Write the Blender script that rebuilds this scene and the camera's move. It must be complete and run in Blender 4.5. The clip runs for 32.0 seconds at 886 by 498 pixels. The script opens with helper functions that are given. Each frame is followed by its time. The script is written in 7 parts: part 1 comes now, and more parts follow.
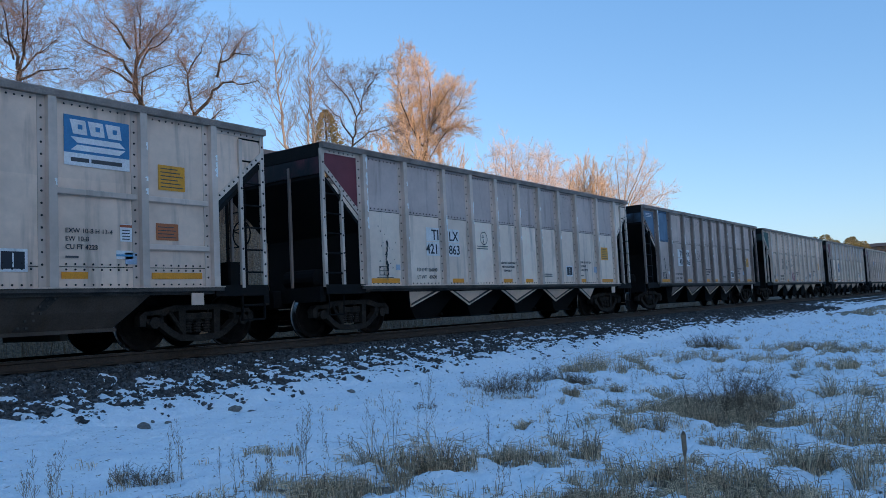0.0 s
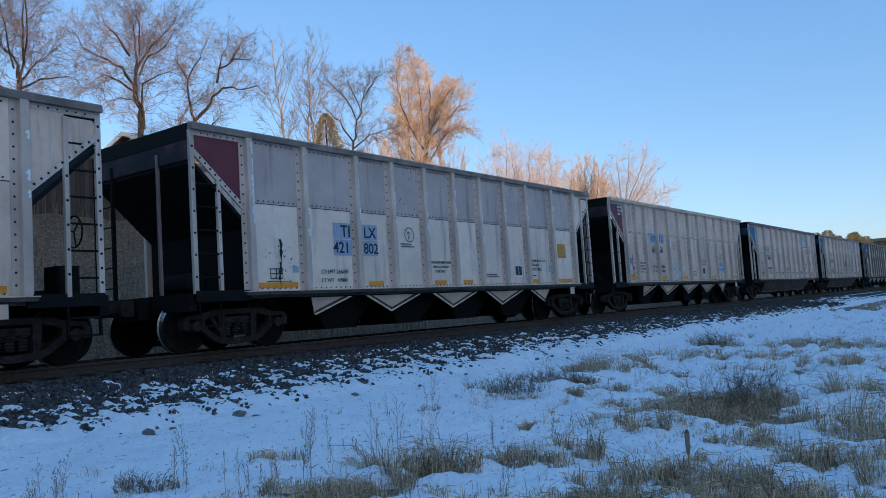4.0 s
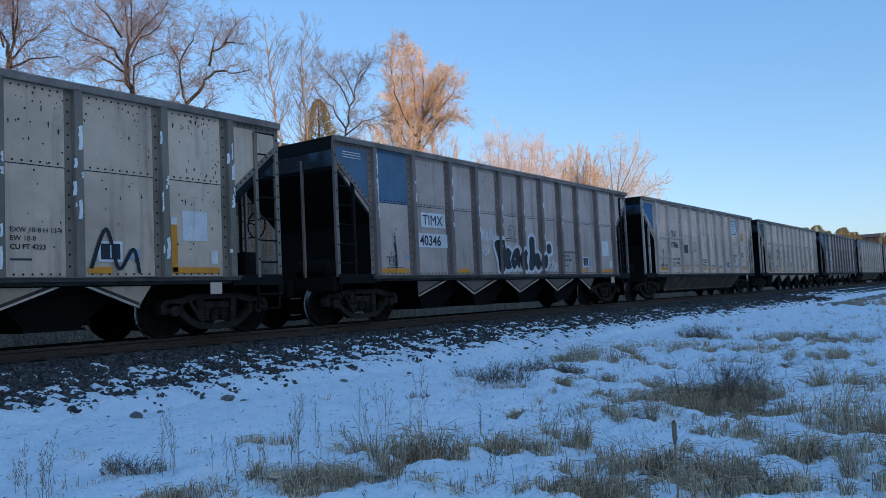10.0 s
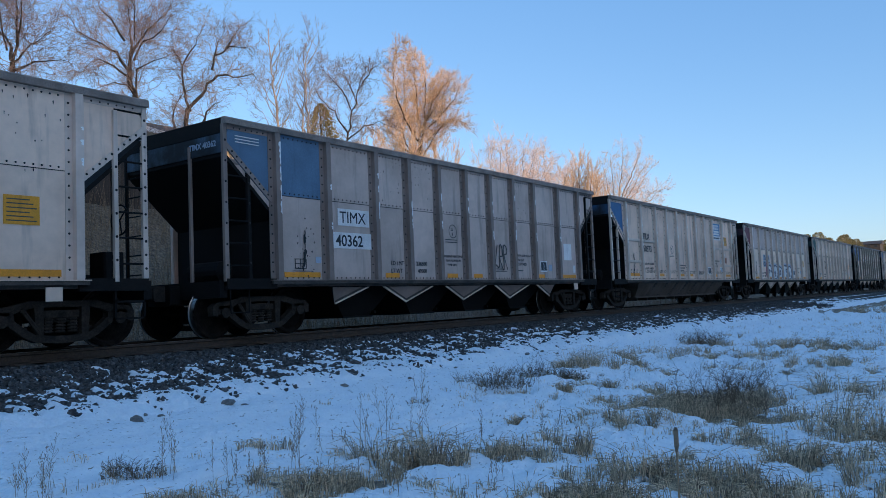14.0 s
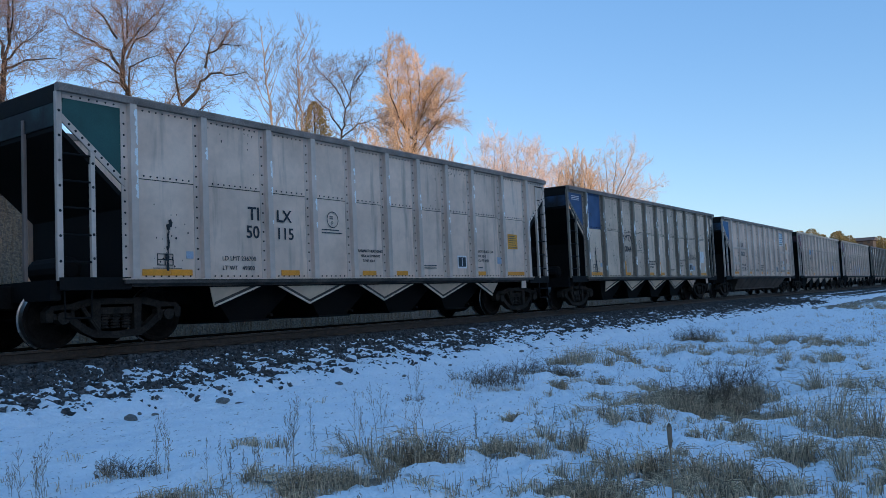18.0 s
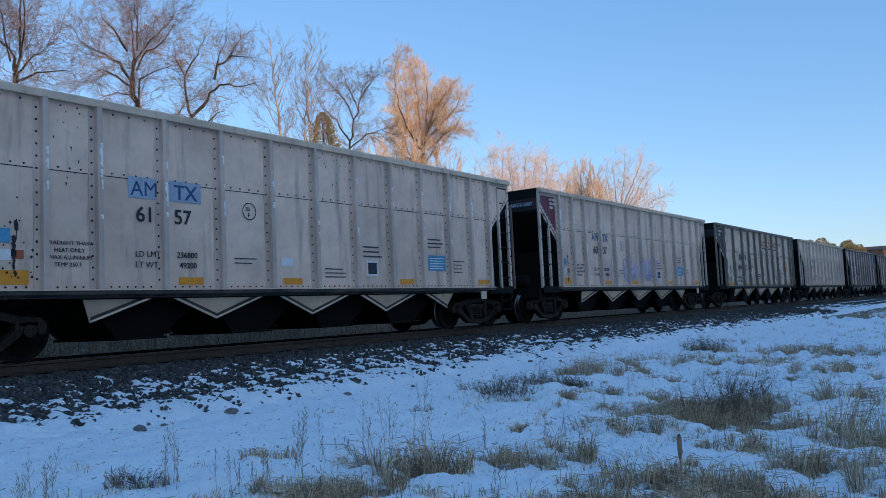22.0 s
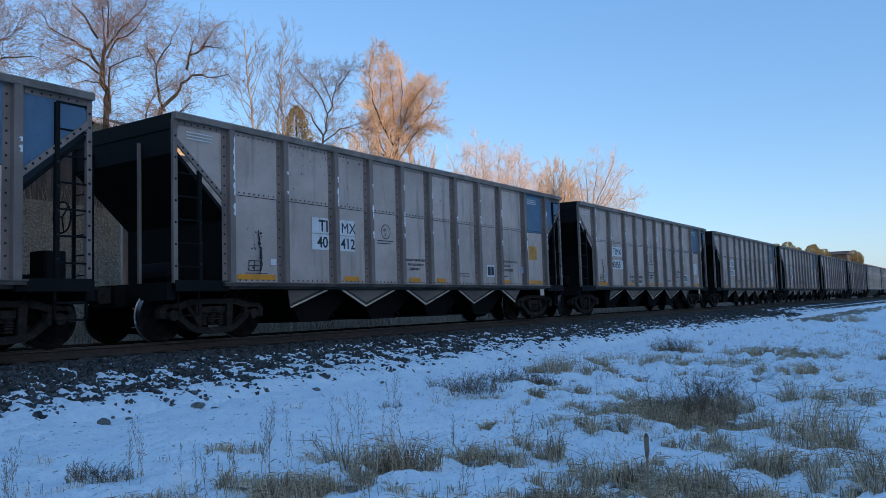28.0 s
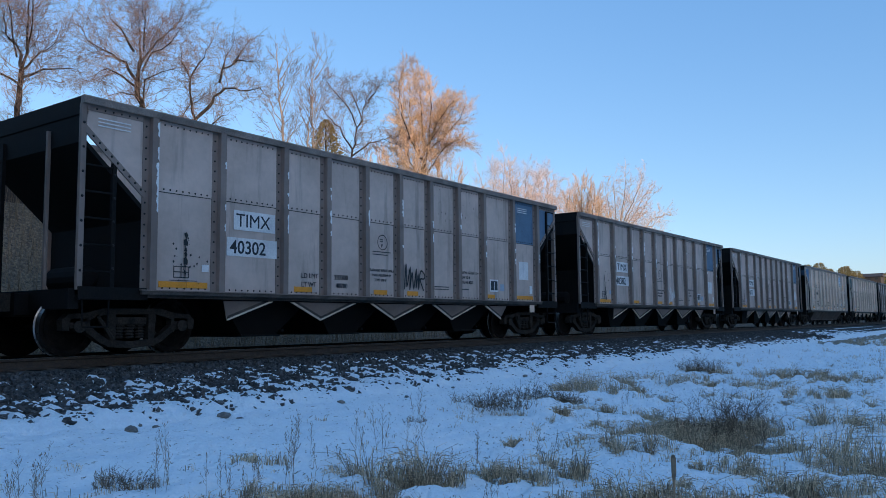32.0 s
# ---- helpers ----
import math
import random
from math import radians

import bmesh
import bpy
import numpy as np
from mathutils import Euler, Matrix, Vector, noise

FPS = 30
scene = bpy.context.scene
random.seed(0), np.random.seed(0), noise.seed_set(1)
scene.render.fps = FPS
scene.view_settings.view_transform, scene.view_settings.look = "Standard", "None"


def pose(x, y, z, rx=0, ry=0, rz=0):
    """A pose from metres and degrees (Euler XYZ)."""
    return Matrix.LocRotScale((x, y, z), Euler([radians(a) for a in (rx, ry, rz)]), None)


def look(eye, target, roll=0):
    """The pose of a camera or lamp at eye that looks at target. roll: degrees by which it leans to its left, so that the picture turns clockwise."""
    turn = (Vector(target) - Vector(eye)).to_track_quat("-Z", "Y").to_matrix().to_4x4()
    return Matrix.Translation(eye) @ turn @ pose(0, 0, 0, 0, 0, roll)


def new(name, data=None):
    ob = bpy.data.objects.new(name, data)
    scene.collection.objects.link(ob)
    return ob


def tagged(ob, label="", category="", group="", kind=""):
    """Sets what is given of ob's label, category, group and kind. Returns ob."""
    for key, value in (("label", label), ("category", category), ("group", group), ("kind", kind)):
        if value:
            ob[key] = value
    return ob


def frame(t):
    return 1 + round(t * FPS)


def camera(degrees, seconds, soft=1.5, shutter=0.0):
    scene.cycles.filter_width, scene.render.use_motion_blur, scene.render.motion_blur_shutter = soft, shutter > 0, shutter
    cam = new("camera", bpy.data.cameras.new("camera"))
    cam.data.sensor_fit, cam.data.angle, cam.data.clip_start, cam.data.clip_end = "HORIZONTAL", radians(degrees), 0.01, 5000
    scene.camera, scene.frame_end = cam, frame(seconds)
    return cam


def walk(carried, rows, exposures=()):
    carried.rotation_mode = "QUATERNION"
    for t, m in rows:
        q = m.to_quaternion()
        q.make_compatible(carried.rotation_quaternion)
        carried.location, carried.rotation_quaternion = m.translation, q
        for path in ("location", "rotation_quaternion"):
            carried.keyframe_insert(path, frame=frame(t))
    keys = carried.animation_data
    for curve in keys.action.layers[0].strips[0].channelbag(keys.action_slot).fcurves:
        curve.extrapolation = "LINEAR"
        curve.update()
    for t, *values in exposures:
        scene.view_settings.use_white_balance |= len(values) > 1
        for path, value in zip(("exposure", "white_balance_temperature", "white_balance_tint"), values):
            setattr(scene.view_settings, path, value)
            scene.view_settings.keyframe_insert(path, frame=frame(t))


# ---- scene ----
# ---------------------------------------------------------------- camera
cam = camera(58.14, 32.0, soft=0.45, shutter=0.0)
walk(cam, [
    (0, look((0.002, -12.697, 0.467), (16.100, -0.922, 1.954), -2.75)),
    (0.5, look((0.000, -12.698, 0.468), (16.099, -0.921, 1.928), -2.75)),
    (1, look((0.002, -12.704, 0.471), (16.104, -0.935, 1.967), -2.69)),
    (1.5, look((-0.004, -12.702, 0.469), (16.049, -0.870, 1.980), -2.84)),
    (2, look((-0.003, -12.702, 0.469), (16.023, -0.837, 2.014), -3.39)),
    (2.5, look((0.003, -12.703, 0.466), (16.026, -0.841, 2.060), -3.48)),
    (3, look((0.000, -12.708, 0.466), (16.054, -0.882, 2.026), -3.57)),
    (3.5, look((0.000, -12.712, 0.467), (16.064, -0.899, 2.015), -3.62)),
    (5.5, look((-0.007, -12.707, 0.469), (16.007, -0.801, 1.803), -3.64)),
    (6, look((-0.001, -12.704, 0.467), (15.973, -0.733, 1.696), -3.54)),
    (6.5, look((0.002, -12.700, 0.465), (15.971, -0.715, 1.638), -3.40)),
    (7, look((0.003, -12.702, 0.466), (16.008, -0.767, 1.652), -3.32)),
    (7.5, look((0.002, -12.701, 0.465), (16.075, -0.857, 1.646), -3.15)),
    (8, look((0.000, -12.700, 0.466), (16.145, -0.946, 1.567), -2.83)),
    (8.5, look((0.002, -12.700, 0.466), (16.186, -1.011, 1.669), -2.94)),
    (9, look((-0.004, -12.702, 0.467), (16.181, -1.017, 1.695), -2.96)),
    (9.5, look((-0.001, -12.705, 0.466), (16.199, -1.040, 1.685), -2.85)),
    (10, look((-0.001, -12.705, 0.463), (16.206, -1.050, 1.695), -2.69)),
    (10.5, look((-0.004, -12.705, 0.465), (16.211, -1.066, 1.741), -2.65)),
    (11, look((-0.001, -12.699, 0.466), (16.217, -1.076, 1.837), -2.50)),
    (11.5, look((0.002, -12.699, 0.465), (16.231, -1.086, 1.781), -2.33)),
    (12, look((-0.005, -12.700, 0.466), (16.215, -1.072, 1.762), -2.12)),
    (12.5, look((-0.001, -12.698, 0.466), (16.210, -1.061, 1.806), -2.21)),
    (13, look((-0.004, -12.700, 0.466), (16.229, -1.093, 1.785), -2.28)),
    (13.5, look((-0.005, -12.699, 0.467), (16.214, -1.070, 1.781), -2.34)),
    (14, look((-0.001, -12.698, 0.467), (16.186, -1.029, 1.821), -2.38)),
    (14.5, look((-0.003, -12.699, 0.465), (16.167, -1.009, 1.827), -2.28)),
    (16.5, look((-0.000, -12.700, 0.465), (16.200, -1.039, 1.718), -2.41)),
    (17, look((-0.001, -12.703, 0.464), (16.201, -1.052, 1.791), -2.43)),
    (17.5, look((-0.003, -12.702, 0.465), (16.230, -1.092, 1.762), -2.48)),
    (18, look((0.001, -12.703, 0.464), (16.270, -1.142, 1.757), -2.59)),
    (18.5, look((-0.002, -12.702, 0.463), (16.286, -1.167, 1.747), -2.48)),
    (19, look((0.002, -12.698, 0.463), (16.290, -1.168, 1.789), -2.46)),
    (19.5, look((-0.001, -12.701, 0.464), (16.264, -1.144, 1.841), -2.37)),
    (20, look((-0.000, -12.701, 0.463), (16.239, -1.109, 1.845), -2.37)),
    (20.5, look((-0.002, -12.700, 0.465), (16.212, -1.074, 1.863), -2.40)),
    (21, look((-0.003, -12.701, 0.465), (16.209, -1.079, 1.921), -2.44)),
    (21.5, look((-0.001, -12.703, 0.466), (16.185, -1.050, 1.960), -2.60)),
    (22, look((-0.003, -12.705, 0.467), (16.138, -0.998, 2.016), -2.68)),
    (22.5, look((-0.009, -12.714, 0.466), (16.119, -0.989, 2.028), -2.83)),
    (23, look((-0.004, -12.709, 0.467), (16.120, -0.977, 2.010), -2.81)),
    (23.5, look((-0.001, -12.704, 0.467), (16.127, -0.975, 1.978), -2.67)),
    (24, look((-0.006, -12.704, 0.466), (16.149, -1.010, 1.972), -2.63)),
    (24.5, look((0.003, -12.702, 0.466), (16.176, -1.030, 1.951), -2.60)),
    (25, look((0.001, -12.702, 0.464), (16.174, -1.027, 1.919), -2.53)),
    (25.5, look((-0.000, -12.698, 0.466), (16.126, -0.952, 1.867), -2.66)),
    (27.5, look((-0.001, -12.696, 0.465), (16.531, -1.526, 1.855), -1.80)),
    (28, look((0.006, -12.693, 0.466), (16.557, -1.559, 1.912), -1.74)),
    (28.5, look((-0.002, -12.698, 0.468), (16.495, -1.486, 1.936), -1.60)),
    (29, look((0.005, -12.695, 0.469), (16.459, -1.422, 1.942), -1.87)),
    (29.5, look((0.001, -12.699, 0.470), (16.349, -1.275, 1.972), -1.72)),
    (30, look((0.006, -12.697, 0.468), (16.223, -1.094, 2.014), -1.50)),
    (30.5, look((-0.000, -12.693, 0.467), (16.152, -1.018, 2.144), -1.24)),
    (31, look((-0.005, -12.690, 0.468), (16.142, -1.006, 2.135), -0.92)),
    (31.5, look((-0.003, -12.690, 0.467), (16.156, -1.035, 2.217), -0.79)),
    (32, look((-0.006, -12.689, 0.468), (16.147, -1.039, 2.298), -0.59)),
], exposures=[(0, 0.0, 6400, 9.0), (32, 0.0, 6400, 9.0)])

# ---------------------------------------------------------------- sky and sun
SUN_AZ = Vector((-0.30, -0.95, 0.0)).normalized()   # towards the low sun, behind the camera
SUN_EL = radians(9.5)
world = bpy.data.worlds.new("world")
scene.world = world
world.use_nodes = True
wn = world.node_tree
sky = wn.nodes.new("ShaderNodeTexSky")
sky.sky_type = "NISHITA"
sky.sun_disc = False
sky.sun_elevation = SUN_EL
sky.sun_rotation = math.atan2(SUN_AZ.x, SUN_AZ.y)
sky.altitude = 1500.0
sky.air_density, sky.dust_density, sky.ozone_density = 1.0, 2.2, 1.0
wn.nodes["Background"].inputs["Strength"].default_value = 0.33
flat_blue = wn.nodes.new("ShaderNodeMix")          # flat blue added to the whole sky, evening its gradient and lifting ground light
flat_blue.data_type = "RGBA"
flat_blue.inputs[0].default_value = 0.56
flat_blue.inputs[7].default_value = (0.19, 0.90, 2.30, 1)
wn.links.new(sky.outputs[0], flat_blue.inputs[6])
wn.links.new(flat_blue.outputs[2], wn.nodes["Background"].inputs["Color"])

sun_data = bpy.data.lights.new("sun", "SUN")
sun_data.energy, sun_data.angle, sun_data.color = 5.0, radians(0.6), (1.0, 0.74, 0.56)
sun = new("sun", sun_data)
sun.matrix_world = look((0, 0, 60), Vector((0, 0, 60)) - (SUN_AZ * math.cos(SUN_EL) + Vector((0, 0, math.sin(SUN_EL)))))

# ---------------------------------------------------------------- materials
def ramp(nt, src, a, b, lo=0.0, hi=1.0):
    """Blend of two colours along src between lo and hi; returns the colour socket."""
    n = nt.nodes.new("ShaderNodeValToRGB")
    n.color_ramp.elements[0].position, n.color_ramp.elements[1].position = lo, hi
    n.color_ramp.elements[0].color, n.color_ramp.elements[1].color = (*a, 1), (*b, 1)
    nt.links.new(src, n.inputs[0])
    return n.outputs[0]


def noise_at(nt, coord, scale, detail=5.0, stretch=None, shift=None, rough=0.55):
    src = coord
    if stretch or shift:
        m = nt.nodes.new("ShaderNodeMapping")
        if stretch:
            m.inputs["Scale"].default_value = stretch
        nt.links.new(coord, m.inputs[0])
        if shift:
            nt.links.new(shift, m.inputs["Location"])
        src = m.outputs[0]
    n = nt.nodes.new("ShaderNodeTexNoise")
    n.inputs["Scale"].default_value, n.inputs["Detail"].default_value = scale, detail
    n.inputs["Roughness"].default_value = rough
    nt.links.new(src, n.inputs["Vector"])
    return n.outputs["Fac"]


def mixed(nt, fac, a, b, blend="MIX"):
    n = nt.nodes.new("ShaderNodeMix")
    n.data_type, n.blend_type = "RGBA", blend
    for sock, v in ((n.inputs[0], fac), (n.inputs[6], a), (n.inputs[7], b)):
        if isinstance(v, bpy.types.NodeSocket):
            nt.links.new(v, sock)
        else:
            sock.default_value = v if isinstance(v, (int, float)) else (*v, 1)
    return n.outputs[2]


def surface(name, base, other=None, scale=4.0, rough=0.7, metal=0.0, bump=0.0, bump_scale=60.0,
            stretch=None, grain=0.25, grain_scale=40.0, spread=0.12, island=False, rough_var=0.12, lo=0.35, hi=0.7,
            streaks=None, streak_scale=5.0, streak_lo=0.55, streak_hi=0.75, spec=0.5, bump_dist=0.02):
    """A procedural surface: patches of base and other, fine grain, per-object tone, relief."""
    m = bpy.data.materials.new(name)
    m.use_nodes = True
    nt = m.node_tree
    b = nt.nodes["Principled BSDF"]
    tc = nt.nodes.new("ShaderNodeTexCoord").outputs["Object"]
    if island:
        rnd = nt.nodes.new("ShaderNodeNewGeometry").outputs["Random Per Island"]
    else:
        rnd = nt.nodes.new("ShaderNodeObjectInfo").outputs["Random"]
    big = noise_at(nt, tc, scale, 6, stretch)
    col = ramp(nt, big, base, other or tuple(c * 0.7 for c in base), lo, hi)
    if streaks:
        st = noise_at(nt, tc, streak_scale, 4, (1.0, 1.0, 0.12))
        fac = nt.nodes.new("ShaderNodeMapRange")
        fac.inputs[1].default_value, fac.inputs[2].default_value = streak_lo, streak_hi
        nt.links.new(st, fac.inputs[0])
        col = mixed(nt, fac.outputs[0], col, streaks)
    g = noise_at(nt, tc, grain_scale, 3)
    gr = ramp(nt, g, (1 - grain,) * 3, (1 + grain * 0.4,) * 3, 0.3, 0.7)
    col = mixed(nt, 1.0, col, gr, "MULTIPLY")
    tone = ramp(nt, rnd, (1 - spread,) * 3, (1 + spread * 0.5,) * 3)
    col = mixed(nt, 1.0, col, tone, "MULTIPLY")
    nt.links.new(col, b.inputs["Base Color"])
    b.inputs["Metallic"].default_value = metal
    b.inputs["Specular IOR Level"].default_value = spec
    rr = nt.nodes.new("ShaderNodeMapRange")
    rr.inputs[3].default_value, rr.inputs[4].default_value = max(0.02, rough - rough_var), min(1, rough + rough_var)
    nt.links.new(big, rr.inputs[0])
    nt.links.new(rr.outputs[0], b.inputs["Roughness"])
    if bump:
        bn = nt.nodes.new("ShaderNodeBump")
        bn.inputs["Strength"].default_value, bn.inputs["Distance"].default_value = bump, bump_dist
        nt.links.new(noise_at(nt, tc, bump_scale, 4), bn.inputs["Height"])
        nt.links.new(bn.outputs[0], b.inputs["Normal"])
    return m


def aluminium(name, tone, dark, rough=0.52, metal=0.12, streak=(0.17, 0.13, 0.11)):
    return surface(name, tone, dark, scale=0.9, rough=rough, metal=metal, bump=0.35, bump_scale=1.6, bump_dist=0.03, grain=0.06,
                   grain_scale=9, spread=0.10, spec=0.14, streaks=streak, streak_scale=5.0, streak_lo=0.56, streak_hi=1.0, lo=0.4, hi=0.75)


ALU = {
    "light": aluminium("aluminium_bright", (0.93, 0.675, 0.515), (0.68, 0.485, 0.365)),
    "bright": aluminium("aluminium_clean", (1.0, 0.79, 0.63), (0.88, 0.67, 0.53)),
    "two": aluminium("aluminium_dull_band", (0.64, 0.50, 0.44), (0.50, 0.385, 0.335), rough=0.42),
    "warm": aluminium("aluminium_weathered_beige", (0.84, 0.625, 0.455), (0.58, 0.425, 0.31), rough=0.6, metal=0.15),
    "dark": aluminium("aluminium_sooty_brown", (0.70, 0.53, 0.445), (0.50, 0.378, 0.31), rough=0.52, metal=0.25),
}
# ribs of the warm and dark cars far darker than their sheets
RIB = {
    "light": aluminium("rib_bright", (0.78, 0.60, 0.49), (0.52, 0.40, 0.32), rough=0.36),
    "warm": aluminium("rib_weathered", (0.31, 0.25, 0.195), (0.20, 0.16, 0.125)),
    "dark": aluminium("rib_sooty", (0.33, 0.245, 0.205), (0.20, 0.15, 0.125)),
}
# near-white base carries the sky glint of the rubbed metal
WORN = surface("bare_worn_metal", (1.0, 0.97, 0.93), (0.94, 0.90, 0.86), scale=6, rough=0.3, metal=0.15, grain=0.1)
RIM = surface("top_chord_dusty", (0.36, 0.275, 0.225), (0.20, 0.15, 0.12), scale=3, rough=0.7, metal=0.2, grain=0.3)
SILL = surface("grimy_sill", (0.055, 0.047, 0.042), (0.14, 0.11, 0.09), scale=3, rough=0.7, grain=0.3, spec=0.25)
# soot-black; base lowered further to put deep shade into ends and undersides
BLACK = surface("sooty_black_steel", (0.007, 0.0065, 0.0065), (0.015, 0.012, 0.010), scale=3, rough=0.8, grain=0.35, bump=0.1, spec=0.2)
TROUGH = surface("dark_painted_steel", (0.15, 0.115, 0.092), (0.095, 0.072, 0.057), scale=2, rough=0.75, grain=0.2, spec=0.12, streaks=(0.12, 0.085, 0.06))
TRUCKM = surface("greasy_cast_steel", (0.030, 0.026, 0.023), (0.066, 0.053, 0.043), scale=6, rough=0.85, grain=0.4, bump=0.2, spec=0.12)
WHEELM = surface("rusty_wheel_steel", (0.012, 0.0095, 0.0085), (0.026, 0.020, 0.016), scale=8, rough=0.9, grain=0.4, spec=0.08)
TREAD = surface("polished_wheel_tread", (0.42, 0.40, 0.38), (0.26, 0.25, 0.24), scale=8, rough=0.3, metal=0.95, grain=0.1)
RAILM = surface("rusty_rail_steel", (0.075, 0.050, 0.036), (0.12, 0.08, 0.055), scale=8, rough=0.75, metal=0.2, grain=0.35)
RAILTOP = surface("polished_rail_head", (0.45, 0.43, 0.41), (0.3, 0.28, 0.26), scale=5, rough=0.35, metal=0.9, grain=0.15)
RIVET = surface("dark_rivet", (0.018, 0.017, 0.017), (0.045, 0.042, 0.04), scale=5, rough=0.6, metal=0.4, island=True)
PAINT = {k: surface("paint_" + k, c, tuple(x * 0.75 for x in c), scale=2.0, rough=0.5, grain=0.15, spread=0.05,
                    streaks=tuple(x * 0.55 for x in c), streak_scale=7, streak_lo=0.6, streak_hi=0.9)
         for k, c in {"red": (0.20, 0.028, 0.040), "blue": (0.026, 0.085, 0.21), "sky_blue": (0.03, 0.15, 0.33), "green": (0.018, 0.095, 0.080),
                      "grey_blue": (0.11, 0.20, 0.30), "brown": (0.065, 0.035, 0.035), "white": (0.95, 0.90, 0.86), "letter": (0.020, 0.022, 0.030),
                      "letter_blue": (0.03, 0.09, 0.22), "yellow": (1.0, 0.37, 0.02), "placard": (0.95, 0.40, 0.025), "orange": (0.55, 0.16, 0.05),
                      "label_blue": (0.10, 0.36, 0.55), "patch_blue": (0.42, 0.50, 0.60), "logo_blue": (0.05, 0.24, 0.46), "spray_white": (0.93, 0.88, 0.84),
                      "spray_black": (0.014, 0.014, 0.016), "spray_pink": (0.42, 0.10, 0.14), "spray_teal": (0.16, 0.40, 0.52), "spray_lilac": (0.42, 0.45, 0.75), "spray_ink": (0.025, 0.03, 0.085), "spray_halo": (0.56, 0.58, 0.66),
                      "bar": (0.075, 0.07, 0.07), "logo_orange": (0.50, 0.11, 0.04), "logo_dark": (0.03, 0.05, 0.06)}.items()}

SOOTED = {k: surface('sooty_' + k, tuple(x * 0.62 + 0.004 for x in c), (0.012, 0.012, 0.013), scale=1.6, rough=0.7, grain=0.3, lo=0.3, hi=0.6, streaks=(0.01, 0.01, 0.01), streak_scale=4, streak_lo=0.45, streak_hi=0.65)
          for k, c in {'red': (0.20, 0.028, 0.040), 'blue': (0.026, 0.085, 0.21), 'sky_blue': (0.03, 0.15, 0.33), 'green': (0.018, 0.095, 0.080), 'grey_blue': (0.11, 0.20, 0.30), 'brown': (0.065, 0.035, 0.035)}.items()}


def snow_material():
    # bluish patches put the shading of the snow's relief into its colour
    m = surface("snow", (0.99, 0.99, 0.99), (0.90, 0.92, 0.95), scale=2.6, stretch=(1.0, 2.0, 1.0), lo=0.42, hi=0.72, rough=0.7, grain=0.05, grain_scale=38, bump=1.0, bump_scale=11, bump_dist=0.07, spread=0.0)
    m.node_tree.nodes["Principled BSDF"].inputs["Subsurface Weight"].default_value = 0.0
    return m


SNOW = snow_material()
GRAVEL = surface("ballast_gravel", (0.022, 0.021, 0.020), (0.065, 0.060, 0.056), scale=12, rough=0.85, grain=0.5, grain_scale=50, bump=0.8, bump_scale=26, spread=0)
STONE = surface("ballast_stone", (0.032, 0.031, 0.031), (0.16, 0.145, 0.135), scale=10, rough=0.8, grain=0.35, bump=0.3, spread=0.5, island=True)
ROCK = surface("field_rock", (0.16, 0.15, 0.14), (0.26, 0.23, 0.20), scale=9, rough=0.8, grain=0.4, bump=0.5)
TIE = surface("creosoted_tie", (0.050, 0.040, 0.032), (0.09, 0.075, 0.062), scale=5, rough=0.85, grain=0.4, bump=0.4)
GRASS = surface("dry_grass", (1.0, 0.74, 0.48), (0.58, 0.395, 0.245), scale=2.5, rough=0.8, grain=0.2, spread=0.75, island=True)
REED = surface("dry_brush_stems", (0.44, 0.27, 0.15), (0.25, 0.15, 0.08), scale=1.5, rough=0.85, grain=0.2, spread=0.5, island=True)
SHRUB = surface("dark_shrub_twig", (0.15, 0.095, 0.062), (0.34, 0.23, 0.145), scale=2, rough=0.85, grain=0.2, spread=0.5, island=True)
BARK = surface("dark_bark", (0.020, 0.016, 0.0135), (0.050, 0.039, 0.031), scale=5, rough=0.9, grain=0.4, bump=0.5, stretch=(1, 1, 0.3))
TWIG = surface("bare_twig", (0.40, 0.29, 0.245), (0.10, 0.075, 0.066), scale=0.6, rough=0.8, grain=0.2, spread=0.4, island=True)
PALE_BARK = surface("pale_bark", (0.46, 0.37, 0.29), (0.33, 0.26, 0.20), scale=5, rough=0.85, grain=0.3, bump=0.3, stretch=(1, 1, 0.3))
WILLOW = surface("willow_twig", (0.90, 0.63, 0.40), (0.58, 0.40, 0.25), scale=0.6, rough=0.75, grain=0.15, spread=0.35, island=True)
PALE_TWIG = surface("pale_pink_twig", (0.96, 0.75, 0.63), (0.76, 0.58, 0.47), scale=0.6, rough=0.75, grain=0.15, spread=0.35, island=True)
NEEDLE = surface("conifer_needles", (0.22, 0.18, 0.07), (0.40, 0.31, 0.13), scale=1.2, rough=0.8, grain=0.3, spread=0.5, island=True)
FENCEM = surface("weathered_fence_board", (0.10, 0.065, 0.045), (0.15, 0.10, 0.075), scale=5, rough=0.9, grain=0.4, stretch=(1, 1, 0.2), spread=0.35)
STUCCO = surface("warm_stucco", (0.58, 0.45, 0.30), (0.50, 0.38, 0.25), scale=3, rough=0.9, grain=0.15, bump=0.2)
SHINGLE = surface("dark_roof_shingle", (0.055, 0.048, 0.045), (0.085, 0.075, 0.07), scale=6, rough=0.9, grain=0.4, bump=0.4)
GLASS = surface("dark_window_glass", (0.03, 0.035, 0.04), (0.05, 0.055, 0.06), scale=2, rough=0.08, grain=0.05)

# ---------------------------------------------------------------- mesh helpers
def mesh_of(name, verts, faces, mats=(), smooth=False):
    me = bpy.data.meshes.new(name)
    me.from_pydata([tuple(v) for v in verts], [], [tuple(f) for f in faces])
    for m in mats:
        me.materials.append(m)
    if smooth:
        me.polygons.foreach_set("use_smooth", [True] * len(me.polygons))
    me.update()
    return me


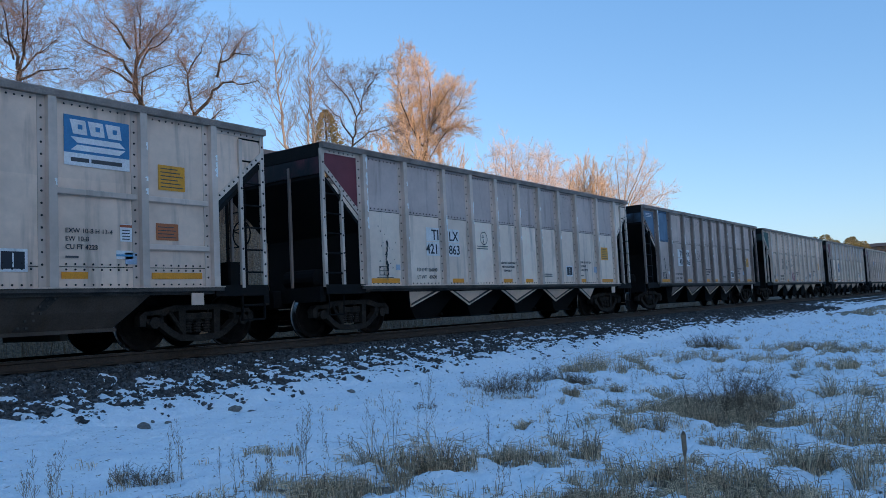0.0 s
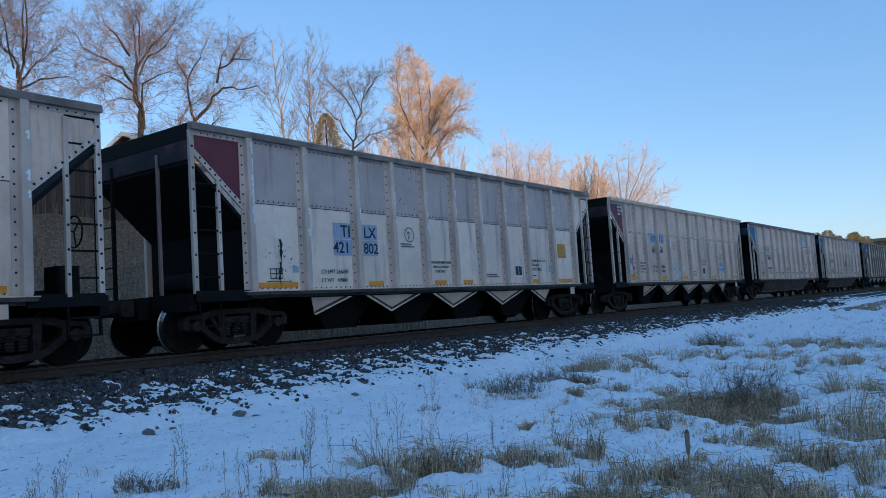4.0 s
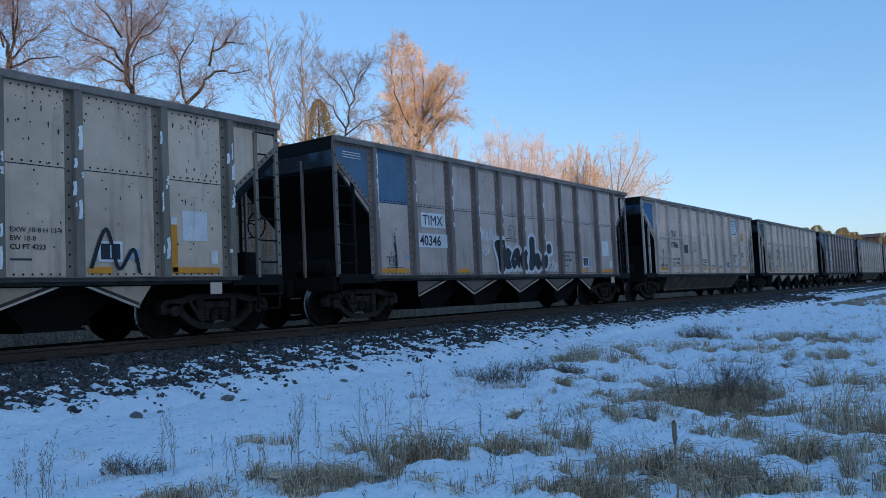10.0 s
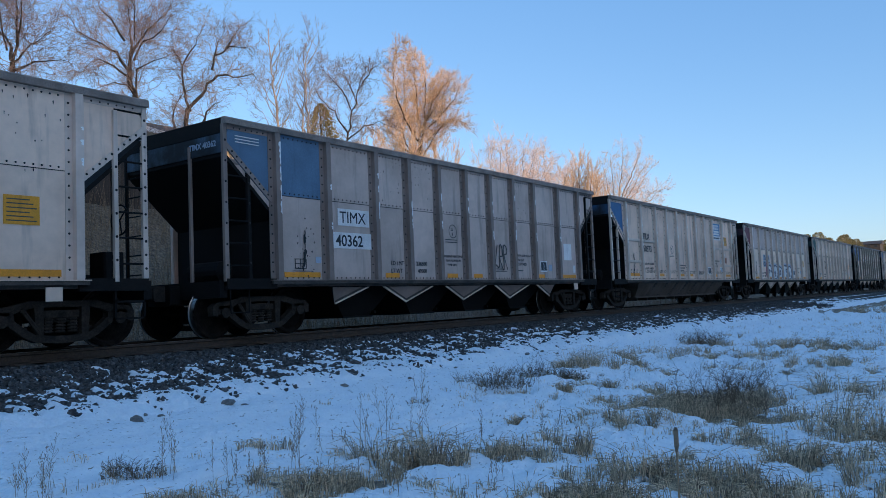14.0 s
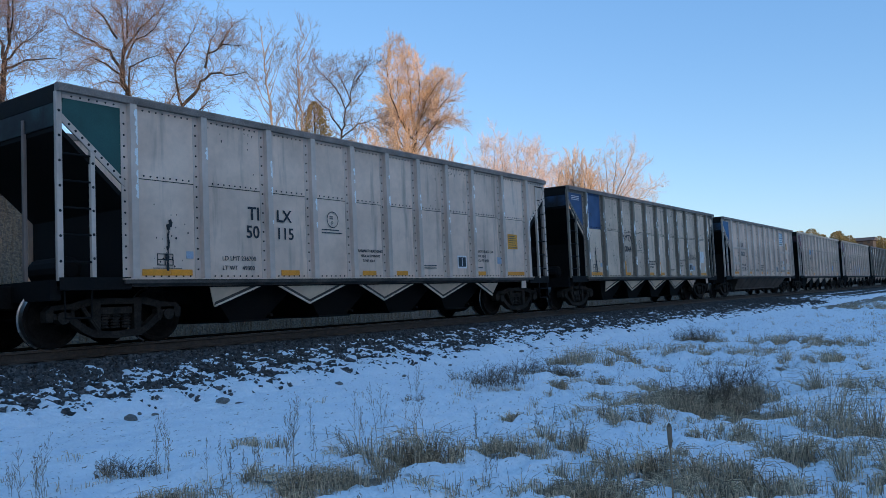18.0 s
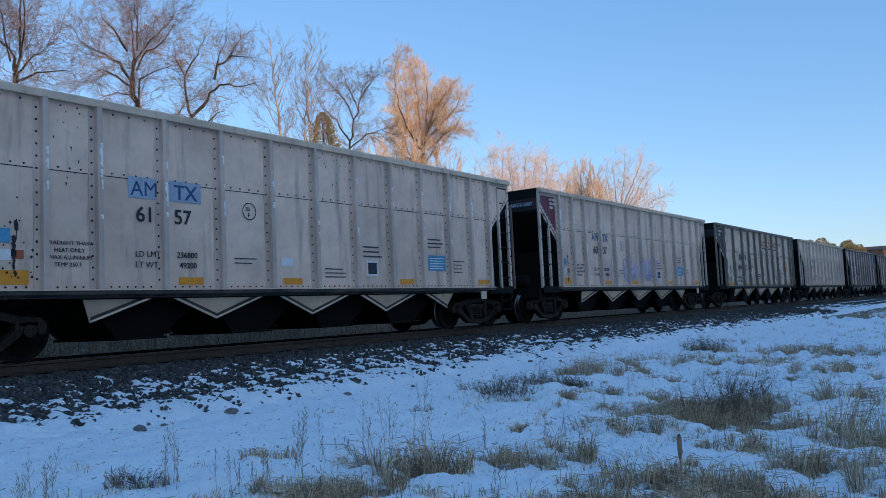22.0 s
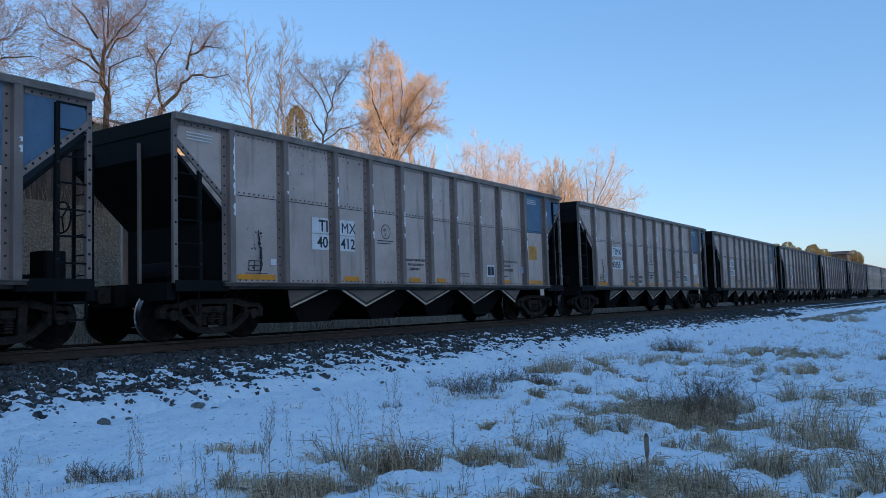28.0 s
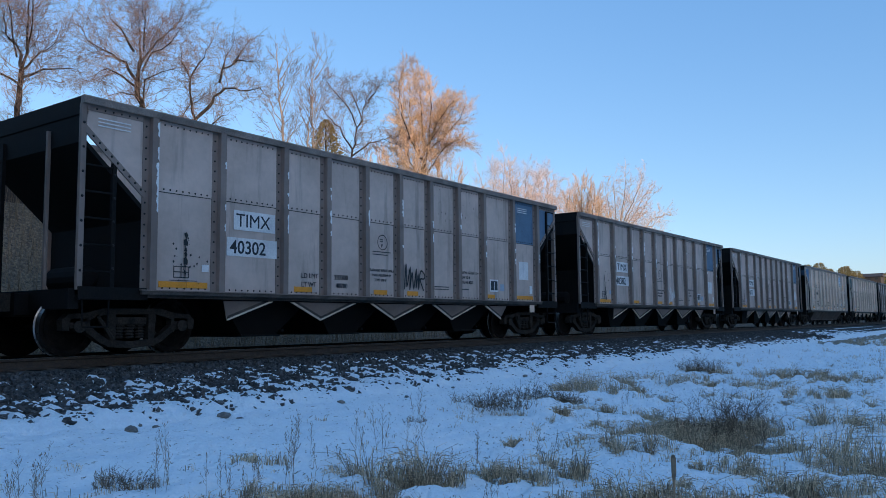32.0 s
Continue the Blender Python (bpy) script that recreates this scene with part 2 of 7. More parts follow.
class Shape:
    """Collects boxes, prisms and tubes into one mesh."""

    def __init__(self):
        self.v, self.f = [], []

    def add(self, verts, faces):
        n = len(self.v)
        self.v += [tuple(p) for p in verts]
        self.f += [tuple(i + n for i in f) for f in faces]
        return self

    def box(self, x0, x1, y0, y1, z0, z1, c=0.0):
        """A box; c chamfers its four edges along z... or along its longest side."""
        if c <= 0:
            vs = [(x, y, z) for z in (z0, z1) for y in (y0, y1) for x in (x0, x1)]
            return self.add(vs, [(0, 2, 3, 1), (4, 5, 7, 6), (0, 1, 5, 4), (2, 6, 7, 3), (0, 4, 6, 2), (1, 3, 7, 5)])
        size = (x1 - x0, y1 - y0, z1 - z0)
        ax = max(range(3), key=lambda i: size[i])
        lo, hi = (x0, y0, z0), (x1, y1, z1)
        a, b = [i for i in range(3) if i != ax]
        ring = [(lo[a] + c, lo[b]), (hi[a] - c, lo[b]), (hi[a], lo[b] + c), (hi[a], hi[b] - c), (hi[a] - c, hi[b]), (lo[a] + c, hi[b]), (lo[a], hi[b] - c), (lo[a], lo[b] + c)]
        vs = []
        for end in (lo[ax], hi[ax]):
            for p, q in ring:
                v = [0, 0, 0]
                v[ax], v[a], v[b] = end, p, q
                vs.append(v)
        fs = [(i, (i + 1) % 8, 8 + (i + 1) % 8, 8 + i) for i in range(8)] + [tuple(range(7, -1, -1)), tuple(range(8, 16))]
        return self.add(vs, fs)

    def prism(self, pts, y0, y1):
        """A plate with outline pts (x, z), between y0 and y1."""
        n = len(pts)
        vs = [(x, y0, z) for x, z in pts] + [(x, y1, z) for x, z in pts]
        fs = [tuple(range(n)), tuple(range(2 * n - 1, n - 1, -1))] + [(i, n + i, n + (i + 1) % n, (i + 1) % n) for i in range(n)]
        return self.add(vs, fs)

    def loft(self, rings, cap=True):
        n = len(rings[0])
        vs = [p for r in rings for p in r]
        fs = []
        for k in range(len(rings) - 1):
            for i in range(n):
                j = (i + 1) % n
                fs.append((k * n + i, k * n + j, (k + 1) * n + j, (k + 1) * n + i))
        if cap:
            fs += [tuple(range(n - 1, -1, -1)), tuple((len(rings) - 1) * n + i for i in range(n))]
        return self.add(vs, fs)

    def tube(self, p, q, r, n=6, r2=None):
        p, q = Vector(p), Vector(q)
        d = (q - p).normalized()
        u = d.orthogonal().normalized()
        w = d.cross(u)
        rings = []
        for c, rad in ((p, r), (q, r if r2 is None else r2)):
            rings.append([c + (u * math.cos(6.2832 * i / n) + w * math.sin(6.2832 * i / n)) * rad for i in range(n)])
        return self.loft(rings)

    def mesh(self, name, *mats, smooth=False):
        me = mesh_of(name, self.v, self.f, mats, smooth)
        bm = bmesh.new()
        bm.from_mesh(me)
        bmesh.ops.recalc_face_normals(bm, faces=bm.faces)
        bm.to_mesh(me)
        bm.free()
        return me


def paint(ob, mat):
    """Gives ob its own material on a shared mesh."""
    if not ob.material_slots:
        ob.data.materials.append(None)
    ob.material_slots[0].link = "OBJECT"
    ob.material_slots[0].material = mat
    return ob


def part(name, me, mat, parent, label="", kind=""):
    ob = new(name, me)
    ob.parent = parent
    if mat:
        paint(ob, mat)
    if label or kind:
        tagged(ob, label, kind=kind)
    return ob


# ---------------------------------------------------------------- ground
# unseen slope beyond y=-45 is added to keep the low sun off
PROFILE = ((-900, 46), (-260, 42), (-120, 31.5), (-95, 27.5), (-70, 15), (-45, 0.5), (-30, -1.1), (-14, -1.0), (-8, -0.78), (-5.0, -0.56), (-4.3, -0.57),
           (-3.2, -0.57), (-1.9, -0.55), (0, -0.5), (1.9, -0.5), (3.4, -0.5), (4.4, -0.42), (5.6, 0.55), (8.8, 3.6), (12, 4.2), (25, 4.8), (60, 6), (300, 14), (2500, 30))
PX, PZ = [p[0] for p in PROFILE], [p[1] for p in PROFILE]


def billow(u, w, k):
    """Rounded pillows with sharp creases between them."""
    return 2.6 * abs(noise.noise((u, w, k))) - 0.75


def relief(x, y):
    """Melt ridges and hollows of the old snow, -1 to 1, and how strong they are there: rough in the field, smooth beside the ballast."""
    # u runs across the camera's view, so the ridges lie level in it
    u, w = 0.59 * x - 0.81 * y, 0.81 * x + 0.59 * y
    rough = min(1.0, max(0.0, (x - 2.5) / 4.0)) * min(1.0, max(0.0, (-y - 5.9 + 0.06 * x) / 2.2))
    return 0.55 * billow(u * 1.3, w * 3.0, 21) + 0.30 * billow(u * 2.9, w * 6.4, 22) + 0.15 * billow(u * 6.5, w * 13.0, 23), rough


def ground_z(x, y):
    z = float(np.interp(y, PX, PZ))
    if y < -3.6 and y > -30:
        z += 0.055 * noise.noise((x * 0.35, y * 0.35, 0)) + 0.035 * noise.noise((x * 1.1, y * 1.5, 3)) + 0.035 * noise.noise((x * 1.9, y * 3.0, 5)) + 0.03 * noise.noise((x * 3.6, y * 6.5, 9)) - 0.05 * abs(noise.noise((x * 1.5 - y, y * 3.6, 15)))
        h, rough = relief(x, y)
        z += (0.022 + 0.10 * rough) * h - 0.03 * rough + 0.035 * (1 - rough) * noise.noise((x * 1.3 + y * 0.9, y * 2.6 - x * 0.8, 25))
    elif y > 4.4:
        z += 0.5 * noise.noise((x * 0.12, y * 0.12, 1)) * min(1, (y - 4.4) / 3) + 0.10 * noise.noise((x * 1.1, y * 1.1, 2))
    if y <= -30:
        z += 1.2 * noise.noise((x * 0.02, y * 0.02, 7)) * min(1, (-30 - y) / 30)
    if x > 300:
        z += 26 * min(1, (x - 300) / 350) * min(1, max(0, (y - 20) / 60))
    return z


# places of the clumps of dry grass and brush: x, y, spread, height, density
CLUMPS = []


def clump(x, y, spread, height, n, kind="grass"):
    CLUMPS.append((x, y, spread, height, n, kind))
clump(9.42, -6.68, 0.86, 0.35, 65, "shrub"); clump(10.94, -6.55, 0.70, 0.39, 57, "shrub"); clump(11.14, -6.94, 0.44, 0.26, 43, "shrub")
clump(13.12, -6.63, 0.60, 0.65, 215); clump(15.29, -6.80, 0.67, 0.50, 234); clump(18.56, -6.58, 0.85, 0.46, 64, "shrub")
clump(9.53, -9.74, 1.13, 0.73, 78, "shrub"); clump(10.95, -9.65, 0.75, 0.60, 59, "shrub"); clump(10.83, -7.51, 0.42, 0.25, 167)
clump(8.02, -9.22, 0.48, 0.45, 184); clump(6.25, -9.21, 0.50, 0.30, 189); clump(5.95, -8.95, 0.29, 0.15, 136)
clump(5.18, -8.59, 0.46, 0.42, 179); clump(5.44, -8.39, 0.53, 0.63, 4, "weed"); clump(4.44, -8.67, 0.50, 0.29, 189)
clump(4.10, -8.44, 0.36, 0.28, 154); clump(3.45, -8.07, 0.35, 0.19, 149); clump(7.93, -6.50, 0.28, 0.56, 3, "weed")
clump(2.80, -7.27, 0.23, 0.49, 3, "weed"); clump(3.64, -7.44, 0.13, 0.46, 2, "weed"); clump(2.67, -7.08, 0.08, 0.23, 2, "weed")
clump(3.28, -7.25, 0.24, 0.20, 3, "weed"); clump(4.03, -8.03, 0.29, 0.33, 3, "weed"); clump(5.79, -10.72, 0.61, 0.41, 218)
clump(5.90, -11.05, 0.52, 0.44, 195); clump(5.93, -10.29, 0.48, 0.35, 184); clump(7.12, -11.00, 0.43, 0.28, 170)
clump(7.04, -11.28, 0.46, 0.32, 178); clump(8.60, -11.38, 0.60, 0.76, 214); clump(11.61, -10.76, 0.44, 0.59, 175)
clump(6.67, -11.76, 0.46, 0.50, 178); clump(16.03, -8.38, 0.87, 0.44, 287); clump(19.26, -8.27, 0.77, 0.38, 260)
clump(19.95, -8.85, 0.91, 0.42, 296); clump(19.51, -9.51, 0.75, 0.37, 254); clump(41.84, -7.04, 1.31, 0.58, 401)
clump(14.34, -9.73, 0.56, 0.28, 206); clump(15.59, -9.95, 0.60, 0.30, 216); clump(9.01, -9.48, 0.32, 0.16, 143)
clump(4.97, -10.06, 0.35, 0.23, 150); clump(4.99, -9.50, 0.21, 0.29, 3, "weed"); clump(4.65, -9.29, 0.28, 0.24, 133)
clump(9.90, -8.96, 0.43, 0.21, 171); clump(6.52, -8.35, 0.27, 0.27, 3, "weed"); clump(7.17, -9.11, 0.22, 0.22, 3, "weed")
clump(5.23, -7.70, 0.20, 0.30, 3, "weed"); clump(11.82, -11.12, 0.44, 0.44, 175); clump(9.14, -10.66, 0.48, 0.30, 185)
clump(7.66, -10.43, 0.47, 0.26, 183); clump(5.16, -10.35, 0.31, 0.23, 140); clump(5.74, -11.49, 0.45, 0.22, 176)

clump(3.59, -7.10, 0.40, 0.20, 34, "shrub"); clump(4.70, -7.23, 0.26, 0.14, 70); clump(4.24, -8.19, 0.30, 0.22, 110); clump(5.07, -8.00, 0.22, 0.20, 80)
clump(4.52, -8.62, 0.34, 0.18, 120); clump(5.19, -8.58, 0.36, 0.32, 150); clump(3.62, -7.88, 0.24, 0.14, 70); clump(3.38, -7.88, 0.18, 0.12, 50)
clump(4.58, -7.87, 0.30, 0.50, 5, "weed"); clump(5.46, -7.95, 0.30, 0.55, 5, "weed"); clump(2.92, -7.14, 0.16, 0.52, 3, "weed"); clump(3.81, -7.24, 0.26, 0.48, 3, "weed")
clump(4.00, -7.73, 0.24, 0.36, 4, "weed"); clump(7.80, -6.62, 0.22, 0.18, 14, "shrub"); clump(4.05, -8.64, 0.28, 0.20, 90); clump(4.33, -9.07, 0.30, 0.36, 4, "weed")
clump(6.05, -8.88, 0.30, 0.24, 110); clump(5.08, -10.29, 0.28, 0.18, 90); clump(5.07, -9.87, 0.30, 0.20, 100)

# smaller tufts between them, thicker further along the field
places = random.Random(19)
for _ in range(46):
    fx = places.uniform(4.5, 22)
    fy = places.uniform(-11.6, -6.9) + 0.06 * min(fx, 12)
    if fx * fx + (fy + 12.7) ** 2 > 30:
        clump(round(fx, 2), round(fy, 2), places.uniform(0.14, 0.42), places.uniform(0.14, 0.30), places.randint(50, 120))
for fx, fy in ((9.2, -9.9), (9.9, -9.5), (10.5, -9.9), (8.9, -9.4)):
    clump(fx, fy, 0.5, 0.34, 150)


PLACES = np.array([q[:3] for q in CLUMPS])


def melt(xs, y):
    """Melted hollows round the clumps, for a row of places."""
    d = ((np.asarray(xs, float)[:, None] - PLACES[:, 0]) ** 2 + (y - PLACES[:, 1]) ** 2) / (PLACES[:, 2] ** 2 * 0.8)
    return (0.55 * np.exp(-2.2 * np.minimum(d, 30))).sum(1)


def bare(x, y, b=None):
    """How far the snow has gone round the clumps of grass and in the creases, 0 to 1."""
    b = float(melt([x], y)[0]) if b is None else b
    # u across the camera's view again, so bare streaks lie level in it
    u, w = 0.59 * x - 0.81 * y, 0.81 * x + 0.59 * y
    h, rough = relief(x, y)
    # creases turn to soil colour, which also stands for their shade
    streak = noise.noise((u * 1.3, w * 1.9, 11)) * 0.45 + 0.30 * noise.noise((u * 2.6, w * 5.0, 12)) + 0.40 * noise.noise((u * 5.5, w * 11, 13)) - 0.55 * rough * h
    b += 0.80 * (streak - 0.345 + 0.36 * min(1.0, max(0.0, (x - 4.0) / 4.5)) * min(1.0, max(0.0, (-y - 6.2) / 3.2)))
    if x > 36:   # the bare strip beyond the snow field
        b += min(1.0, max(0.0, (x - 36 - 3 * noise.noise((y, 0, 2))) / 6)) * min(1.0, max(0.0, (y + 7.4) / 1.6))
    return max(0.0, min(1.0, b))


def far_cover(x, y):
    """Leaf litter on the bank behind the track; dry grass and snow on the added, unseen slopes behind the camera."""
    if y > 3.9:
        return 3.0
    # its cover is tuned for the light thrown back onto the cars
    return 0.2 if y > -40 else 0.75 + 0.8 * noise.noise((x * 0.03, y * 0.03, 33))


def make_ground():
    xs = sorted({*[-2500, -1200, -600, -300, -160, -90, -50, -30, -18, -10, -5, -2], *[round(0 + 0.14 * i, 3) for i in range(200)], *[round(1.8 + 0.034 * i, 3) for i in range(240)], *[round(10 + 0.06 * i, 3) for i in range(110)],
                 *[28 + 0.5 * i for i in range(64)], *[60 + 4 * i for i in range(36)], *[204 + 40 * i for i in range(20)], 1500, 2500})
    ys = sorted({*[-900, -500, -260, -180, -120, -105, -95, -85, -70, -60, -50, -42, -34, -28, -23, -19, -16, -14], *[round(-12.4 + 0.036 * i, 3) for i in range(165)], *[round(-6.44 + 0.065 * i, 3) for i in range(43)],
                 -3.6, -3.0, -2.2, -1, 0, 1, 2.2, 3.2, *[3.8 + 0.3 * i for i in range(22)], 11, 12.5, 15, 19, 25, 34, 46, 60, 90, 140, 220, 300, 600, 1200, 2500})
    verts, faces, mi, bareness = [], [], [], []
    for y in ys:
        round_clumps = melt(xs, y)
        for x, near in zip(xs, round_clumps):
            b = bare(x, y, near) if -16 < y < -2.5 and -2 < x < 90 else far_cover(x, y)
            dip = 0.035 * min(1.0, max(0.0, (b - 0.25) / 0.3)) if -16 < y < -2.5 else 0.0
            verts.append((x, y, ground_z(x, y) - dip))
            bareness.append(b)
    nx = len(xs)
    for j in range(len(ys) - 1):
        for i in range(nx - 1):
            faces.append((j * nx + i, j * nx + i + 1, (j + 1) * nx + i + 1, (j + 1) * nx + i))
    me = mesh_of("ground", verts, faces, (), True)
    at = me.attributes.new("bare", "FLOAT", "POINT")
    at.data.foreach_set("value", bareness)
    m = snow_material()
    m.name = "snow_over_soil"
    nt = m.node_tree
    b = nt.nodes["Principled BSDF"]
    col = b.inputs["Base Color"].links[0].from_socket
    a = nt.nodes.new("ShaderNodeAttribute")
    a.attribute_name = "bare"
    tc = nt.nodes.new("ShaderNodeTexCoord").outputs["Object"]
    n1 = noise_at(nt, tc, 9.0, 6)
    add = nt.nodes.new("ShaderNodeMath")
    add.operation = "MULTIPLY_ADD"
    nt.links.new(n1, add.inputs[0])
    add.inputs[1].default_value = 0.9
    nt.links.new(a.outputs["Fac"], add.inputs[2])
    mr = nt.nodes.new("ShaderNodeMapRange")
    mr.inputs[1].default_value, mr.inputs[2].default_value = 0.82, 1.0
    nt.links.new(add.outputs[0], mr.inputs[0])
    soil = ramp(nt, noise_at(nt, tc, 30.0, 6, (1.0, 2.2, 1.0)), (0.055, 0.042, 0.028), (0.46, 0.34, 0.23), 0.33, 0.68)
    bank = nt.nodes.new("ShaderNodeMapRange")      # brown leaf litter on the far bank
    bank.inputs[1].default_value, bank.inputs[2].default_value = 1.5, 2.5
    nt.links.new(a.outputs["Fac"], bank.inputs[0])
    soil = mixed(nt, bank.outputs[0], soil, ramp(nt, noise_at(nt, tc, 14.0, 6), (0.10, 0.06, 0.035), (0.40, 0.25, 0.14), 0.35, 0.7))
    fleck = nt.nodes.new("ShaderNodeMapRange")
    fleck.inputs[1].default_value, fleck.inputs[2].default_value = 0.625, 0.69
    nt.links.new(noise_at(nt, tc, 16.0, 5, (1.0, 1.9, 1.0)), fleck.inputs[0])
    col = mixed(nt, fleck.outputs[0], col, (0.20, 0.15, 0.10))
    nt.links.new(mixed(nt, mr.outputs[0], col, soil), b.inputs["Base Color"])
    me.materials.append(m)
    tagged(new("ground", me), "snow-covered ground with bare patches of dry grass", "ground", kind="structure")


def pillow(x, y, seed, lo):
    return noise.noise((x * 3.4 + y * 0.9, y * 1.6, seed)) * 0.35 + noise.noise((x * 8.0 + y * 2.0, y * 4.5, seed + 3)) * 0.65 - lo


def bed_z(y):
    """Height of the gravel bed across the track."""
    return float(np.interp(abs(y), [0, 1.75, 2.2, 4.75, 5.0, 5.4], [-0.19, -0.20, -0.25, -0.51, -0.66, -0.9]))


def make_ballast():
    # gravel bed
    xs = [-400, -150, -60, -25, -8] + [0.25 * i for i in range(-8, 240)] + [62, 70, 90, 130, 200, 400, 1200]
    ys = [-5.2, -4.9, -4.5, -4.1, -3.7, -3.3, -2.9, -2.5, -2.2, -1.9, -1.5, -0.8, 0, 0.8, 1.5, 1.9, 2.4, 3.2, 4.0, 4.6, 5.2]
    vs, fs = [], []
    for y in ys:
        for x in xs:
            vs.append((x, y, bed_z(y) + 0.02 * noise.noise((x * 2.5, y * 2.5, 9)) + (0.03 * noise.noise((x * .4, y * .6, 4)) if y < -2.2 else 0)))
    n = len(xs)
    fs = [(j * n + i, j * n + i + 1, (j + 1) * n + i + 1, (j + 1) * n + i) for j in range(len(ys) - 1) for i in range(n - 1)]
    bed = tagged(new("ballast", mesh_of("ballast", vs, fs, (GRAVEL,), True)), "dark crushed-stone ballast bed under the rails", "ballast", kind="structure")
    # loose stones, joined
    rng = random.Random(5)
    cube = np.array([(x, y, z) for z in (-1, 1) for y in (-1, 1) for x in (-1, 1)], float)
    quads = np.array([(0, 2, 3, 1), (4, 5, 7, 6), (0, 1, 5, 4), (2, 6, 7, 3), (0, 4, 6, 2), (1, 3, 7, 5)])
    V, F = [], []
    k = 0
    while k < 26000:
        u = rng.random() ** 1.7
        x = 2.0 + 44 * u
        y = -1.55 - 3.35 * rng.random() ** 1.05
        s = rng.uniform(0.015, 0.036) * (1 + 0.25 * (x > 18))
        m = np.array(Euler((rng.uniform(0, 6), rng.uniform(0, 6), rng.uniform(0, 6))).to_matrix())
        c = cube * np.array([rng.uniform(0.6, 1.3), rng.uniform(0.6, 1.2), rng.uniform(0.5, 0.9)])
        c = c * (1 - 0.35 * np.array([[rng.random()] for _ in range(8)]))
        V.append(c @ m.T * s + np.array([x, y, bed_z(y) + s * 0.25 + 0.012]))
        F.append(quads + 8 * k)
        k += 1
    me = mesh_of("ballast_stones", np.concatenate(V).tolist(), np.concatenate(F).tolist(), (STONE,))
    st = new("ballast_stones", me)
    tagged(st, "loose grey crushed stones on the ballast slope", "stones", kind="stuff")
    # snow lying between the stones
    xs = [-400, -100, -30, -8] + [-2 + 0.05 * i for i in range(560)] + [26 + 0.1 * i for i in range(140)] + [40 + 0.3 * i for i in range(60)] + [60, 80, 150]
    ys = [-5.3 + 0.075 * i for i in range(47)]
    vs, n = [], len(xs)
    for y in ys:
        up = np.interp(y, [-5.3, -4.9, -4.5, -4.0, -3.2, -2.2, -1.85], [0.08, 0.07, 0.034, 0.016, 0.006, -0.006, -0.08])
        for x in xs:
            g = bed_z(y)
            fade = max(0.0, (x - 26) / 14)
            z = g + 0.008 + up + 0.14 * pillow(x, y, 2, 0.09) - 0.02 * min(1, fade)
            if y < -5.0:
                z = ground_z(x, y) - 0.06
            vs.append((x, y, z))
    fs = [(j * n + i, j * n + i + 1, (j + 1) * n + i + 1, (j + 1) * n + i) for j in range(len(ys) - 1) for i in range(n - 1)]
    tagged(new("snow_patches", mesh_of("snow_patches", vs, fs, (SNOW,), True)), "thin snow lying in patches between the ballast stones", "snow", kind="structure")


RAIL_OUT = ((-0.070, -0.17), (0.070, -0.17), (0.070, -0.158), (0.020, -0.135), (0.010, -0.12), (0.010, -0.05), (0.036, -0.04), (0.036, -0.006), (0.028, 0.0),
            (-0.028, 0.0), (-0.036, -0.006), (-0.036, -0.04), (-0.010, -0.05), (-0.010, -0.12), (-0.020, -0.135), (-0.070, -0.158))


def make_track():
    track = new("railway_track")
    tagged(track, "rusty steel rails on dark creosoted wooden ties", "railway track", kind="structure")
    for y in (-0.755, 0.755):
        s = Shape()
        s.loft([[(x, y + a, b) for a, b in RAIL_OUT] for x in (-400, -60, 0, 60, 200, 1200)])
        part("rail", s.mesh("rail"), RAILM, track)
        s = Shape().box(-400, 1200, y - 0.024, y + 0.024, -0.002, 0.0015)
        part("rail_head", s.mesh("rail_head"), RAILTOP, track, "worn shiny running surface")
    tie = Shape().box(-0.115, 0.115, -1.3, 1.3, -0.36, -0.172, 0.012).mesh("tie")
    plate = Shape().box(-0.10, 0.10, -0.95, -0.60, -0.172, -0.160).box(-0.10, 0.10, 0.60, 0.95, -0.172, -0.160).mesh("tie_plate")
    for i in range(170):
        x = -8 + 0.53 * i + 0.02 * math.sin(i * 7.1)
        o = part("tie", tie, TIE, track)
        o.location.x = x
        if i < 60:
            o2 = part("tie_plate", plate, RAILM, o)
    s = Shape()
    for i in range(260):
        for x in (-8.53 - 0.53 * i, 82.1 + 0.53 * i):
            s.box(x - 0.115, x + 0.115, -1.3, 1.3, -0.36, -0.172)
    part("far_ties", s.mesh("far_ties"), TIE, track, "ties further along the line", "stuff")

# ---------------------------------------------------------------- the coal train
PITCH = 16.447         # length of a car over its couplers
ENDS = {"a": (0.765, 15.68), "c": (0.87, 15.62)}      # the ends of the bodies
SIDE = 1.50            # half width at the side sheets
RIBS = {"a": (1.94, 3.29, 4.76, 5.915, 7.075, 8.225, 9.365, 10.52, 11.67, 13.14, 14.49),
        "c": (1.975, 2.845, 3.675, 4.805, 5.945, 7.085, 8.24, 9.39, 10.55, 11.65, 12.73, 13.68, 14.52)}
RIB_W = {"a": 0.19, "c": 0.13}
SEAM = {"a": 2.66, "c": 2.80}
TOP, BASE = 3.79, 1.03
MESHES = {}


def cached(key, build):
    if key not in MESHES:
        MESHES[key] = build()
    return MESHES[key]


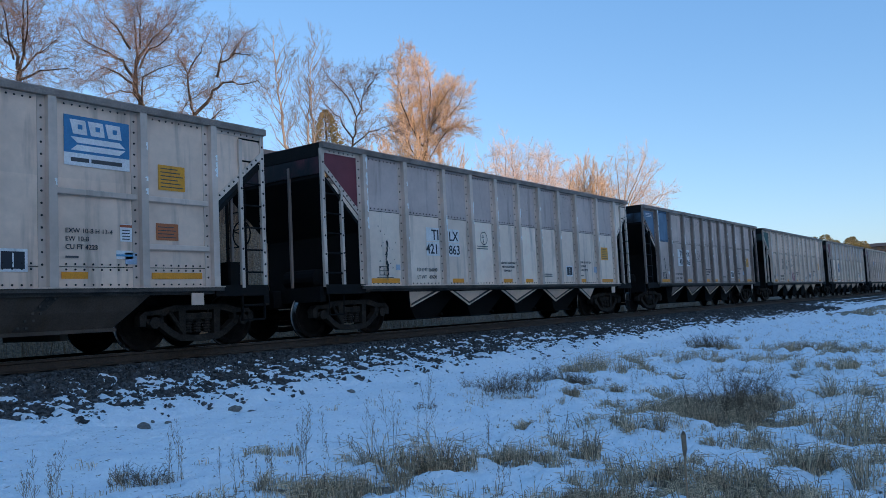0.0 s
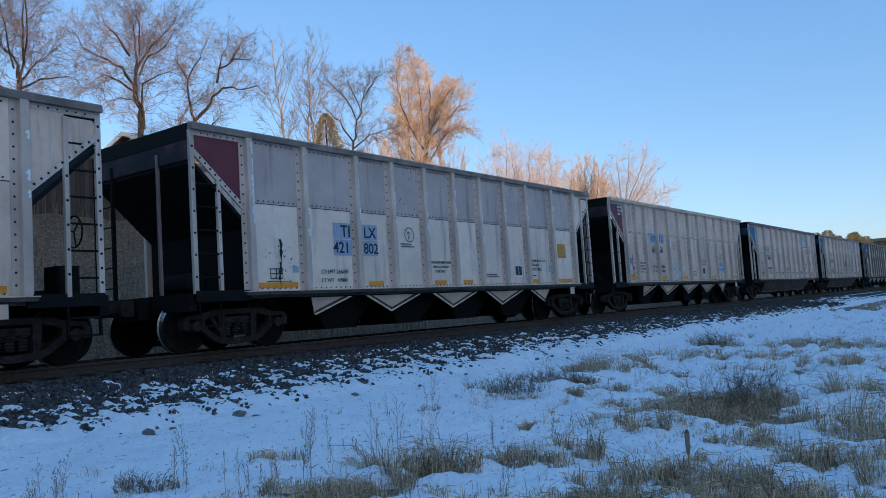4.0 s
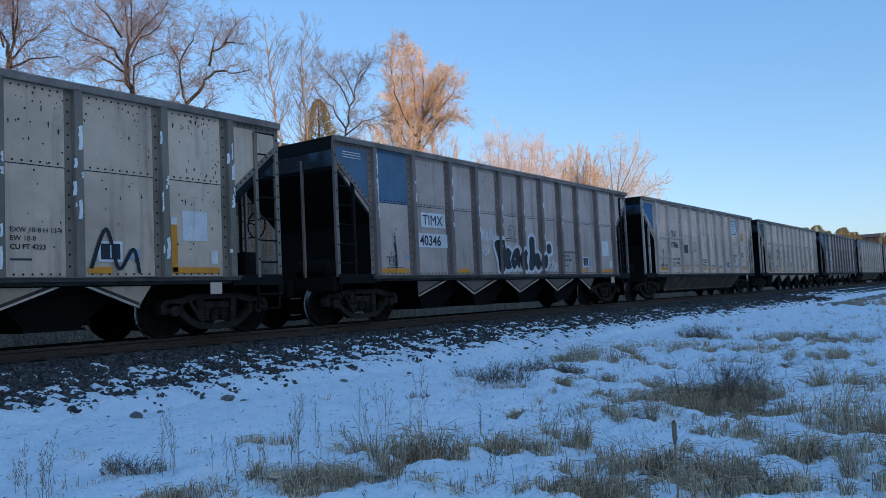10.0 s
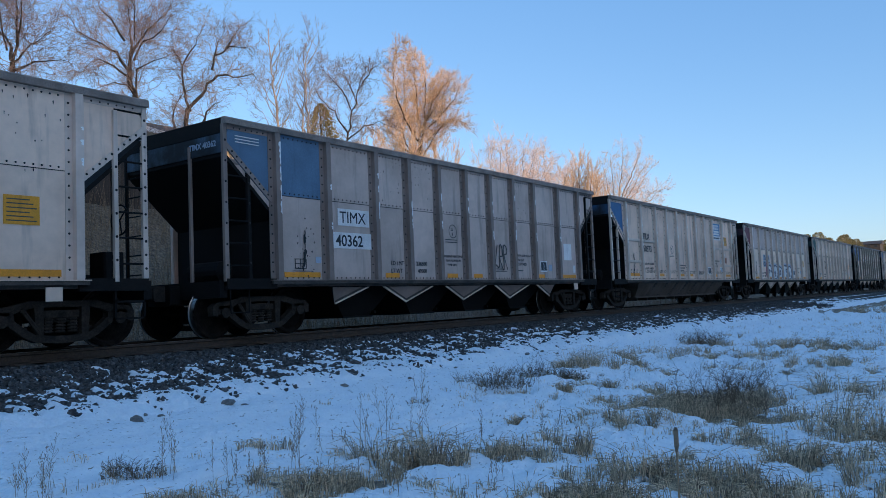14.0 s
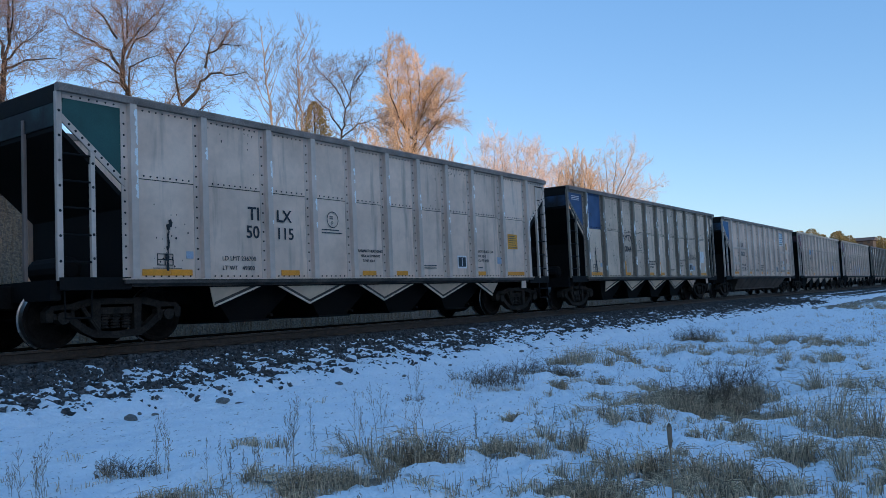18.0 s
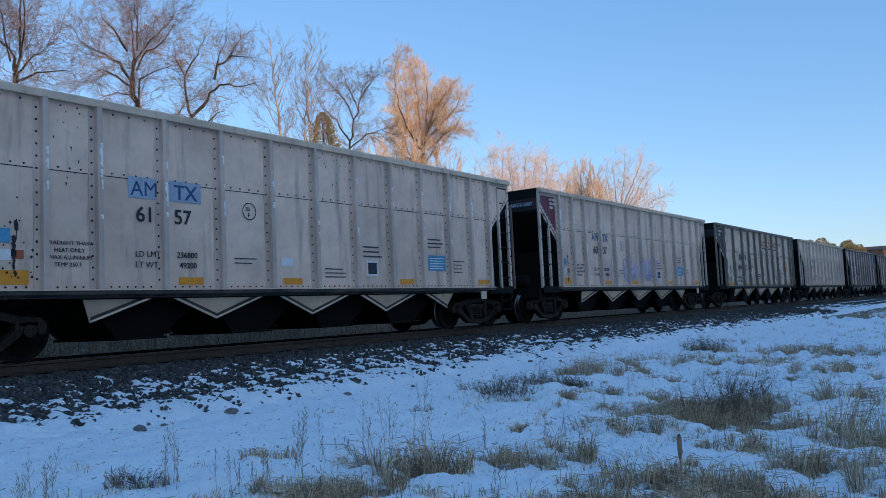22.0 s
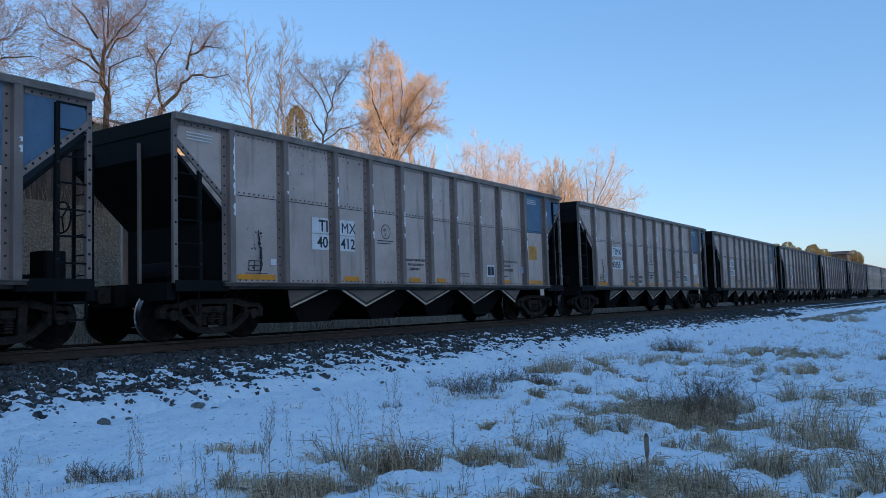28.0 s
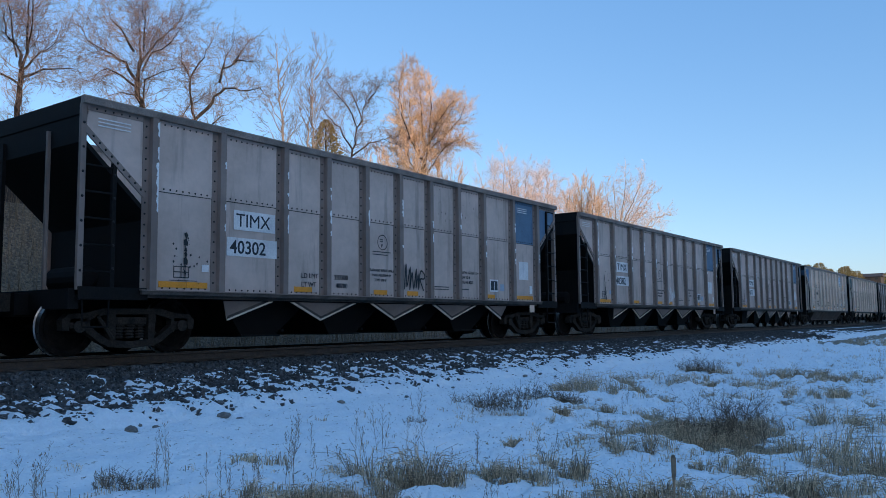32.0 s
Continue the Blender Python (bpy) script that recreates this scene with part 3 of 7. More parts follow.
def rivet_row(s, p, q, step, y, r=0.017):
    """Round rivet heads from p to q, (x, z)."""
    p, q = Vector(p), Vector(q)
    n = max(1, int((q - p).length / step))
    for i in range(n + 1):
        x, z = p + (q - p) * ((i + 0.5) / (n + 1))
        rim = [(x + r * math.cos(1.0472 * k), y, z + r * math.sin(1.0472 * k)) for k in range(6)]
        top = [(x + r * 0.6 * math.cos(1.0472 * k), y - 0.013, z + r * 0.6 * math.sin(1.0472 * k)) for k in range(6)]
        s.add(rim + top, [(6, 7, 8, 9, 10, 11)] + [(k, (k + 1) % 6, 6 + (k + 1) % 6, 6 + k) for k in range(6)])


def stake(w):
    """Profile of a side stake: a wide riveted flange, the proud box and a narrow flange behind it."""
    h = w * 0.5
    return [(-h - 0.055, 0), (-h - 0.055, -0.012), (-h * 0.42, -0.014), (-h * 0.34, -0.10), (h * 0.94, -0.10), (h, -0.014), (h + 0.05, -0.012), (h + 0.05, 0)]


STAKE_OUT = -SIDE - 0.10


def rib_mesh(w):
    s = Shape()
    s.loft([[(x, -SIDE + y, z) for x, y in stake(w)] for z in (BASE - 0.01, TOP + 0.01)])
    return s.mesh("rib")


def rivets_mesh(kind):
    s = Shape()
    fam = "c" if kind == "c" else "a"
    ribs, w = RIBS[fam], RIB_W[fam] * 0.5
    y = -SIDE - 0.010
    for i, x in enumerate(ribs):
        rivet_row(s, (x - w * 0.72 - 0.028, BASE + 0.06), (x - w * 0.72 - 0.028, TOP - 0.06), 0.185, y - 0.003, 0.019)
    for i, (a, b) in enumerate(zip(ribs[:-1], ribs[1:])):
        a, b = a + w + 0.09, b - w - 0.09
        if kind == "b":
            for z in (1.29, 1.37):
                rivet_row(s, (a, z), (b, z), 0.15, y)
            s.box(a - 0.05, b + 0.05, y + 0.004, y + 0.012, 1.325, 1.335)
        else:
            rivet_row(s, (a, SEAM[fam] + 0.012), (b, SEAM[fam] + 0.012), 0.135 if fam == "a" else 0.24, y)
            s.box(a - 0.05, b + 0.05, y + 0.004, y + 0.012, SEAM[fam] - 0.043, SEAM[fam] - 0.031)
        rivet_row(s, (a, TOP - 0.055), (b, TOP - 0.055), 0.125 if fam == "a" else 0.30, y)
        rivet_row(s, (a, BASE + 0.035), (b, BASE + 0.035), 0.15, y)
    for e, r, d in ((ENDS[fam][0], ribs[0], 1), (ENDS[fam][1], ribs[-1], -1)):
        a, b = e + d * 0.16, r - d * (w + 0.10)
        rivet_row(s, (a, TOP - 0.045), (b, TOP - 0.045), 0.14, y - 0.004)
        rivet_row(s, (e + d * 0.13, 3.365), (r - d * (w + 0.03), 2.565), 0.15, -SIDE - 0.022, 0.022)
        rivet_row(s, (e + d * 0.03, 1.1), (e + d * 0.03, TOP - 0.1), 0.40 if d > 0 else 0.22, -SIDE - 0.020, 0.024)
        rivet_row(s, (e + d * 0.55, 1.15), (e + d * 0.55, 2.95), 0.40, -SIDE - (0.05 if d < 0 else 0.020), 0.024)
    return s.mesh("rivets")


def gusset_mesh(e, r, d, w):
    """The three-cornered side sheet over the end platform."""
    pts = [(e, TOP), (r - d * w, TOP), (r - d * w, 2.46), (e + d * 0.08, 3.34), (e, 3.34)]
    if d < 0:
        pts.reverse()
    return Shape().prism(pts, -SIDE, -SIDE + 0.012).mesh("corner_sheet")


def gusset_bar_mesh(e, r, d, w):
    """The riveted edge angle along the slope."""
    pts = [(e + d * 0.06, 3.36), (r - d * w, 2.46), (r - d * w, 2.58), (e + d * 0.06, 3.48)]
    if d < 0:
        pts.reverse()
    return Shape().prism(pts, -SIDE - 0.022, -SIDE - 0.002).mesh("edge_angle")


def panel_mesh(a, b, z0, z1, y=0.0):
    return Shape().box(a, b, -SIDE - y, -SIDE + 0.012 - y, z0, z1).mesh("panel")


def chord_mesh(y0, y1, e0, e1):
    s = Shape()
    prof = [(y0, TOP), (y0, TOP + 0.10), (y0 + 0.03, TOP + 0.125), (y1 - 0.03, TOP + 0.125), (y1, TOP + 0.10), (y1, TOP)]
    s.loft([[(x, y, z) for y, z in prof] for x in (e0 - 0.01, 4, 8, 12, e1 + 0.01)])
    return s.mesh("top_chord")


def end_chord_mesh(x, d):
    return Shape().box(min(x, x + d * 0.10), max(x, x + d * 0.10), -SIDE + 0.0, SIDE, TOP - 0.16, TOP + 0.13, 0.015).mesh("end_chord")


def slope_mesh(e, d):
    """End slope sheet with its end wall at the top."""
    s = Shape()
    pts = [(e + d * 0.02, TOP), (e + d * 0.05, TOP), (e + d * 0.05, 3.28), (e + d * 2.6, 0.95), (e + d * 2.55, 0.90), (e + d * 0.02, 3.22)]
    if d < 0:
        pts.reverse()
    s.prism(pts, -SIDE + 0.013, SIDE - 0.013)
    return s.mesh("slope_sheet")


def end_post_mesh(x, y, z1, w=0.045):
    return Shape().box(x - w, x + w, y - 0.02, y + 0.05, 1.0, z1, 0.006).mesh("end_post")


def rung_mesh(x0, x1):
    return Shape().tube((x0, -SIDE + 0.0, 0), (x1, -SIDE + 0.0, 0), 0.016, 6).mesh("rung")


def cross_rung_mesh():
    s = Shape().tube((0, 1.44, 0), (0, 0.87, 0), 0.014, 5)
    return s.mesh("rung")


def platform_mesh(e, d):
    a, b = sorted((e, e + d * 1.15))
    s = Shape().box(a, b, -1.52, 1.52, 0.93, 1.0).box(a, b, -1.54, -1.44, 0.86, 1.05).box(a, b, 1.44, 1.54, 0.86, 1.05)
    s.box(*sorted((e - d * 0.10, e + d * 0.06)), -1.45, 1.45, 0.72, 1.02)
    return s.mesh("end_platform")


def center_sill_mesh():
    s = Shape().box(0.45, PITCH - 0.45, -0.33, 0.33, 0.62, 0.98, 0.02)
    return s.mesh("center_sill")


def sill_mesh(y):
    s = Shape().box(1.78, 14.66, y - 0.05, y + 0.05, 0.95, 1.025)
    a, b = sorted((y * 0.90, y - 0.05 if y > 0 else y + 0.05))
    s.box(1.85, 14.60, a, b, 0.90, 0.955)
    return s.mesh("side_sill")


APEX = (3.65, 5.97, 8.28, 10.52, 12.80)
CHUTE_TOP, CHUTE_TIP = 0.88, 0.535


def chute_outline(i):
    c = APEX[i]
    return {0: [(c - 0.16, CHUTE_TOP), (c, CHUTE_TIP + 0.01), (c + 0.93, CHUTE_TOP)], 4: [(c - 0.93, CHUTE_TOP), (c, CHUTE_TIP + 0.01), (c + 0.16, CHUTE_TOP)]}.get(i, [(c - 0.90, CHUTE_TOP), (c, CHUTE_TIP), (c + 0.90, CHUTE_TOP)])


def chute_mesh(i, y):
    """Sheet of a discharge chute under the sill: a triangle with its point down."""
    pts = chute_outline(i)
    s = Shape()
    g = 1 if y > 0 else -1
    front = [(x, lean_in(y, z), z) for x, z in pts]
    back = [(x, yy - g * 0.014, z) for x, yy, z in front]
    n = len(pts)
    s.add(front + back, [tuple(range(n)), tuple(range(2 * n - 1, n - 1, -1))] + [(i, (i + 1) % n, n + (i + 1) % n, n + i) for i in range(n)])
    return s.mesh("chute_sheet")


def lean_in(y, z):
    """The chute sheets slope a little inwards below the sill."""
    return y * (1 - 0.08 * (CHUTE_TOP - z) / 0.35)


def chute_band(i, y, lo, hi, out):
    """A strip along the lower edges of a chute sheet, between lo and hi above them."""
    s = Shape()
    pts = chute_outline(i)
    tip = pts[1]
    for top in (pts[0], pts[2]):
        run = tip[0] - top[0]
        if abs(run) < 0.3:
            continue
        drop = top[1] - tip[1]
        q = []
        for o in (lo, hi):
            f = o / drop
            q.append(((top[0] + run * f, top[1]), (tip[0], tip[1] + o)))
        ring = [q[0][0], q[0][1], q[1][1], q[1][0]]
        s.add([(x, lean_in(y, z) - d, z) for d in (0.001, out) for x, z in ring], [(4, 5, 6, 7), (0, 1, 5, 4), (1, 2, 6, 5), (2, 3, 7, 6), (3, 0, 4, 7)])
    return s.mesh("chute_edge")


def hopper_mesh(i):
    """Bottom of one hopper bay: sloping sheets down to the doors."""
    c = APEX[i] + 1.12
    top = [(c - 1.1, -1.10, 0.95), (c + 1.1, -1.10, 0.95), (c + 1.1, 1.10, 0.95), (c - 1.1, 1.10, 0.95)]
    bot = [(c - 0.42, -0.88, 0.26), (c + 0.42, -0.88, 0.26), (c + 0.42, 0.88, 0.26), (c - 0.42, 0.88, 0.26)]
    s = Shape().loft([top, bot])
    s.box(c - 0.48, c + 0.48, -0.94, 0.94, 0.235, 0.275)
    s.tube((c + 0.5, -1.0, 0.34), (c + 0.5, 1.0, 0.34), 0.035, 6)
    return s.mesh("hopper_bottom")


def skirt_mesh():
    """The deep dark trough of the rapid-unloading cars."""
    rings = []
    for y0, z, xa, xb in ((-1.46, 0.93, 3.10, 13.35), (-1.30, 0.66, 3.28, 13.1), (-1.12, 0.40, 3.45, 12.85)):
        rings.append([(xa, y0, z), (xb, y0, z), (xb, -y0, z), (xa, -y0, z)])
    s = Shape().loft(rings)
    s.box(3.4, 12.9, -1.17, -1.07, 0.355, 0.41).box(3.4, 12.9, 1.07, 1.17, 0.355, 0.41)
    for i in range(9):
        x = 4.2 + i * 1.0
        s.box(x - 0.06, x + 0.06, -0.9, 0.9, 0.25, 0.40)
    return s.mesh("trough")


def skirt_strap_mesh():
    """A sloping cover plate over a joint of the trough with two rows of rivets."""
    s = Shape()
    a, b = (0.20, -1.472, 0.92), (-0.16, -1.135, 0.42)
    s.add([(a[0] - 0.09, a[1], a[2]), (a[0] + 0.09, a[1], a[2]), (b[0] + 0.09, b[1], b[2]), (b[0] - 0.09, b[1], b[2]),
           (a[0] - 0.09, a[1] + 0.02, a[2]), (a[0] + 0.09, a[1] + 0.02, a[2]), (b[0] + 0.09, b[1] + 0.02, b[2]), (b[0] - 0.09, b[1] + 0.02, b[2])],
          [(0, 1, 2, 3), (0, 4, 5, 1), (1, 5, 6, 2), (2, 6, 7, 3), (3, 7, 4, 0)])
    for k in range(5):
        f = (k + 0.5) / 5
        for dx in (-0.06, 0.06):
            x, y, z = (a[j] + (b[j] - a[j]) * f for j in range(3))
            s.box(x + dx - 0.018, x + dx + 0.018, y - 0.014, y + 0.004, z - 0.018, z + 0.018)
    return s.mesh("strap")


# trucks, about their own centre at the rail
def frame_mesh(side):
    """Cast side frame: arched top member, bowed bottom member, columns and pedestal jaws."""
    y0, y1 = (-1.12, -0.96) if side < 0 else (0.96, 1.12)
    s = Shape()
    top = [(-1.16, 0.40), (-1.17, 0.56), (-1.08, 0.645), (-0.80, 0.665), (-0.52, 0.74), (0.52, 0.74), (0.80, 0.665), (1.08, 0.645), (1.17, 0.56), (1.16, 0.40),
           (1.06, 0.40), (1.04, 0.52), (0.78, 0.535), (0.62, 0.60), (0.42, 0.645), (-0.42, 0.645), (-0.62, 0.60), (-0.78, 0.535), (-1.04, 0.52), (-1.06, 0.40)]
    for k in range(9):       # strips of the top member, so that each piece is flat and convex
        o, n = top[k], top[k + 1]
        i, j = top[19 - k], top[18 - k]
        s.prism([o, n, j, i], y0, y1)
    low = [(-0.86, 0.56, 0.44), (-0.72, 0.47, 0.33), (-0.56, 0.34, 0.21), (-0.40, 0.245, 0.135), (0.0, 0.215, 0.105)]
    low += [(-x, u, l) for x, u, l in low[-2::-1]]
    for (xa, ua, la), (xb, ub, lb) in zip(low, low[1:]):
        s.prism([(xa, ua), (xb, ub), (xb, lb), (xa, la)], y0 + 0.012, y1 - 0.004)
    for d in (-1, 1):
        col = [(d * 0.43, 0.66), (d * 0.29, 0.66), (d * 0.29, 0.22), (d * 0.40, 0.22)]
        jaw = [(d * 0.80, 0.55), (d * 0.72, 0.55), (d * 0.72, 0.40), (d * 0.76, 0.34), (d * 0.80, 0.40)]
        for pts in (col, jaw):
            if d < 0:
                pts.reverse()
            s.prism(pts, y0 + 0.006, y1 - 0.01)
    return s.mesh("side_frame")


def spring_mesh():
    """One coil of the spring nest."""
    rings = []
    for k in range(5):
        z = 0.26 + k * 0.046
        for rr, zz in ((0.06, z), (0.085, z + 0.012), (0.085, z + 0.026), (0.06, z + 0.040)):
            rings.append([(rr * math.cos(6.2832 * i / 8), 0.6 * rr * math.sin(6.2832 * i / 8), zz) for i in range(8)])
    return Shape().loft(rings).mesh("coil_spring")


def bolster_mesh():
    s = Shape().box(-0.22, 0.22, -1.02, 1.02, 0.42, 0.60, 0.03).box(-0.3, 0.3, -0.3, 0.3, 0.58, 0.66)
    for x in (-0.5, 0.5):
        s.box(x - 0.05, x + 0.05, -0.95, 0.95, 0.26, 0.36)
    return s.mesh("bolster")


def wheel_profile(s, side):
    prof = [(0.10, 0.06), (0.30, 0.045), (0.36, 0.03), (0.395, 0.065), (0.425, 0.068), (0.452, 0.060), (0.457, 0.0), (0.460, -0.045), (0.485, -0.055), (0.485, -0.075), (0.40, -0.078), (0.34, -0.03), (0.12, -0.04)]
    n = 40
    rings = [[(r * math.cos(6.2832 * i / n), side * (0.765 + yy), r * math.sin(6.2832 * i / n)) for i in range(n)] for r, yy in prof]
    s.loft(rings)


def wheelset_mesh():
    """Both wheels on their axle; wheel faces rusty, rims and treads polished."""
    s = Shape()
    for side in (-1, 1):
        wheel_profile(s, side)
    s.tube((0, -1.05, 0), (0, 1.05, 0), 0.075, 10)
    for side in (-1, 1):
        s.tube((0, side * 0.84, 0), (0, side * 1.0, 0), 0.11, 10)
    me = s.mesh("wheelset", smooth=False)
    me.materials.append(WHEELM)
    me.materials.append(TREAD)
    for p in me.polygons:
        c = p.center
        r = math.hypot(c.x, c.z)
        if r > 0.445 and 0.70 < abs(c.y) < 0.84 and p.area < 0.05:
            p.material_index = 1
    return me


def brake_lever_mesh():
    s = Shape().tube((-0.62, -1.14, 0.62), (-0.36, -1.14, 0.26), 0.035, 6).tube((-0.36, -1.14, 0.26), (-0.30, -1.0, 0.26), 0.02, 5)
    return s.mesh("brake_rod")


def coupler_mesh(d):
    s = Shape().box(-0.42 if d > 0 else -0.05, 0.05 if d > 0 else 0.42, -0.10, 0.10, 0.76, 0.92, 0.02)
    s.box(-0.14, 0.14, -0.20, 0.20, 0.70, 0.98, 0.04)
    return s.mesh("coupler")


def brake_wheel_mesh():
    s = Shape()
    n = 18
    ring = []
    for i in range(n + 1):
        a = 6.2832 * i / n
        ring.append([(0.014 * math.cos(6.2832 * k / 6), (0.24 + 0.014 * math.sin(6.2832 * k / 6)) * math.cos(a), (0.24 + 0.014 * math.sin(6.2832 * k / 6)) * math.sin(a)) for k in range(6)])
    s.loft(ring, False)
    for a in (0.3, 2.4, 4.5):
        s.tube((0, 0, 0), (0, 0.24 * math.cos(a), 0.24 * math.sin(a)), 0.012, 5)
    return s.mesh("brake_wheel")


def air_tank_mesh():
    s = Shape()
    s.tube((0, -0.45, 0), (0, 0.45, 0), 0.20, 14)
    s.tube((0, -0.50, 0), (0, -0.45, 0), 0.12, 14, 0.20).tube((0, 0.45, 0), (0, 0.50, 0), 0.20, 14, 0.12)
    return s.mesh("air_tank")


def far_side_mesh(fam):
    nose, tail = ENDS[fam]
    s = Shape().box(nose + 1.1, tail - 1.1, SIDE - 0.012, SIDE, BASE - 0.02, TOP)
    for e, r, d in ((nose, nose + 1.1, 1), (tail, tail - 1.1, -1)):
        pts = [(e, TOP), (r, TOP), (r, 2.46), (e + d * 0.08, 3.34), (e, 3.34)]
        s.prism(pts if d > 0 else pts[::-1], SIDE - 0.012, SIDE)
    for x in RIBS[fam]:
        w = RIB_W[fam] / 2
        s.box(x - w, x + w, SIDE, SIDE + 0.085, BASE, TOP)
    return s.mesh("far_side_wall")


def text_mesh(text, size, bold=0.004):
    def build():
        cu = bpy.data.curves.new("lettering", "FONT")
        cu.body, cu.size, cu.extrude, cu.offset, cu.resolution_u = text, size, 0.002, bold, 3
        cu.align_x, cu.align_y = "LEFT", "BOTTOM_BASELINE"
        ob = bpy.data.objects.new("lettering", cu)
        scene.collection.objects.link(ob)
        dg = bpy.context.evaluated_depsgraph_get()
        me = bpy.data.meshes.new_from_object(ob.evaluated_get(dg))
        bpy.data.objects.remove(ob)
        me.transform(Matrix.Rotation(radians(90), 4, "X"))
        if len(me.materials) == 0:
            me.materials.append(None)
        return me
    return cached(("text", text, size, bold), build)


def plate_mesh(w, h, t=0.006):
    return cached(("plate", round(w, 2), round(h, 2)), lambda: Shape().box(0, w, -t, 0, 0, h).mesh("plate"))


def stroke_mesh(points, w, lift=0.00008):
    """A flat painted line through points (x, z) with round joints; each piece lies a hair above the last."""
    s = Shape()
    k = 0
    for (a, b), (c, d) in zip(points[:-1], points[1:]):
        u = Vector((c - a, d - b))
        if u.length < 1e-4:
            continue
        u.normalize()
        n = Vector((-u.y, u.x)) * w / 2
        q = [(a + n.x, b + n.y), (a - n.x, b - n.y), (c - n.x, d - n.y), (c + n.x, d + n.y)]
        s.add([(x, -k * lift, z) for x, z in q], [(0, 1, 2, 3)])
        s.add([(c + w / 2 * math.cos(0.785 * i), -(k + 1) * lift, d + w / 2 * math.sin(0.785 * i)) for i in range(8)], [tuple(range(8))])
        k += 2
    return s.mesh("spray_line")


FACE = -SIDE - 0.012      # where lettering lies on the side


class Car:
    """One coal hopper car; its origin is at its leading coupler, at the rail."""

    def __init__(self, kind, body, label, front="", panel="", back="", back_panel=""):
        self.kind = kind
        fam = self.fam = "c" if kind == "c" else "a"
        tone = {"two": "light"}.get(body, body)
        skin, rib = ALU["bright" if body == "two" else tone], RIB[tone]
        upper = ALU["two"] if body == "two" else skin
        self.root = root = tagged(new("hopper_car"), label, "hopper car", "cars of the coal train")
        ribs, w = RIBS[fam], RIB_W[fam] * 0.5
        nose, tail = self.nose, self.tail = ENDS[fam]
        # side sheets, bay by bay
        edge = w * 0.9
        for i, (a, b) in enumerate(zip(ribs[:-1], ribs[1:])):
            a, b = a + edge, b - edge
            up = PAINT[panel] if (panel and i == 0) else PAINT[back_panel] if (back_panel and i == len(ribs) - 2) else upper
            part("upper_panel", cached(("pu", kind, i), lambda: panel_mesh(a, b, SEAM[fam] - 0.03, TOP, 0.007 if kind != "b" else 0.0)), up, root)
            part("lower_panel", cached(("pl", kind, i), lambda: panel_mesh(a, b, BASE - 0.02, SEAM[fam] if kind != "b" else SEAM[fam] - 0.03)), skin, root)
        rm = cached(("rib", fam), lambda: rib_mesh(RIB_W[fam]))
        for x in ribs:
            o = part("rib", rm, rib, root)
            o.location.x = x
        part("rivets", cached(("rivets", kind), lambda: rivets_mesh(kind)), RIVET, root, "rows of dark rivet heads along sooty lap joints", "stuff")
        for e, r, d, col in ((nose, ribs[0], 1, front), (tail, ribs[-1], -1, back)):
            part("corner_sheet", cached(("gs", fam, d), lambda: gusset_mesh(e, r, d, w)), PAINT[col] if col else skin, root, (col.replace("_", " ") + " painted corner") if col else "")
            part("edge_angle", cached(("gb", fam, d), lambda: gusset_bar_mesh(e, r, d, w)), rib, root)
            a, b = sorted((e + d * 0.08, r - d * (w + 0.06)))
            part("corner_strip", cached(("cst", fam, d), lambda: Shape().box(a, b, -SIDE - 0.012, -SIDE - 0.001, TOP - 0.085, TOP).mesh("corner_strip")), rib, root)
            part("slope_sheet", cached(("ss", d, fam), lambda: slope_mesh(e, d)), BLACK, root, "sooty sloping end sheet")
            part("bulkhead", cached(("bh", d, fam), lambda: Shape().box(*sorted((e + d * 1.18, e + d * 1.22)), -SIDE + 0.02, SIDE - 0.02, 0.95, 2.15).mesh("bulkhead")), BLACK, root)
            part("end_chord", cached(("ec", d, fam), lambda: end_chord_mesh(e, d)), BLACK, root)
            if col and d > 0:
                part("end_band", cached(("eb", fam), lambda: Shape().box(e - 0.004, e + 0.018, -SIDE + 0.06, SIDE - 0.06, 3.29, 3.63).mesh("end_band")), SOOTED[col], root, "sooty painted band across the car's end")
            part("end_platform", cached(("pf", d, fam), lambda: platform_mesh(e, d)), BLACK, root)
            post = cached(("cp", d, fam), lambda: end_post_mesh(e + d * 0.03, -SIDE, TOP))
            part("corner_post", post, rib if kind != "x" else BLACK, root)
            lad = part("ladder", cached(("ip", d, fam), lambda: end_post_mesh(e + d * 0.55, -SIDE - (0.03 if d < 0 else 0), 3.02 if d > 0 else 3.66, 0.035)), rib if body != "dark" else BLACK, root)
            rg = cached(("rg", d, fam), lambda: rung_mesh(*sorted((e + d * 0.05, e + d * 0.55))))
            for k in range(5 if d > 0 else 7):
                o = part("rung", rg, BLACK, lad)
                o.location.z = 1.28 + 0.40 * k
            el = part("end_ladder", cached(("el", d, fam), lambda: Shape().box(e - 0.03, e + 0.03, 0.84, 0.90, 1.0, 3.5).mesh("end_ladder")), BLACK, root)
            for yy, hh in ((-0.56, 3.5), (1.45, 3.75)):
                part("end_stake", cached(("es", d, yy, fam), lambda: Shape().box(e - 0.03, e + 0.03, yy - 0.03, yy + 0.03, 1.0, hh, 0.008).mesh("end_stake")), RIB["dark"] if yy < 0 else BLACK, root)
            cr = cached(("cr",), cross_rung_mesh)
            for k in range(6):
                o = part("rung", cr, BLACK, el)
                o.location = (e, 0, 1.25 + 0.38 * k)
            part("coupler", cached(("co", d), lambda: coupler_mesh(d)), TRUCKM, root).location.x = 0.35 if d > 0 else PITCH - 0.35
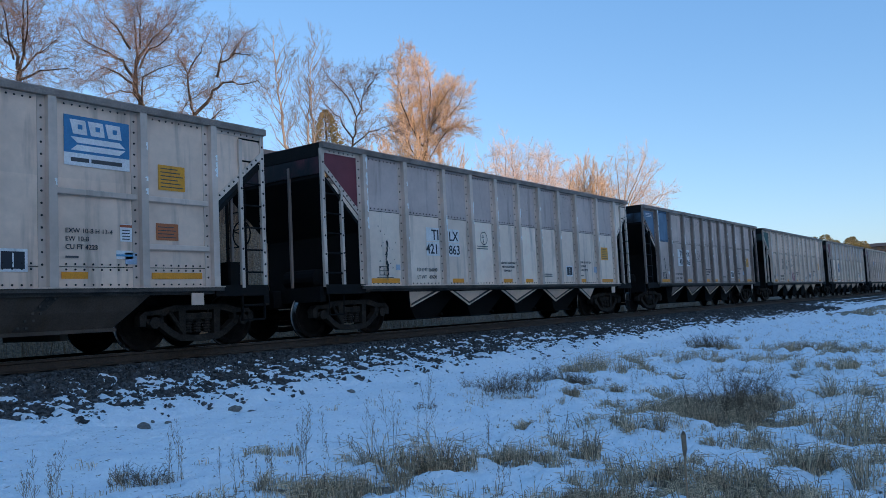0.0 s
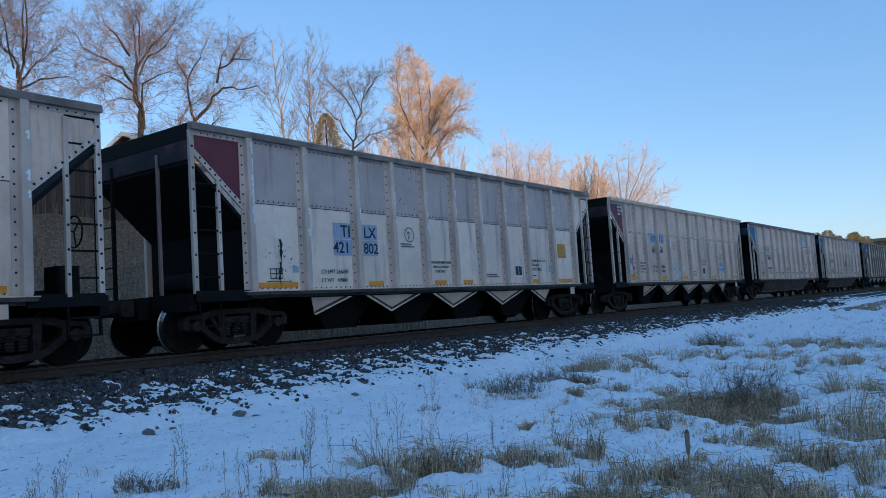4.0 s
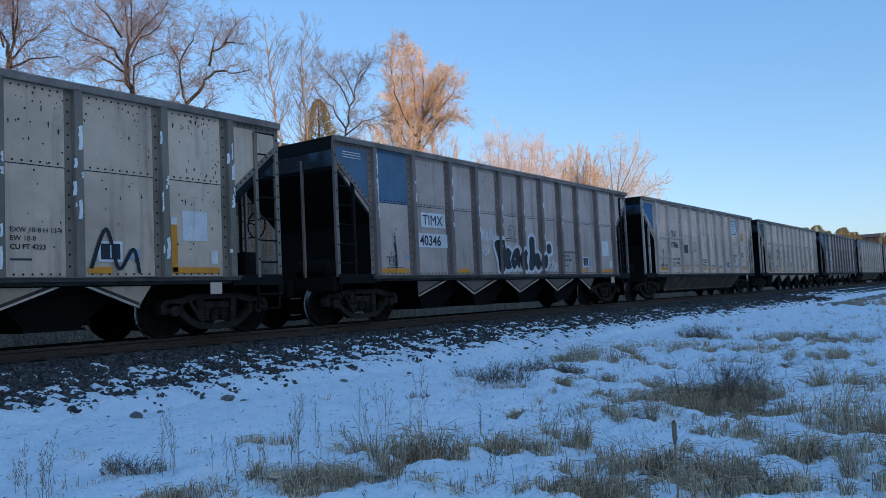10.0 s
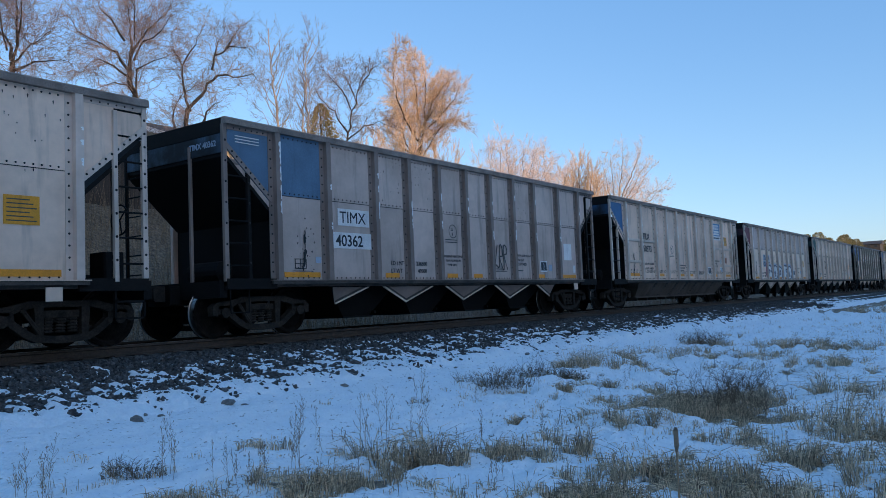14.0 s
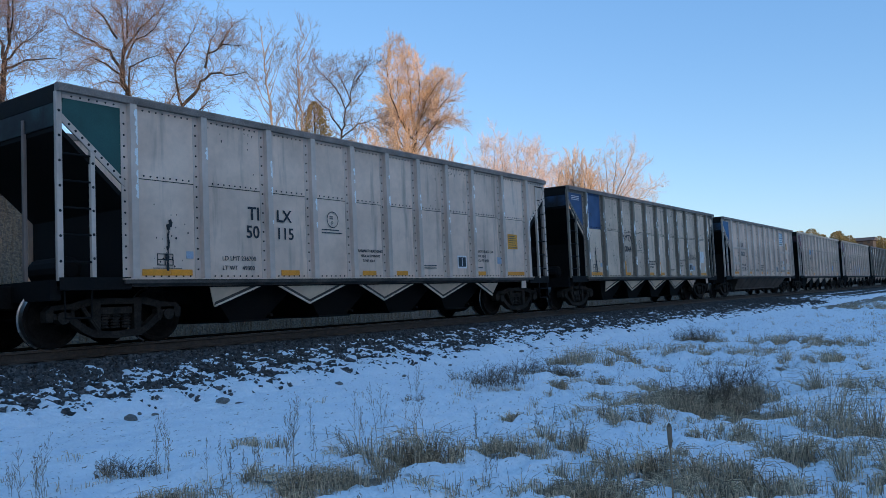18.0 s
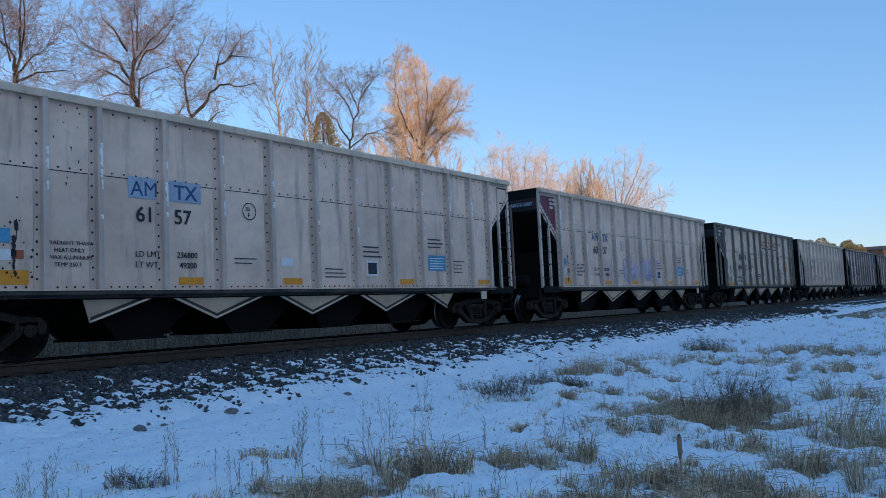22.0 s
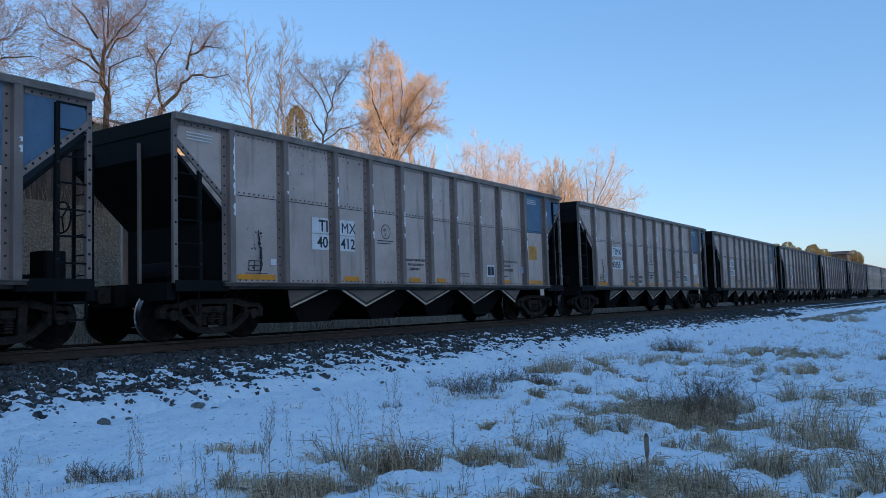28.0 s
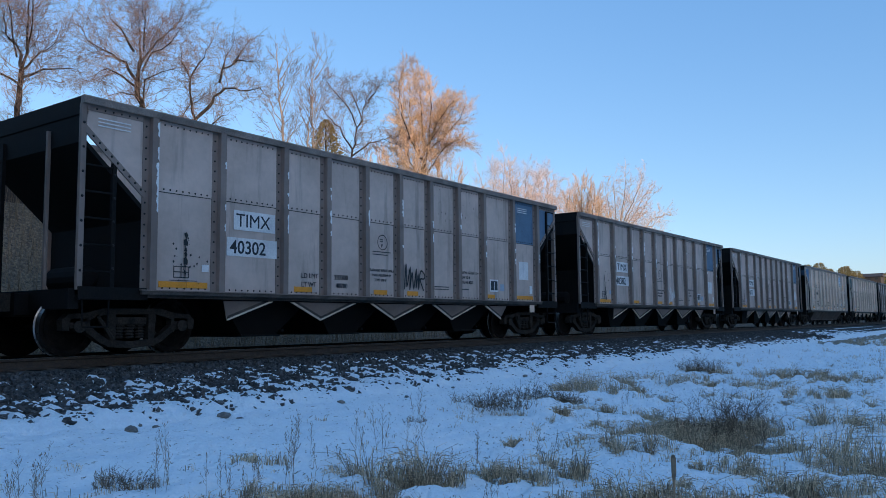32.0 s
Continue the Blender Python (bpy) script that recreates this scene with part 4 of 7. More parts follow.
            if d > 0:
                part("stirrup", cached(("sr", fam), lambda: Shape().tube((e + 0.08, -1.50, 1.0), (e + 0.10, -1.50, 0.45), 0.013, 6).tube((e + 0.10, -1.50, 0.45), (e + 0.50, -1.50, 0.45), 0.015, 6)
                                               .tube((e + 0.50, -1.50, 0.45), (e + 0.52, -1.50, 1.0), 0.013, 6).mesh("stirrup")), BLACK, root)
            if d < 0:
                st = part("step_ladder", cached(("st", fam), lambda: Shape().box(e - 0.58, e - 0.55, -1.52, -1.47, 0.42, 1.0).box(e - 0.08, e - 0.05, -1.52, -1.47, 0.42, 1.0)
                                                     .box(e - 0.58, e - 0.05, -1.52, -1.47, 0.42, 0.45).box(e - 0.58, e - 0.05, -1.52, -1.47, 0.68, 0.71).mesh("step_ladder")), BLACK, root)
        part("far_side_wall", cached(("fw", fam), lambda: far_side_mesh(fam)), skin, root)
        part("top_chord", cached(("tc", -1, fam), lambda: chord_mesh(-1.60, -SIDE + 0.03, nose, tail)), ALU["warm"] if kind == "c" else RIM, root)
        part("top_chord", cached(("tc", 1, fam), lambda: chord_mesh(SIDE - 0.03, 1.60, nose, tail)), RIM, root)
        part("side_sill", cached(("si", -1), lambda: sill_mesh(-1.545)), SILL, root, "dark side sill")
        part("sill_ledge", cached(("sl",), lambda: Shape().box(1.76, 14.68, -1.612, -1.50, 1.010, 1.026).mesh("sill_ledge")), rib if body in ("dark", "warm") else ALU["light"], root, "thin bright ledge")
        part("side_sill", cached(("si", 1), lambda: sill_mesh(1.545)), SILL, root)
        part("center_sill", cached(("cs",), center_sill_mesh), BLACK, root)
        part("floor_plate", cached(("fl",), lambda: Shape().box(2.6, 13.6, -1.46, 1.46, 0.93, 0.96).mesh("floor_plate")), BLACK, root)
        # underside
        if kind == "b":
            part("trough", cached(("sk",), skirt_mesh), TROUGH, root, "dark sloping trough with discharge doors")
            sm = cached(("sp",), skirt_strap_mesh)
            for i in range(2, 9):
                o = part("strap", sm, SILL, root)
                o.location.x = ribs[i] - 0.1
            for i in (0, 1):
                x = ribs[i]
                zs = (2.45, 1.675) if i == 0 else (2.45,)
                for z in zs:
                    part("cross_bar", cached(("cb", i, z), lambda: Shape().box(x + 0.1, ribs[i + 1] - 0.1, FACE - 0.05, FACE + 0.01, z - 0.045, z + 0.045, 0.012).mesh("cross_bar")), rib, root)
            for i, z in ((8, 2.43), (9, 2.43), (9, 1.66)):
                part("cross_bar", cached(("cb", i, z), lambda: Shape().box(ribs[i] + 0.1, ribs[i + 1] - 0.1, FACE - 0.05, FACE + 0.01, z - 0.045, z + 0.045, 0.012).mesh("cross_bar")), rib, root)
        else:
            for i in range(5):
                # light and dark cars: darker tone holds the shade under the sill
                part("chute_sheet", cached(("ch", i, -1), lambda: chute_mesh(i, -1.43)), {"dark": RIB["dark"], "light": ALU["warm"], "warm": ALU["warm"]}.get(body, ALU["light"]), root, "triangular aluminium chute sheet" if i == 1 else "")
                part("chute_edge", cached(("ce", i), lambda: chute_band(i, -1.43, -0.012, 0.022, 0.03)), ALU["bright"], root)
                # a dark strip just inside the edge of each chute sheet
                part("chute_groove", cached(("cg", i), lambda: chute_band(i, -1.43, 0.022, 0.075, 0.008)), SILL, root, "dark strip along the chute edge")
                if i < 4:
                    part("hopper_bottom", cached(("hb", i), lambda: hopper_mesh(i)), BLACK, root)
        # trucks
        self.wheels = []
        for x, d in ((1.94, 1), (PITCH - 1.94, -1)):
            tr = part("truck", cached(("bolster",), bolster_mesh), TRUCKM, root, "cast steel truck with coil springs")
            tr.location.x = x
            for side in (-1, 1):
                part("side_frame", cached(("frame", side), lambda: frame_mesh(side)), TRUCKM, tr)
                part("spring_seat", cached(("seat", side), lambda: Shape().box(-0.27, 0.27, side * 1.03 - 0.055, side * 1.03 + 0.055, 0.485, 0.60, 0.01).mesh("spring_seat")), TRUCKM, tr)
                for sx in (-0.19, 0.0, 0.19):
                    part("coil_spring", cached(("spring",), spring_mesh), TRUCKM, tr).location = (sx, side * 1.03, 0)
            part("brake_rod", cached(("br",), brake_lever_mesh), TRUCKM, tr)
            for ax in (-0.91, 0.91):
                wh = part("wheelset", cached(("ws",), wheelset_mesh), None, tr, "steel wheels with polished treads")
                wh.location = (ax, 0, 0.457)
                self.wheels.append((wh, ax))
                for sd in (-1, 1):
                    part("bearing_adapter", cached(("bearing", ax, sd), lambda: Shape().box(ax - 0.13, ax + 0.13, *sorted((sd * 1.12, sd * 0.94)), 0.42, 0.60, 0.02)
                                                   .tube((ax, sd * 1.16, 0.457), (ax, sd * 1.0, 0.457), 0.095, 12).mesh("bearing_adapter")), TRUCKM, tr)
        bw = part("brake_wheel", cached(("bw",), brake_wheel_mesh), BLACK, root)
        bw.location = (tail - 0.25, -1.15, 2.0)
        tk = part("air_tank", cached(("at",), air_tank_mesh), BLACK, root)
        tk.location = (1.35, -0.3, 1.22)
        part("brake_valve", cached(("bv",), lambda: Shape().box(15.25, 15.6, -1.0, -0.55, 1.0, 1.5, 0.03).tube((15.35, -0.5, 1.05), (14.65, 0.6, 1.05), 0.12, 10).mesh("brake_valve")), BLACK, root)
        part("consolidated_plate", cached(("cq",), lambda: Shape().box(14.02, 14.26, -1.56, -1.54, 0.72, 0.92).mesh("stencil_plate")), ALU["light"], root)

    # -- markings -------------------------------------------------------------
    def text(self, s, x, z, size, colour="letter", bold=None, dy=0.0, label=""):
        o = part("lettering", text_mesh(s, size, round(size * (0.0 if "M" in s or "W" in s else 0.013), 4) if bold is None else bold), PAINT[colour], self.root, label)
        o.location = (x, FACE - 0.004 - dy, z)
        return o

    def end_text(self, s, y, z, size, colour="white"):
        """Lettering across the leading end."""
        o = part("lettering", text_mesh(s, size), PAINT[colour], self.root)
        o.matrix_basis = pose(self.nose - 0.008, y, z, 0, 0, -90)
        return o

    def plate(self, x, z, w, h, colour, name="decal", dy=0.0, label=""):
        o = part(name, plate_mesh(w, h), PAINT[colour], self.root, label)
        o.location = (x, FACE + 0.004 - dy, z)
        return o

    def bars(self, x, z, w, lines, step=0.10, h=0.035, colour="bar", seed=0):
        """Unreadable stencil lines."""
        rng = random.Random(seed + int(x * 100))
        for i in range(lines):
            o = part("stencil_line", plate_mesh(round(w * rng.uniform(0.7, 1.0), 1), max(0.02, round(h * 0.6, 2)), 0.002), PAINT[colour], self.root)
            o.location = (x, FACE - 0.002, z - i * step)

    def spray(self, strokes, w, colour, dy=0.0, name="graffiti"):
        s = Shape()
        for k, pts in enumerate(strokes):
            q = stroke_mesh(pts, w)
            s.add([v.co - Vector((0, 0.0013 * k, 0)) for v in q.vertices], [tuple(f.vertices) for f in q.polygons])
            bpy.data.meshes.remove(q)
        me = s.mesh("graffiti")
        o = part(name, me, PAINT[colour], self.root, "sprayed graffiti lines")
        o.location = (0, FACE - 0.006 - dy, 0)
        return o


def curve(points, n=6):
    """Smooth line through points (Catmull-Rom)."""
    p = [Vector(a) for a in points]
    p = [p[0]] + p + [p[-1]]
    out = []
    for i in range(1, len(p) - 2):
        for k in range(n):
            t = k / n
            a, b, c, d = p[i - 1:i + 3]
            out.append(tuple(0.5 * ((2 * b) + (c - a) * t + (2 * a - 5 * b + 4 * c - d) * t * t + (3 * b - a - 3 * c + d) * t ** 3)))
    out.append(tuple(p[-2]))
    return out


PEN = (((0.1, 0.0), (0.25, 1.0), (0.5, 0.1), (0.75, 0.9), (0.9, 0.05)), ((0.8, 0.9), (0.3, 1.0), (0.15, 0.7), (0.7, 0.45), (0.75, 0.1), (0.2, 0.0)), ((0.15, 0.05), (0.2, 0.95), (0.8, 0.85), (0.7, 0.5), (0.25, 0.5), (0.85, 0.0)),
       ((0.8, 0.7), (0.4, 0.95), (0.1, 0.5), (0.4, 0.05), (0.85, 0.3), (0.5, 0.55)), ((0.1, 0.6), (0.4, 0.1), (0.6, 0.9), (0.8, 0.2), (0.95, 0.6)), ((0.5, 1.1), (0.45, -0.15), (0.2, 0.1), (0.75, 0.15)))


def loops(x, z, w, h, n, seed):
    """An unreadable scrawl of n joined pen shapes."""
    rng = random.Random(seed)
    pts = []
    for i in range(n):
        slant = rng.uniform(0.0, 0.25)
        k = rng.uniform(0.8, 1.2)
        for a, b in rng.choice(PEN):
            b = b * k + rng.gauss(0, 0.05)
            pts.append((x + w / n * (i + a * 1.05 + rng.gauss(0, 0.05)) + slant * h * (b - 0.5), z + h * b))
    return curve(pts, 4)


def standard_marks(c, seed=1, early=False):
    """Small stencils, plates and reflectors that the cars share."""
    r = RIBS[c.fam]
    rng = random.Random(seed)
    if c.fam == "a":
        low = 1.155 if c.kind == "b" else 1.075
        c.plate(r[0] + 0.185, low, 0.52, 0.10, "yellow", "reflector")
        c.plate(r[0] + 0.715, low, 0.42, 0.10, "yellow", "reflector")
        for i, w in ((2, 0.47), (4, 0.44), (5, 0.40), (8, 0.40), (9, 0.95)):
            c.plate(r[i] + (0.32 if i < 8 else 0.18), low, w, 0.10, "yellow", "reflector")
        px, tx = (r[7] + 0.45, r[8] + 0.24) if early else (r[8] + 0.35, r[7] + 0.20)
        c.plate(px, 1.25, 0.40, 0.32, "white", "stencil_panel")
        c.plate(px + 0.04, 1.29, 0.32, 0.24, "letter", "stencil_panel", 0.003)
        c.plate(px + 0.19, 1.31, 0.02, 0.20, "white", "stencil_panel", 0.006)
        for k, line in enumerate(("EXW 10-8 H 13-4", "EW 10-8", "CU FT 4223")):
            c.text(line, tx, (1.83 if c.kind == "b" else 1.66) - 0.12 * k, 0.10)
        c.bars(tx, 1.46 if c.kind == "b" else 1.26, 0.3, 1, 0.1, 0.05)
        if c.kind != "b":      # data box and small label beside the scrape
            for dz in (1.24, 1.33, 1.42):
                c.plate(r[0] + 0.46, dz, 0.30, 0.014, "letter", "stencil_line")
            for dx in (0.46, 0.60, 0.75):
                c.plate(r[0] + dx, 1.25, 0.012, 0.18, "letter", "stencil_line", 0.003)
            c.plate(r[0] + 1.02, 1.36, 0.14, 0.12, "patch_blue" if seed % 3 else "white", "sticker")
            c.plate(r[0] + 0.38, 1.19, 0.55, 0.012, "bar", "stencil_line")
        for k, (dx, line) in enumerate(((0.18, "RADIANT HEAT ONLY"), (0.27, "MAX ALUMINUM"), (0.33, "TEMP 200 F"))):
            c.text(line, r[4] + dx, 1.57 - 0.105 * k, 0.082)
        c.bars(r[6] + 0.2, 1.30, 0.65, 2, 0.06, 0.03, seed=seed)
        bay = 4 if (c.kind == "a" and (seed - 50) in (8, 11, 21, 23, 24, 25, 26, 27)) else 3
        c.bars(r[bay] + 0.28, 1.99, 0.62, 2, 0.06, 0.03, seed=seed)
        ring(c, r[bay] + 0.60, 2.21, 0.16)
        scrape(c, r[0] + 0.72, seed)
    else:
        c.plate(r[0] + 0.20, 1.10, 0.48, 0.20, "yellow", "reflector")
        for i in (3, 5, 8, 11):
            c.plate(r[i] + 0.30, 1.10, 0.48, 0.12, "yellow", "reflector")
        c.plate(r[0] + 0.28, 1.68, 0.15, 0.20, "label_blue", "sticker")
        c.plate(r[0] + 0.26, 1.44, 0.18, 0.15, "white", "sticker")
        c.plate(r[0] + 0.47, 1.46, 0.14, 0.12, "logo_orange", "sticker")
        scrape(c, r[0] + 0.52, seed)
        c.plate(r[7] + 0.35, 1.28, 0.36, 0.32, "white", "stencil_panel")
        c.plate(r[7] + 0.39, 1.32, 0.28, 0.24, "letter", "stencil_panel", 0.003)
        c.plate(r[9] + 0.26, 1.42, 0.67, 0.36, "label_blue", "sticker")
        for k in range(5):
            c.plate(r[9] + 0.31, 1.46 + k * 0.06, 0.57 - 0.08 * (k % 2), 0.018, "white", "sticker", 0.003)
        for k in range(3):
            c.bars(r[9] + 0.26, 2.14 - 0.09 * k, 0.70, 1, 0.1, 0.05, seed=seed + k)
        c.plate(r[5] + 0.25, 1.45, 0.30, 0.16, "white", "sticker")
        for k, (dx, line) in enumerate(((0.10, "RADIANT THAW"), (0.17, "HEAT ONLY"), (0.10, "MAX ALUMINUM"), (0.17, "TEMP 250 F"))):
            c.text(line, r[1] + dx, 1.68 - 0.105 * k, 0.085)
        c.bars(r[6] + 0.25, 1.40, 0.6, 3, 0.08, 0.035, seed=seed)
        c.bars(r[7] + 0.25, 1.88, 0.6, 3, 0.10, 0.045, seed=seed)
        c.bars(r[10] + 0.15, 1.65, 0.5, 4, 0.09, 0.04, seed=seed)
        c.bars(r[4] + 0.30, 1.55, 0.5, 2, 0.08, 0.04, seed=seed)
        ring(c, r[4] + 0.66, 2.42, 0.15)
    # coal dust drips below the rim, in a few bays
    s = Shape()
    for i in rng.sample(range(len(r) - 1), 3):
        for k in range(rng.randint(8, 22)):
            x = r[i] + 0.16 + rng.random() * (r[i + 1] - r[i] - 0.32)
            z = TOP - 0.13 - 1.1 * rng.random() ** 2
            w, h = rng.uniform(0.005, 0.014), rng.uniform(0.012, 0.05)
            y = FACE - 0.008 - 0.0004 * (k % 7)
            s.add([(x - w, y, z), (x - w * 0.3, y, z - h), (x + w * 0.4, y, z - h), (x + w, y, z), (x, y, z + w)], [(0, 1, 2, 3, 4)])
    part("coal_dust", s.mesh("coal_dust"), PAINT["spray_black"], c.root, "thin drips of coal dust", "stuff")
    # bright scuffs down the outer edge of the ribs, their sky glint painted white
    s = Shape()
    edge = RIB_W[c.fam] * 0.47
    for i, x in enumerate(r):
        marks = [(rng.uniform(2.0, 3.3), rng.uniform(0.05, 0.17)) for _ in range(rng.randint(2, 4))]
        if i == 0:
            marks = [(2.25 + 0.30 * k + rng.uniform(-0.05, 0.05), rng.uniform(0.22, 0.34)) for k in range(5)]
        if i in (2, 3, 4):
            marks += [(rng.uniform(2.2, 2.9), rng.uniform(0.25, 0.4))]
        for k, (z, h) in enumerate(marks):
            w = rng.uniform(0.03, 0.065)
            y = STAKE_OUT - 0.002 - 0.0006 * k
            q = x + edge
            s.add([(q, y, z), (q, y, z + h), (q - w * 0.7, y, z + h * 0.96), (q - w, y, z + h * 0.7), (q - w * 0.45, y, z + h * 0.45), (q - w * 0.8, y, z + h * 0.15)], [(0, 1, 2, 3, 4, 5)])
    part("scuffing", s.mesh("scuffing"), WORN, c.root, "bright bare-metal scuffs on the ribs, glint painted in", "stuff")


def scrape(c, x, seed):
    """A black jagged scrape down the first bay with chips of paint gone round it."""
    rng = random.Random(seed * 3 + 1)
    s = Shape()
    z, dx = 1.98, 0.0
    k = 0
    while z > 1.22:
        h, w = rng.uniform(0.05, 0.14), rng.uniform(0.008, 0.045)
        dx += rng.gauss(0, 0.018)
        y = FACE - 0.0005 * k
        s.add([(x + dx - w, y, z), (x + dx - w * rng.random(), y, z - h), (x + dx + w * rng.random(), y, z - h * 1.1), (x + dx + w, y, z - h * 0.3), (x + dx + w * 0.2, y, z + h * 0.3)], [(0, 1, 2, 3, 4)])
        z -= h * rng.uniform(0.6, 1.2)
        k += 1
    for j in range(26):
        a, b, q = x + rng.gauss(0, 0.2), 1.55 + rng.gauss(0, 0.3), rng.uniform(0.006, 0.022)
        if 1.1 < b < 2.5 and abs(a - x) < 0.45:
            y = FACE - 0.0005 * (k + j)
            s.add([(a - q, y, b), (a, y, b - q * 1.4), (a + q, y, b - q * 0.2), (a + q * 0.3, y, b + q)], [(0, 1, 2, 3)])
    part("scrape", s.mesh("scrape"), PAINT["spray_black"], c.root, "black jagged scrape marks", "stuff")


def ring(c, x, z, r):
    pts = [(x + r * math.cos(6.2832 * k / 24), z + r * math.sin(6.2832 * k / 24)) for k in range(25)]
    c.spray([pts], 0.018, "letter", name="plate_mark")
    c.text("F", x - 0.035, z - 0.11, 0.11)
    c.bars(x - 0.08, z + 0.05, 0.16, 2, 0.04, 0.02)


def weights(c, x, z, a, b, size=0.135):
    c.text("LD LMT " + a, x, z, size)
    c.text("LT WT   " + b, x, z - 0.17, size)


def split_weights(c, x, x2, z, a, b, size=0.135):
    c.text("LD LMT", x, z, size)
    c.text("LT WT", x, z - 0.17, size)
    c.text(a, x2, z, size)
    c.text(b, x2 + 0.05, z - 0.17, size)


def rear_placards(c, orange=False):
    r = RIBS["a"]
    x, z = (r[9] + 0.33, 2.60) if orange else (r[9] + 0.32, 1.80)
    c.plate(x, z, 0.50, 0.41, "placard", "placard", label="yellow warning placard")
    for k in range(6):
        c.plate(x + 0.04, z + 0.045 + k * 0.06, 0.42 - 0.05 * (k % 3), 0.016, "bar", "placard", 0.003)
    if orange:
        c.plate(r[9] + 0.27, 1.78, 0.41, 0.27, "orange", "placard", label="orange warning placard")
        for k in range(4):
            c.plate(r[9] + 0.30, 1.82 + k * 0.055, 0.34 - 0.04 * (k % 2), 0.014, "bar", "placard", 0.003)
        c.plate(r[8] + 1.11, 1.73, 0.20, 0.27, "white", "sticker")
        c.plate(r[8] + 1.11, 1.95, 0.20, 0.04, "logo_orange", "sticker", 0.003)
        for k in range(4):
            c.plate(r[8] + 1.14, 1.76 + k * 0.045, 0.13, 0.016, "bar", "sticker", 0.003)
        c.plate(r[8] + 1.04, 1.46, 0.28, 0.13, "white", "sticker")
        c.plate(r[8] + 1.04, 1.50, 0.28, 0.03, "label_blue", "sticker", 0.003)
    c.plate(r[9] - 0.30 + 0.02, 1.38, 0.20, 0.18, "patch_blue", "sticker")


def logo(c):
    """Blue rectangular operator's sign with plain white shapes over a white strip."""
    x, z = RIBS["a"][8] + 0.24, 3.02
    c.plate(x, z, 1.05, 0.56, "logo_blue", "logo_panel", label="blue sign with white shapes")
    c.plate(x, z - 0.19, 1.05, 0.19, "white", "logo_panel")
    shapes = [[(dx, 0.50), (dx + 0.05, 0.285), (dx + 0.27, 0.285), (dx + 0.24, 0.50)] for dx in (0.09, 0.37, 0.65)]
    shapes += [[(0.10, 0.24), (0.20, 0.155), (0.98, 0.155), (0.88, 0.24)], [(0.20, 0.125), (0.10, 0.04), (0.88, 0.04), (0.98, 0.125)]]
    for pts in shapes:
        me = Shape().prism([(x + a, z + b) for a, b in reversed(pts)], FACE - 0.007, FACE - 0.002).mesh("logo_panel")
        part("logo_panel", me, PAINT["white"], c.root)
    for dx in (0.15, 0.43, 0.71):
        c.plate(x + dx + 0.06, z + 0.36, 0.07, 0.07, "logo_blue", "logo_panel", 0.012)
    for dx, w in ((0.10, 0.28), (0.42, 0.50)):
        c.plate(x + dx, z - 0.13, w, 0.06, "bar", "logo_panel", 0.004)


def name_a(c, mark, number, w, sign="", cols=(2, 3)):
    """Reporting mark and number, split over the rib between two bays."""
    r = RIBS["a"]
    x = r[2]
    if sign:
        for a, b in ((x - 0.66, x - 0.16), (x + 0.16, x + 0.66)):
            c.plate(a, 2.05, b - a, 0.32, sign, "sign_patch")
            c.plate(a, 1.71, b - a, 0.32, sign, "sign_patch")
    c.text(mark[:2], x - 0.46, 2.09, 0.34)
    c.text(mark[2:], x + 0.23, 2.09, 0.32)
    h = len(number) // 2
    c.text(number[:h], x - 0.15 - 0.18 * h, 1.76, 0.32)
    c.text(number[h:], x + 0.21, 1.76, 0.31)
    if w:
        weights(c, x - 1.06, 1.34, *w, 0.115)


def name_timx(c, number, w=None):
    """White signs with a dark reporting mark, in the second bay."""
    x = RIBS["a"][1] + 0.18
    c.plate(x + 0.15, 2.14, 0.96, 0.35, "white", "sign_patch")
    c.plate(x, 1.67, 1.16, 0.33, "white", "sign_patch")
    c.text("TIMX", x + 0.20, 2.20, 0.34)
    c.text(number, x + 0.07, 1.72, 0.33)
    if w:
        split_weights(c, RIBS["a"][2] + 0.50, RIBS["a"][3] + 0.26, 1.35, *w)


def name_b(c, number, w):
    x = RIBS["a"][1] + 0.16
    c.text("TILX", x + 0.08, 2.52, 0.33)
    c.text(number, x + 0.10, 2.06, 0.33)
    weights(c, x + 0.20, 1.57, *w, 0.125)
    logo(c)
    rear_placards(c, True)


def name_c(c, number, w, sign=True):
    x = RIBS["c"][3]
    if sign:
        c.plate(x - 0.60, 2.47, 0.50, 0.34, "patch_blue", "sign_patch")
        c.plate(x + 0.14, 2.47, 0.62, 0.34, "patch_blue", "sign_patch")
    c.text("AM", x - 0.565, 2.51, 0.34, "letter_blue")
    c.text("TX", x + 0.23, 2.51, 0.34, "letter_blue")
    c.text(number[:2], x - 0.48, 2.10, 0.34)
    c.text(number[2:], x + 0.22, 2.10, 0.34)
    if w:
        split_weights(c, x - 0.50, x + 0.26, 1.54, *w)


def lines_on_corner(c, rear=False):
    x = (c.nose + 0.25) if not rear else RIBS["a"][9] + 0.3
    for k in range(3):
        c.plate(x, 3.60 - 0.055 * k, 0.55, 0.018, "white", "stencil_line", 0.01)


L_GREY = "silver aluminium coal hopper car with dark steel trucks"
CARS = {}


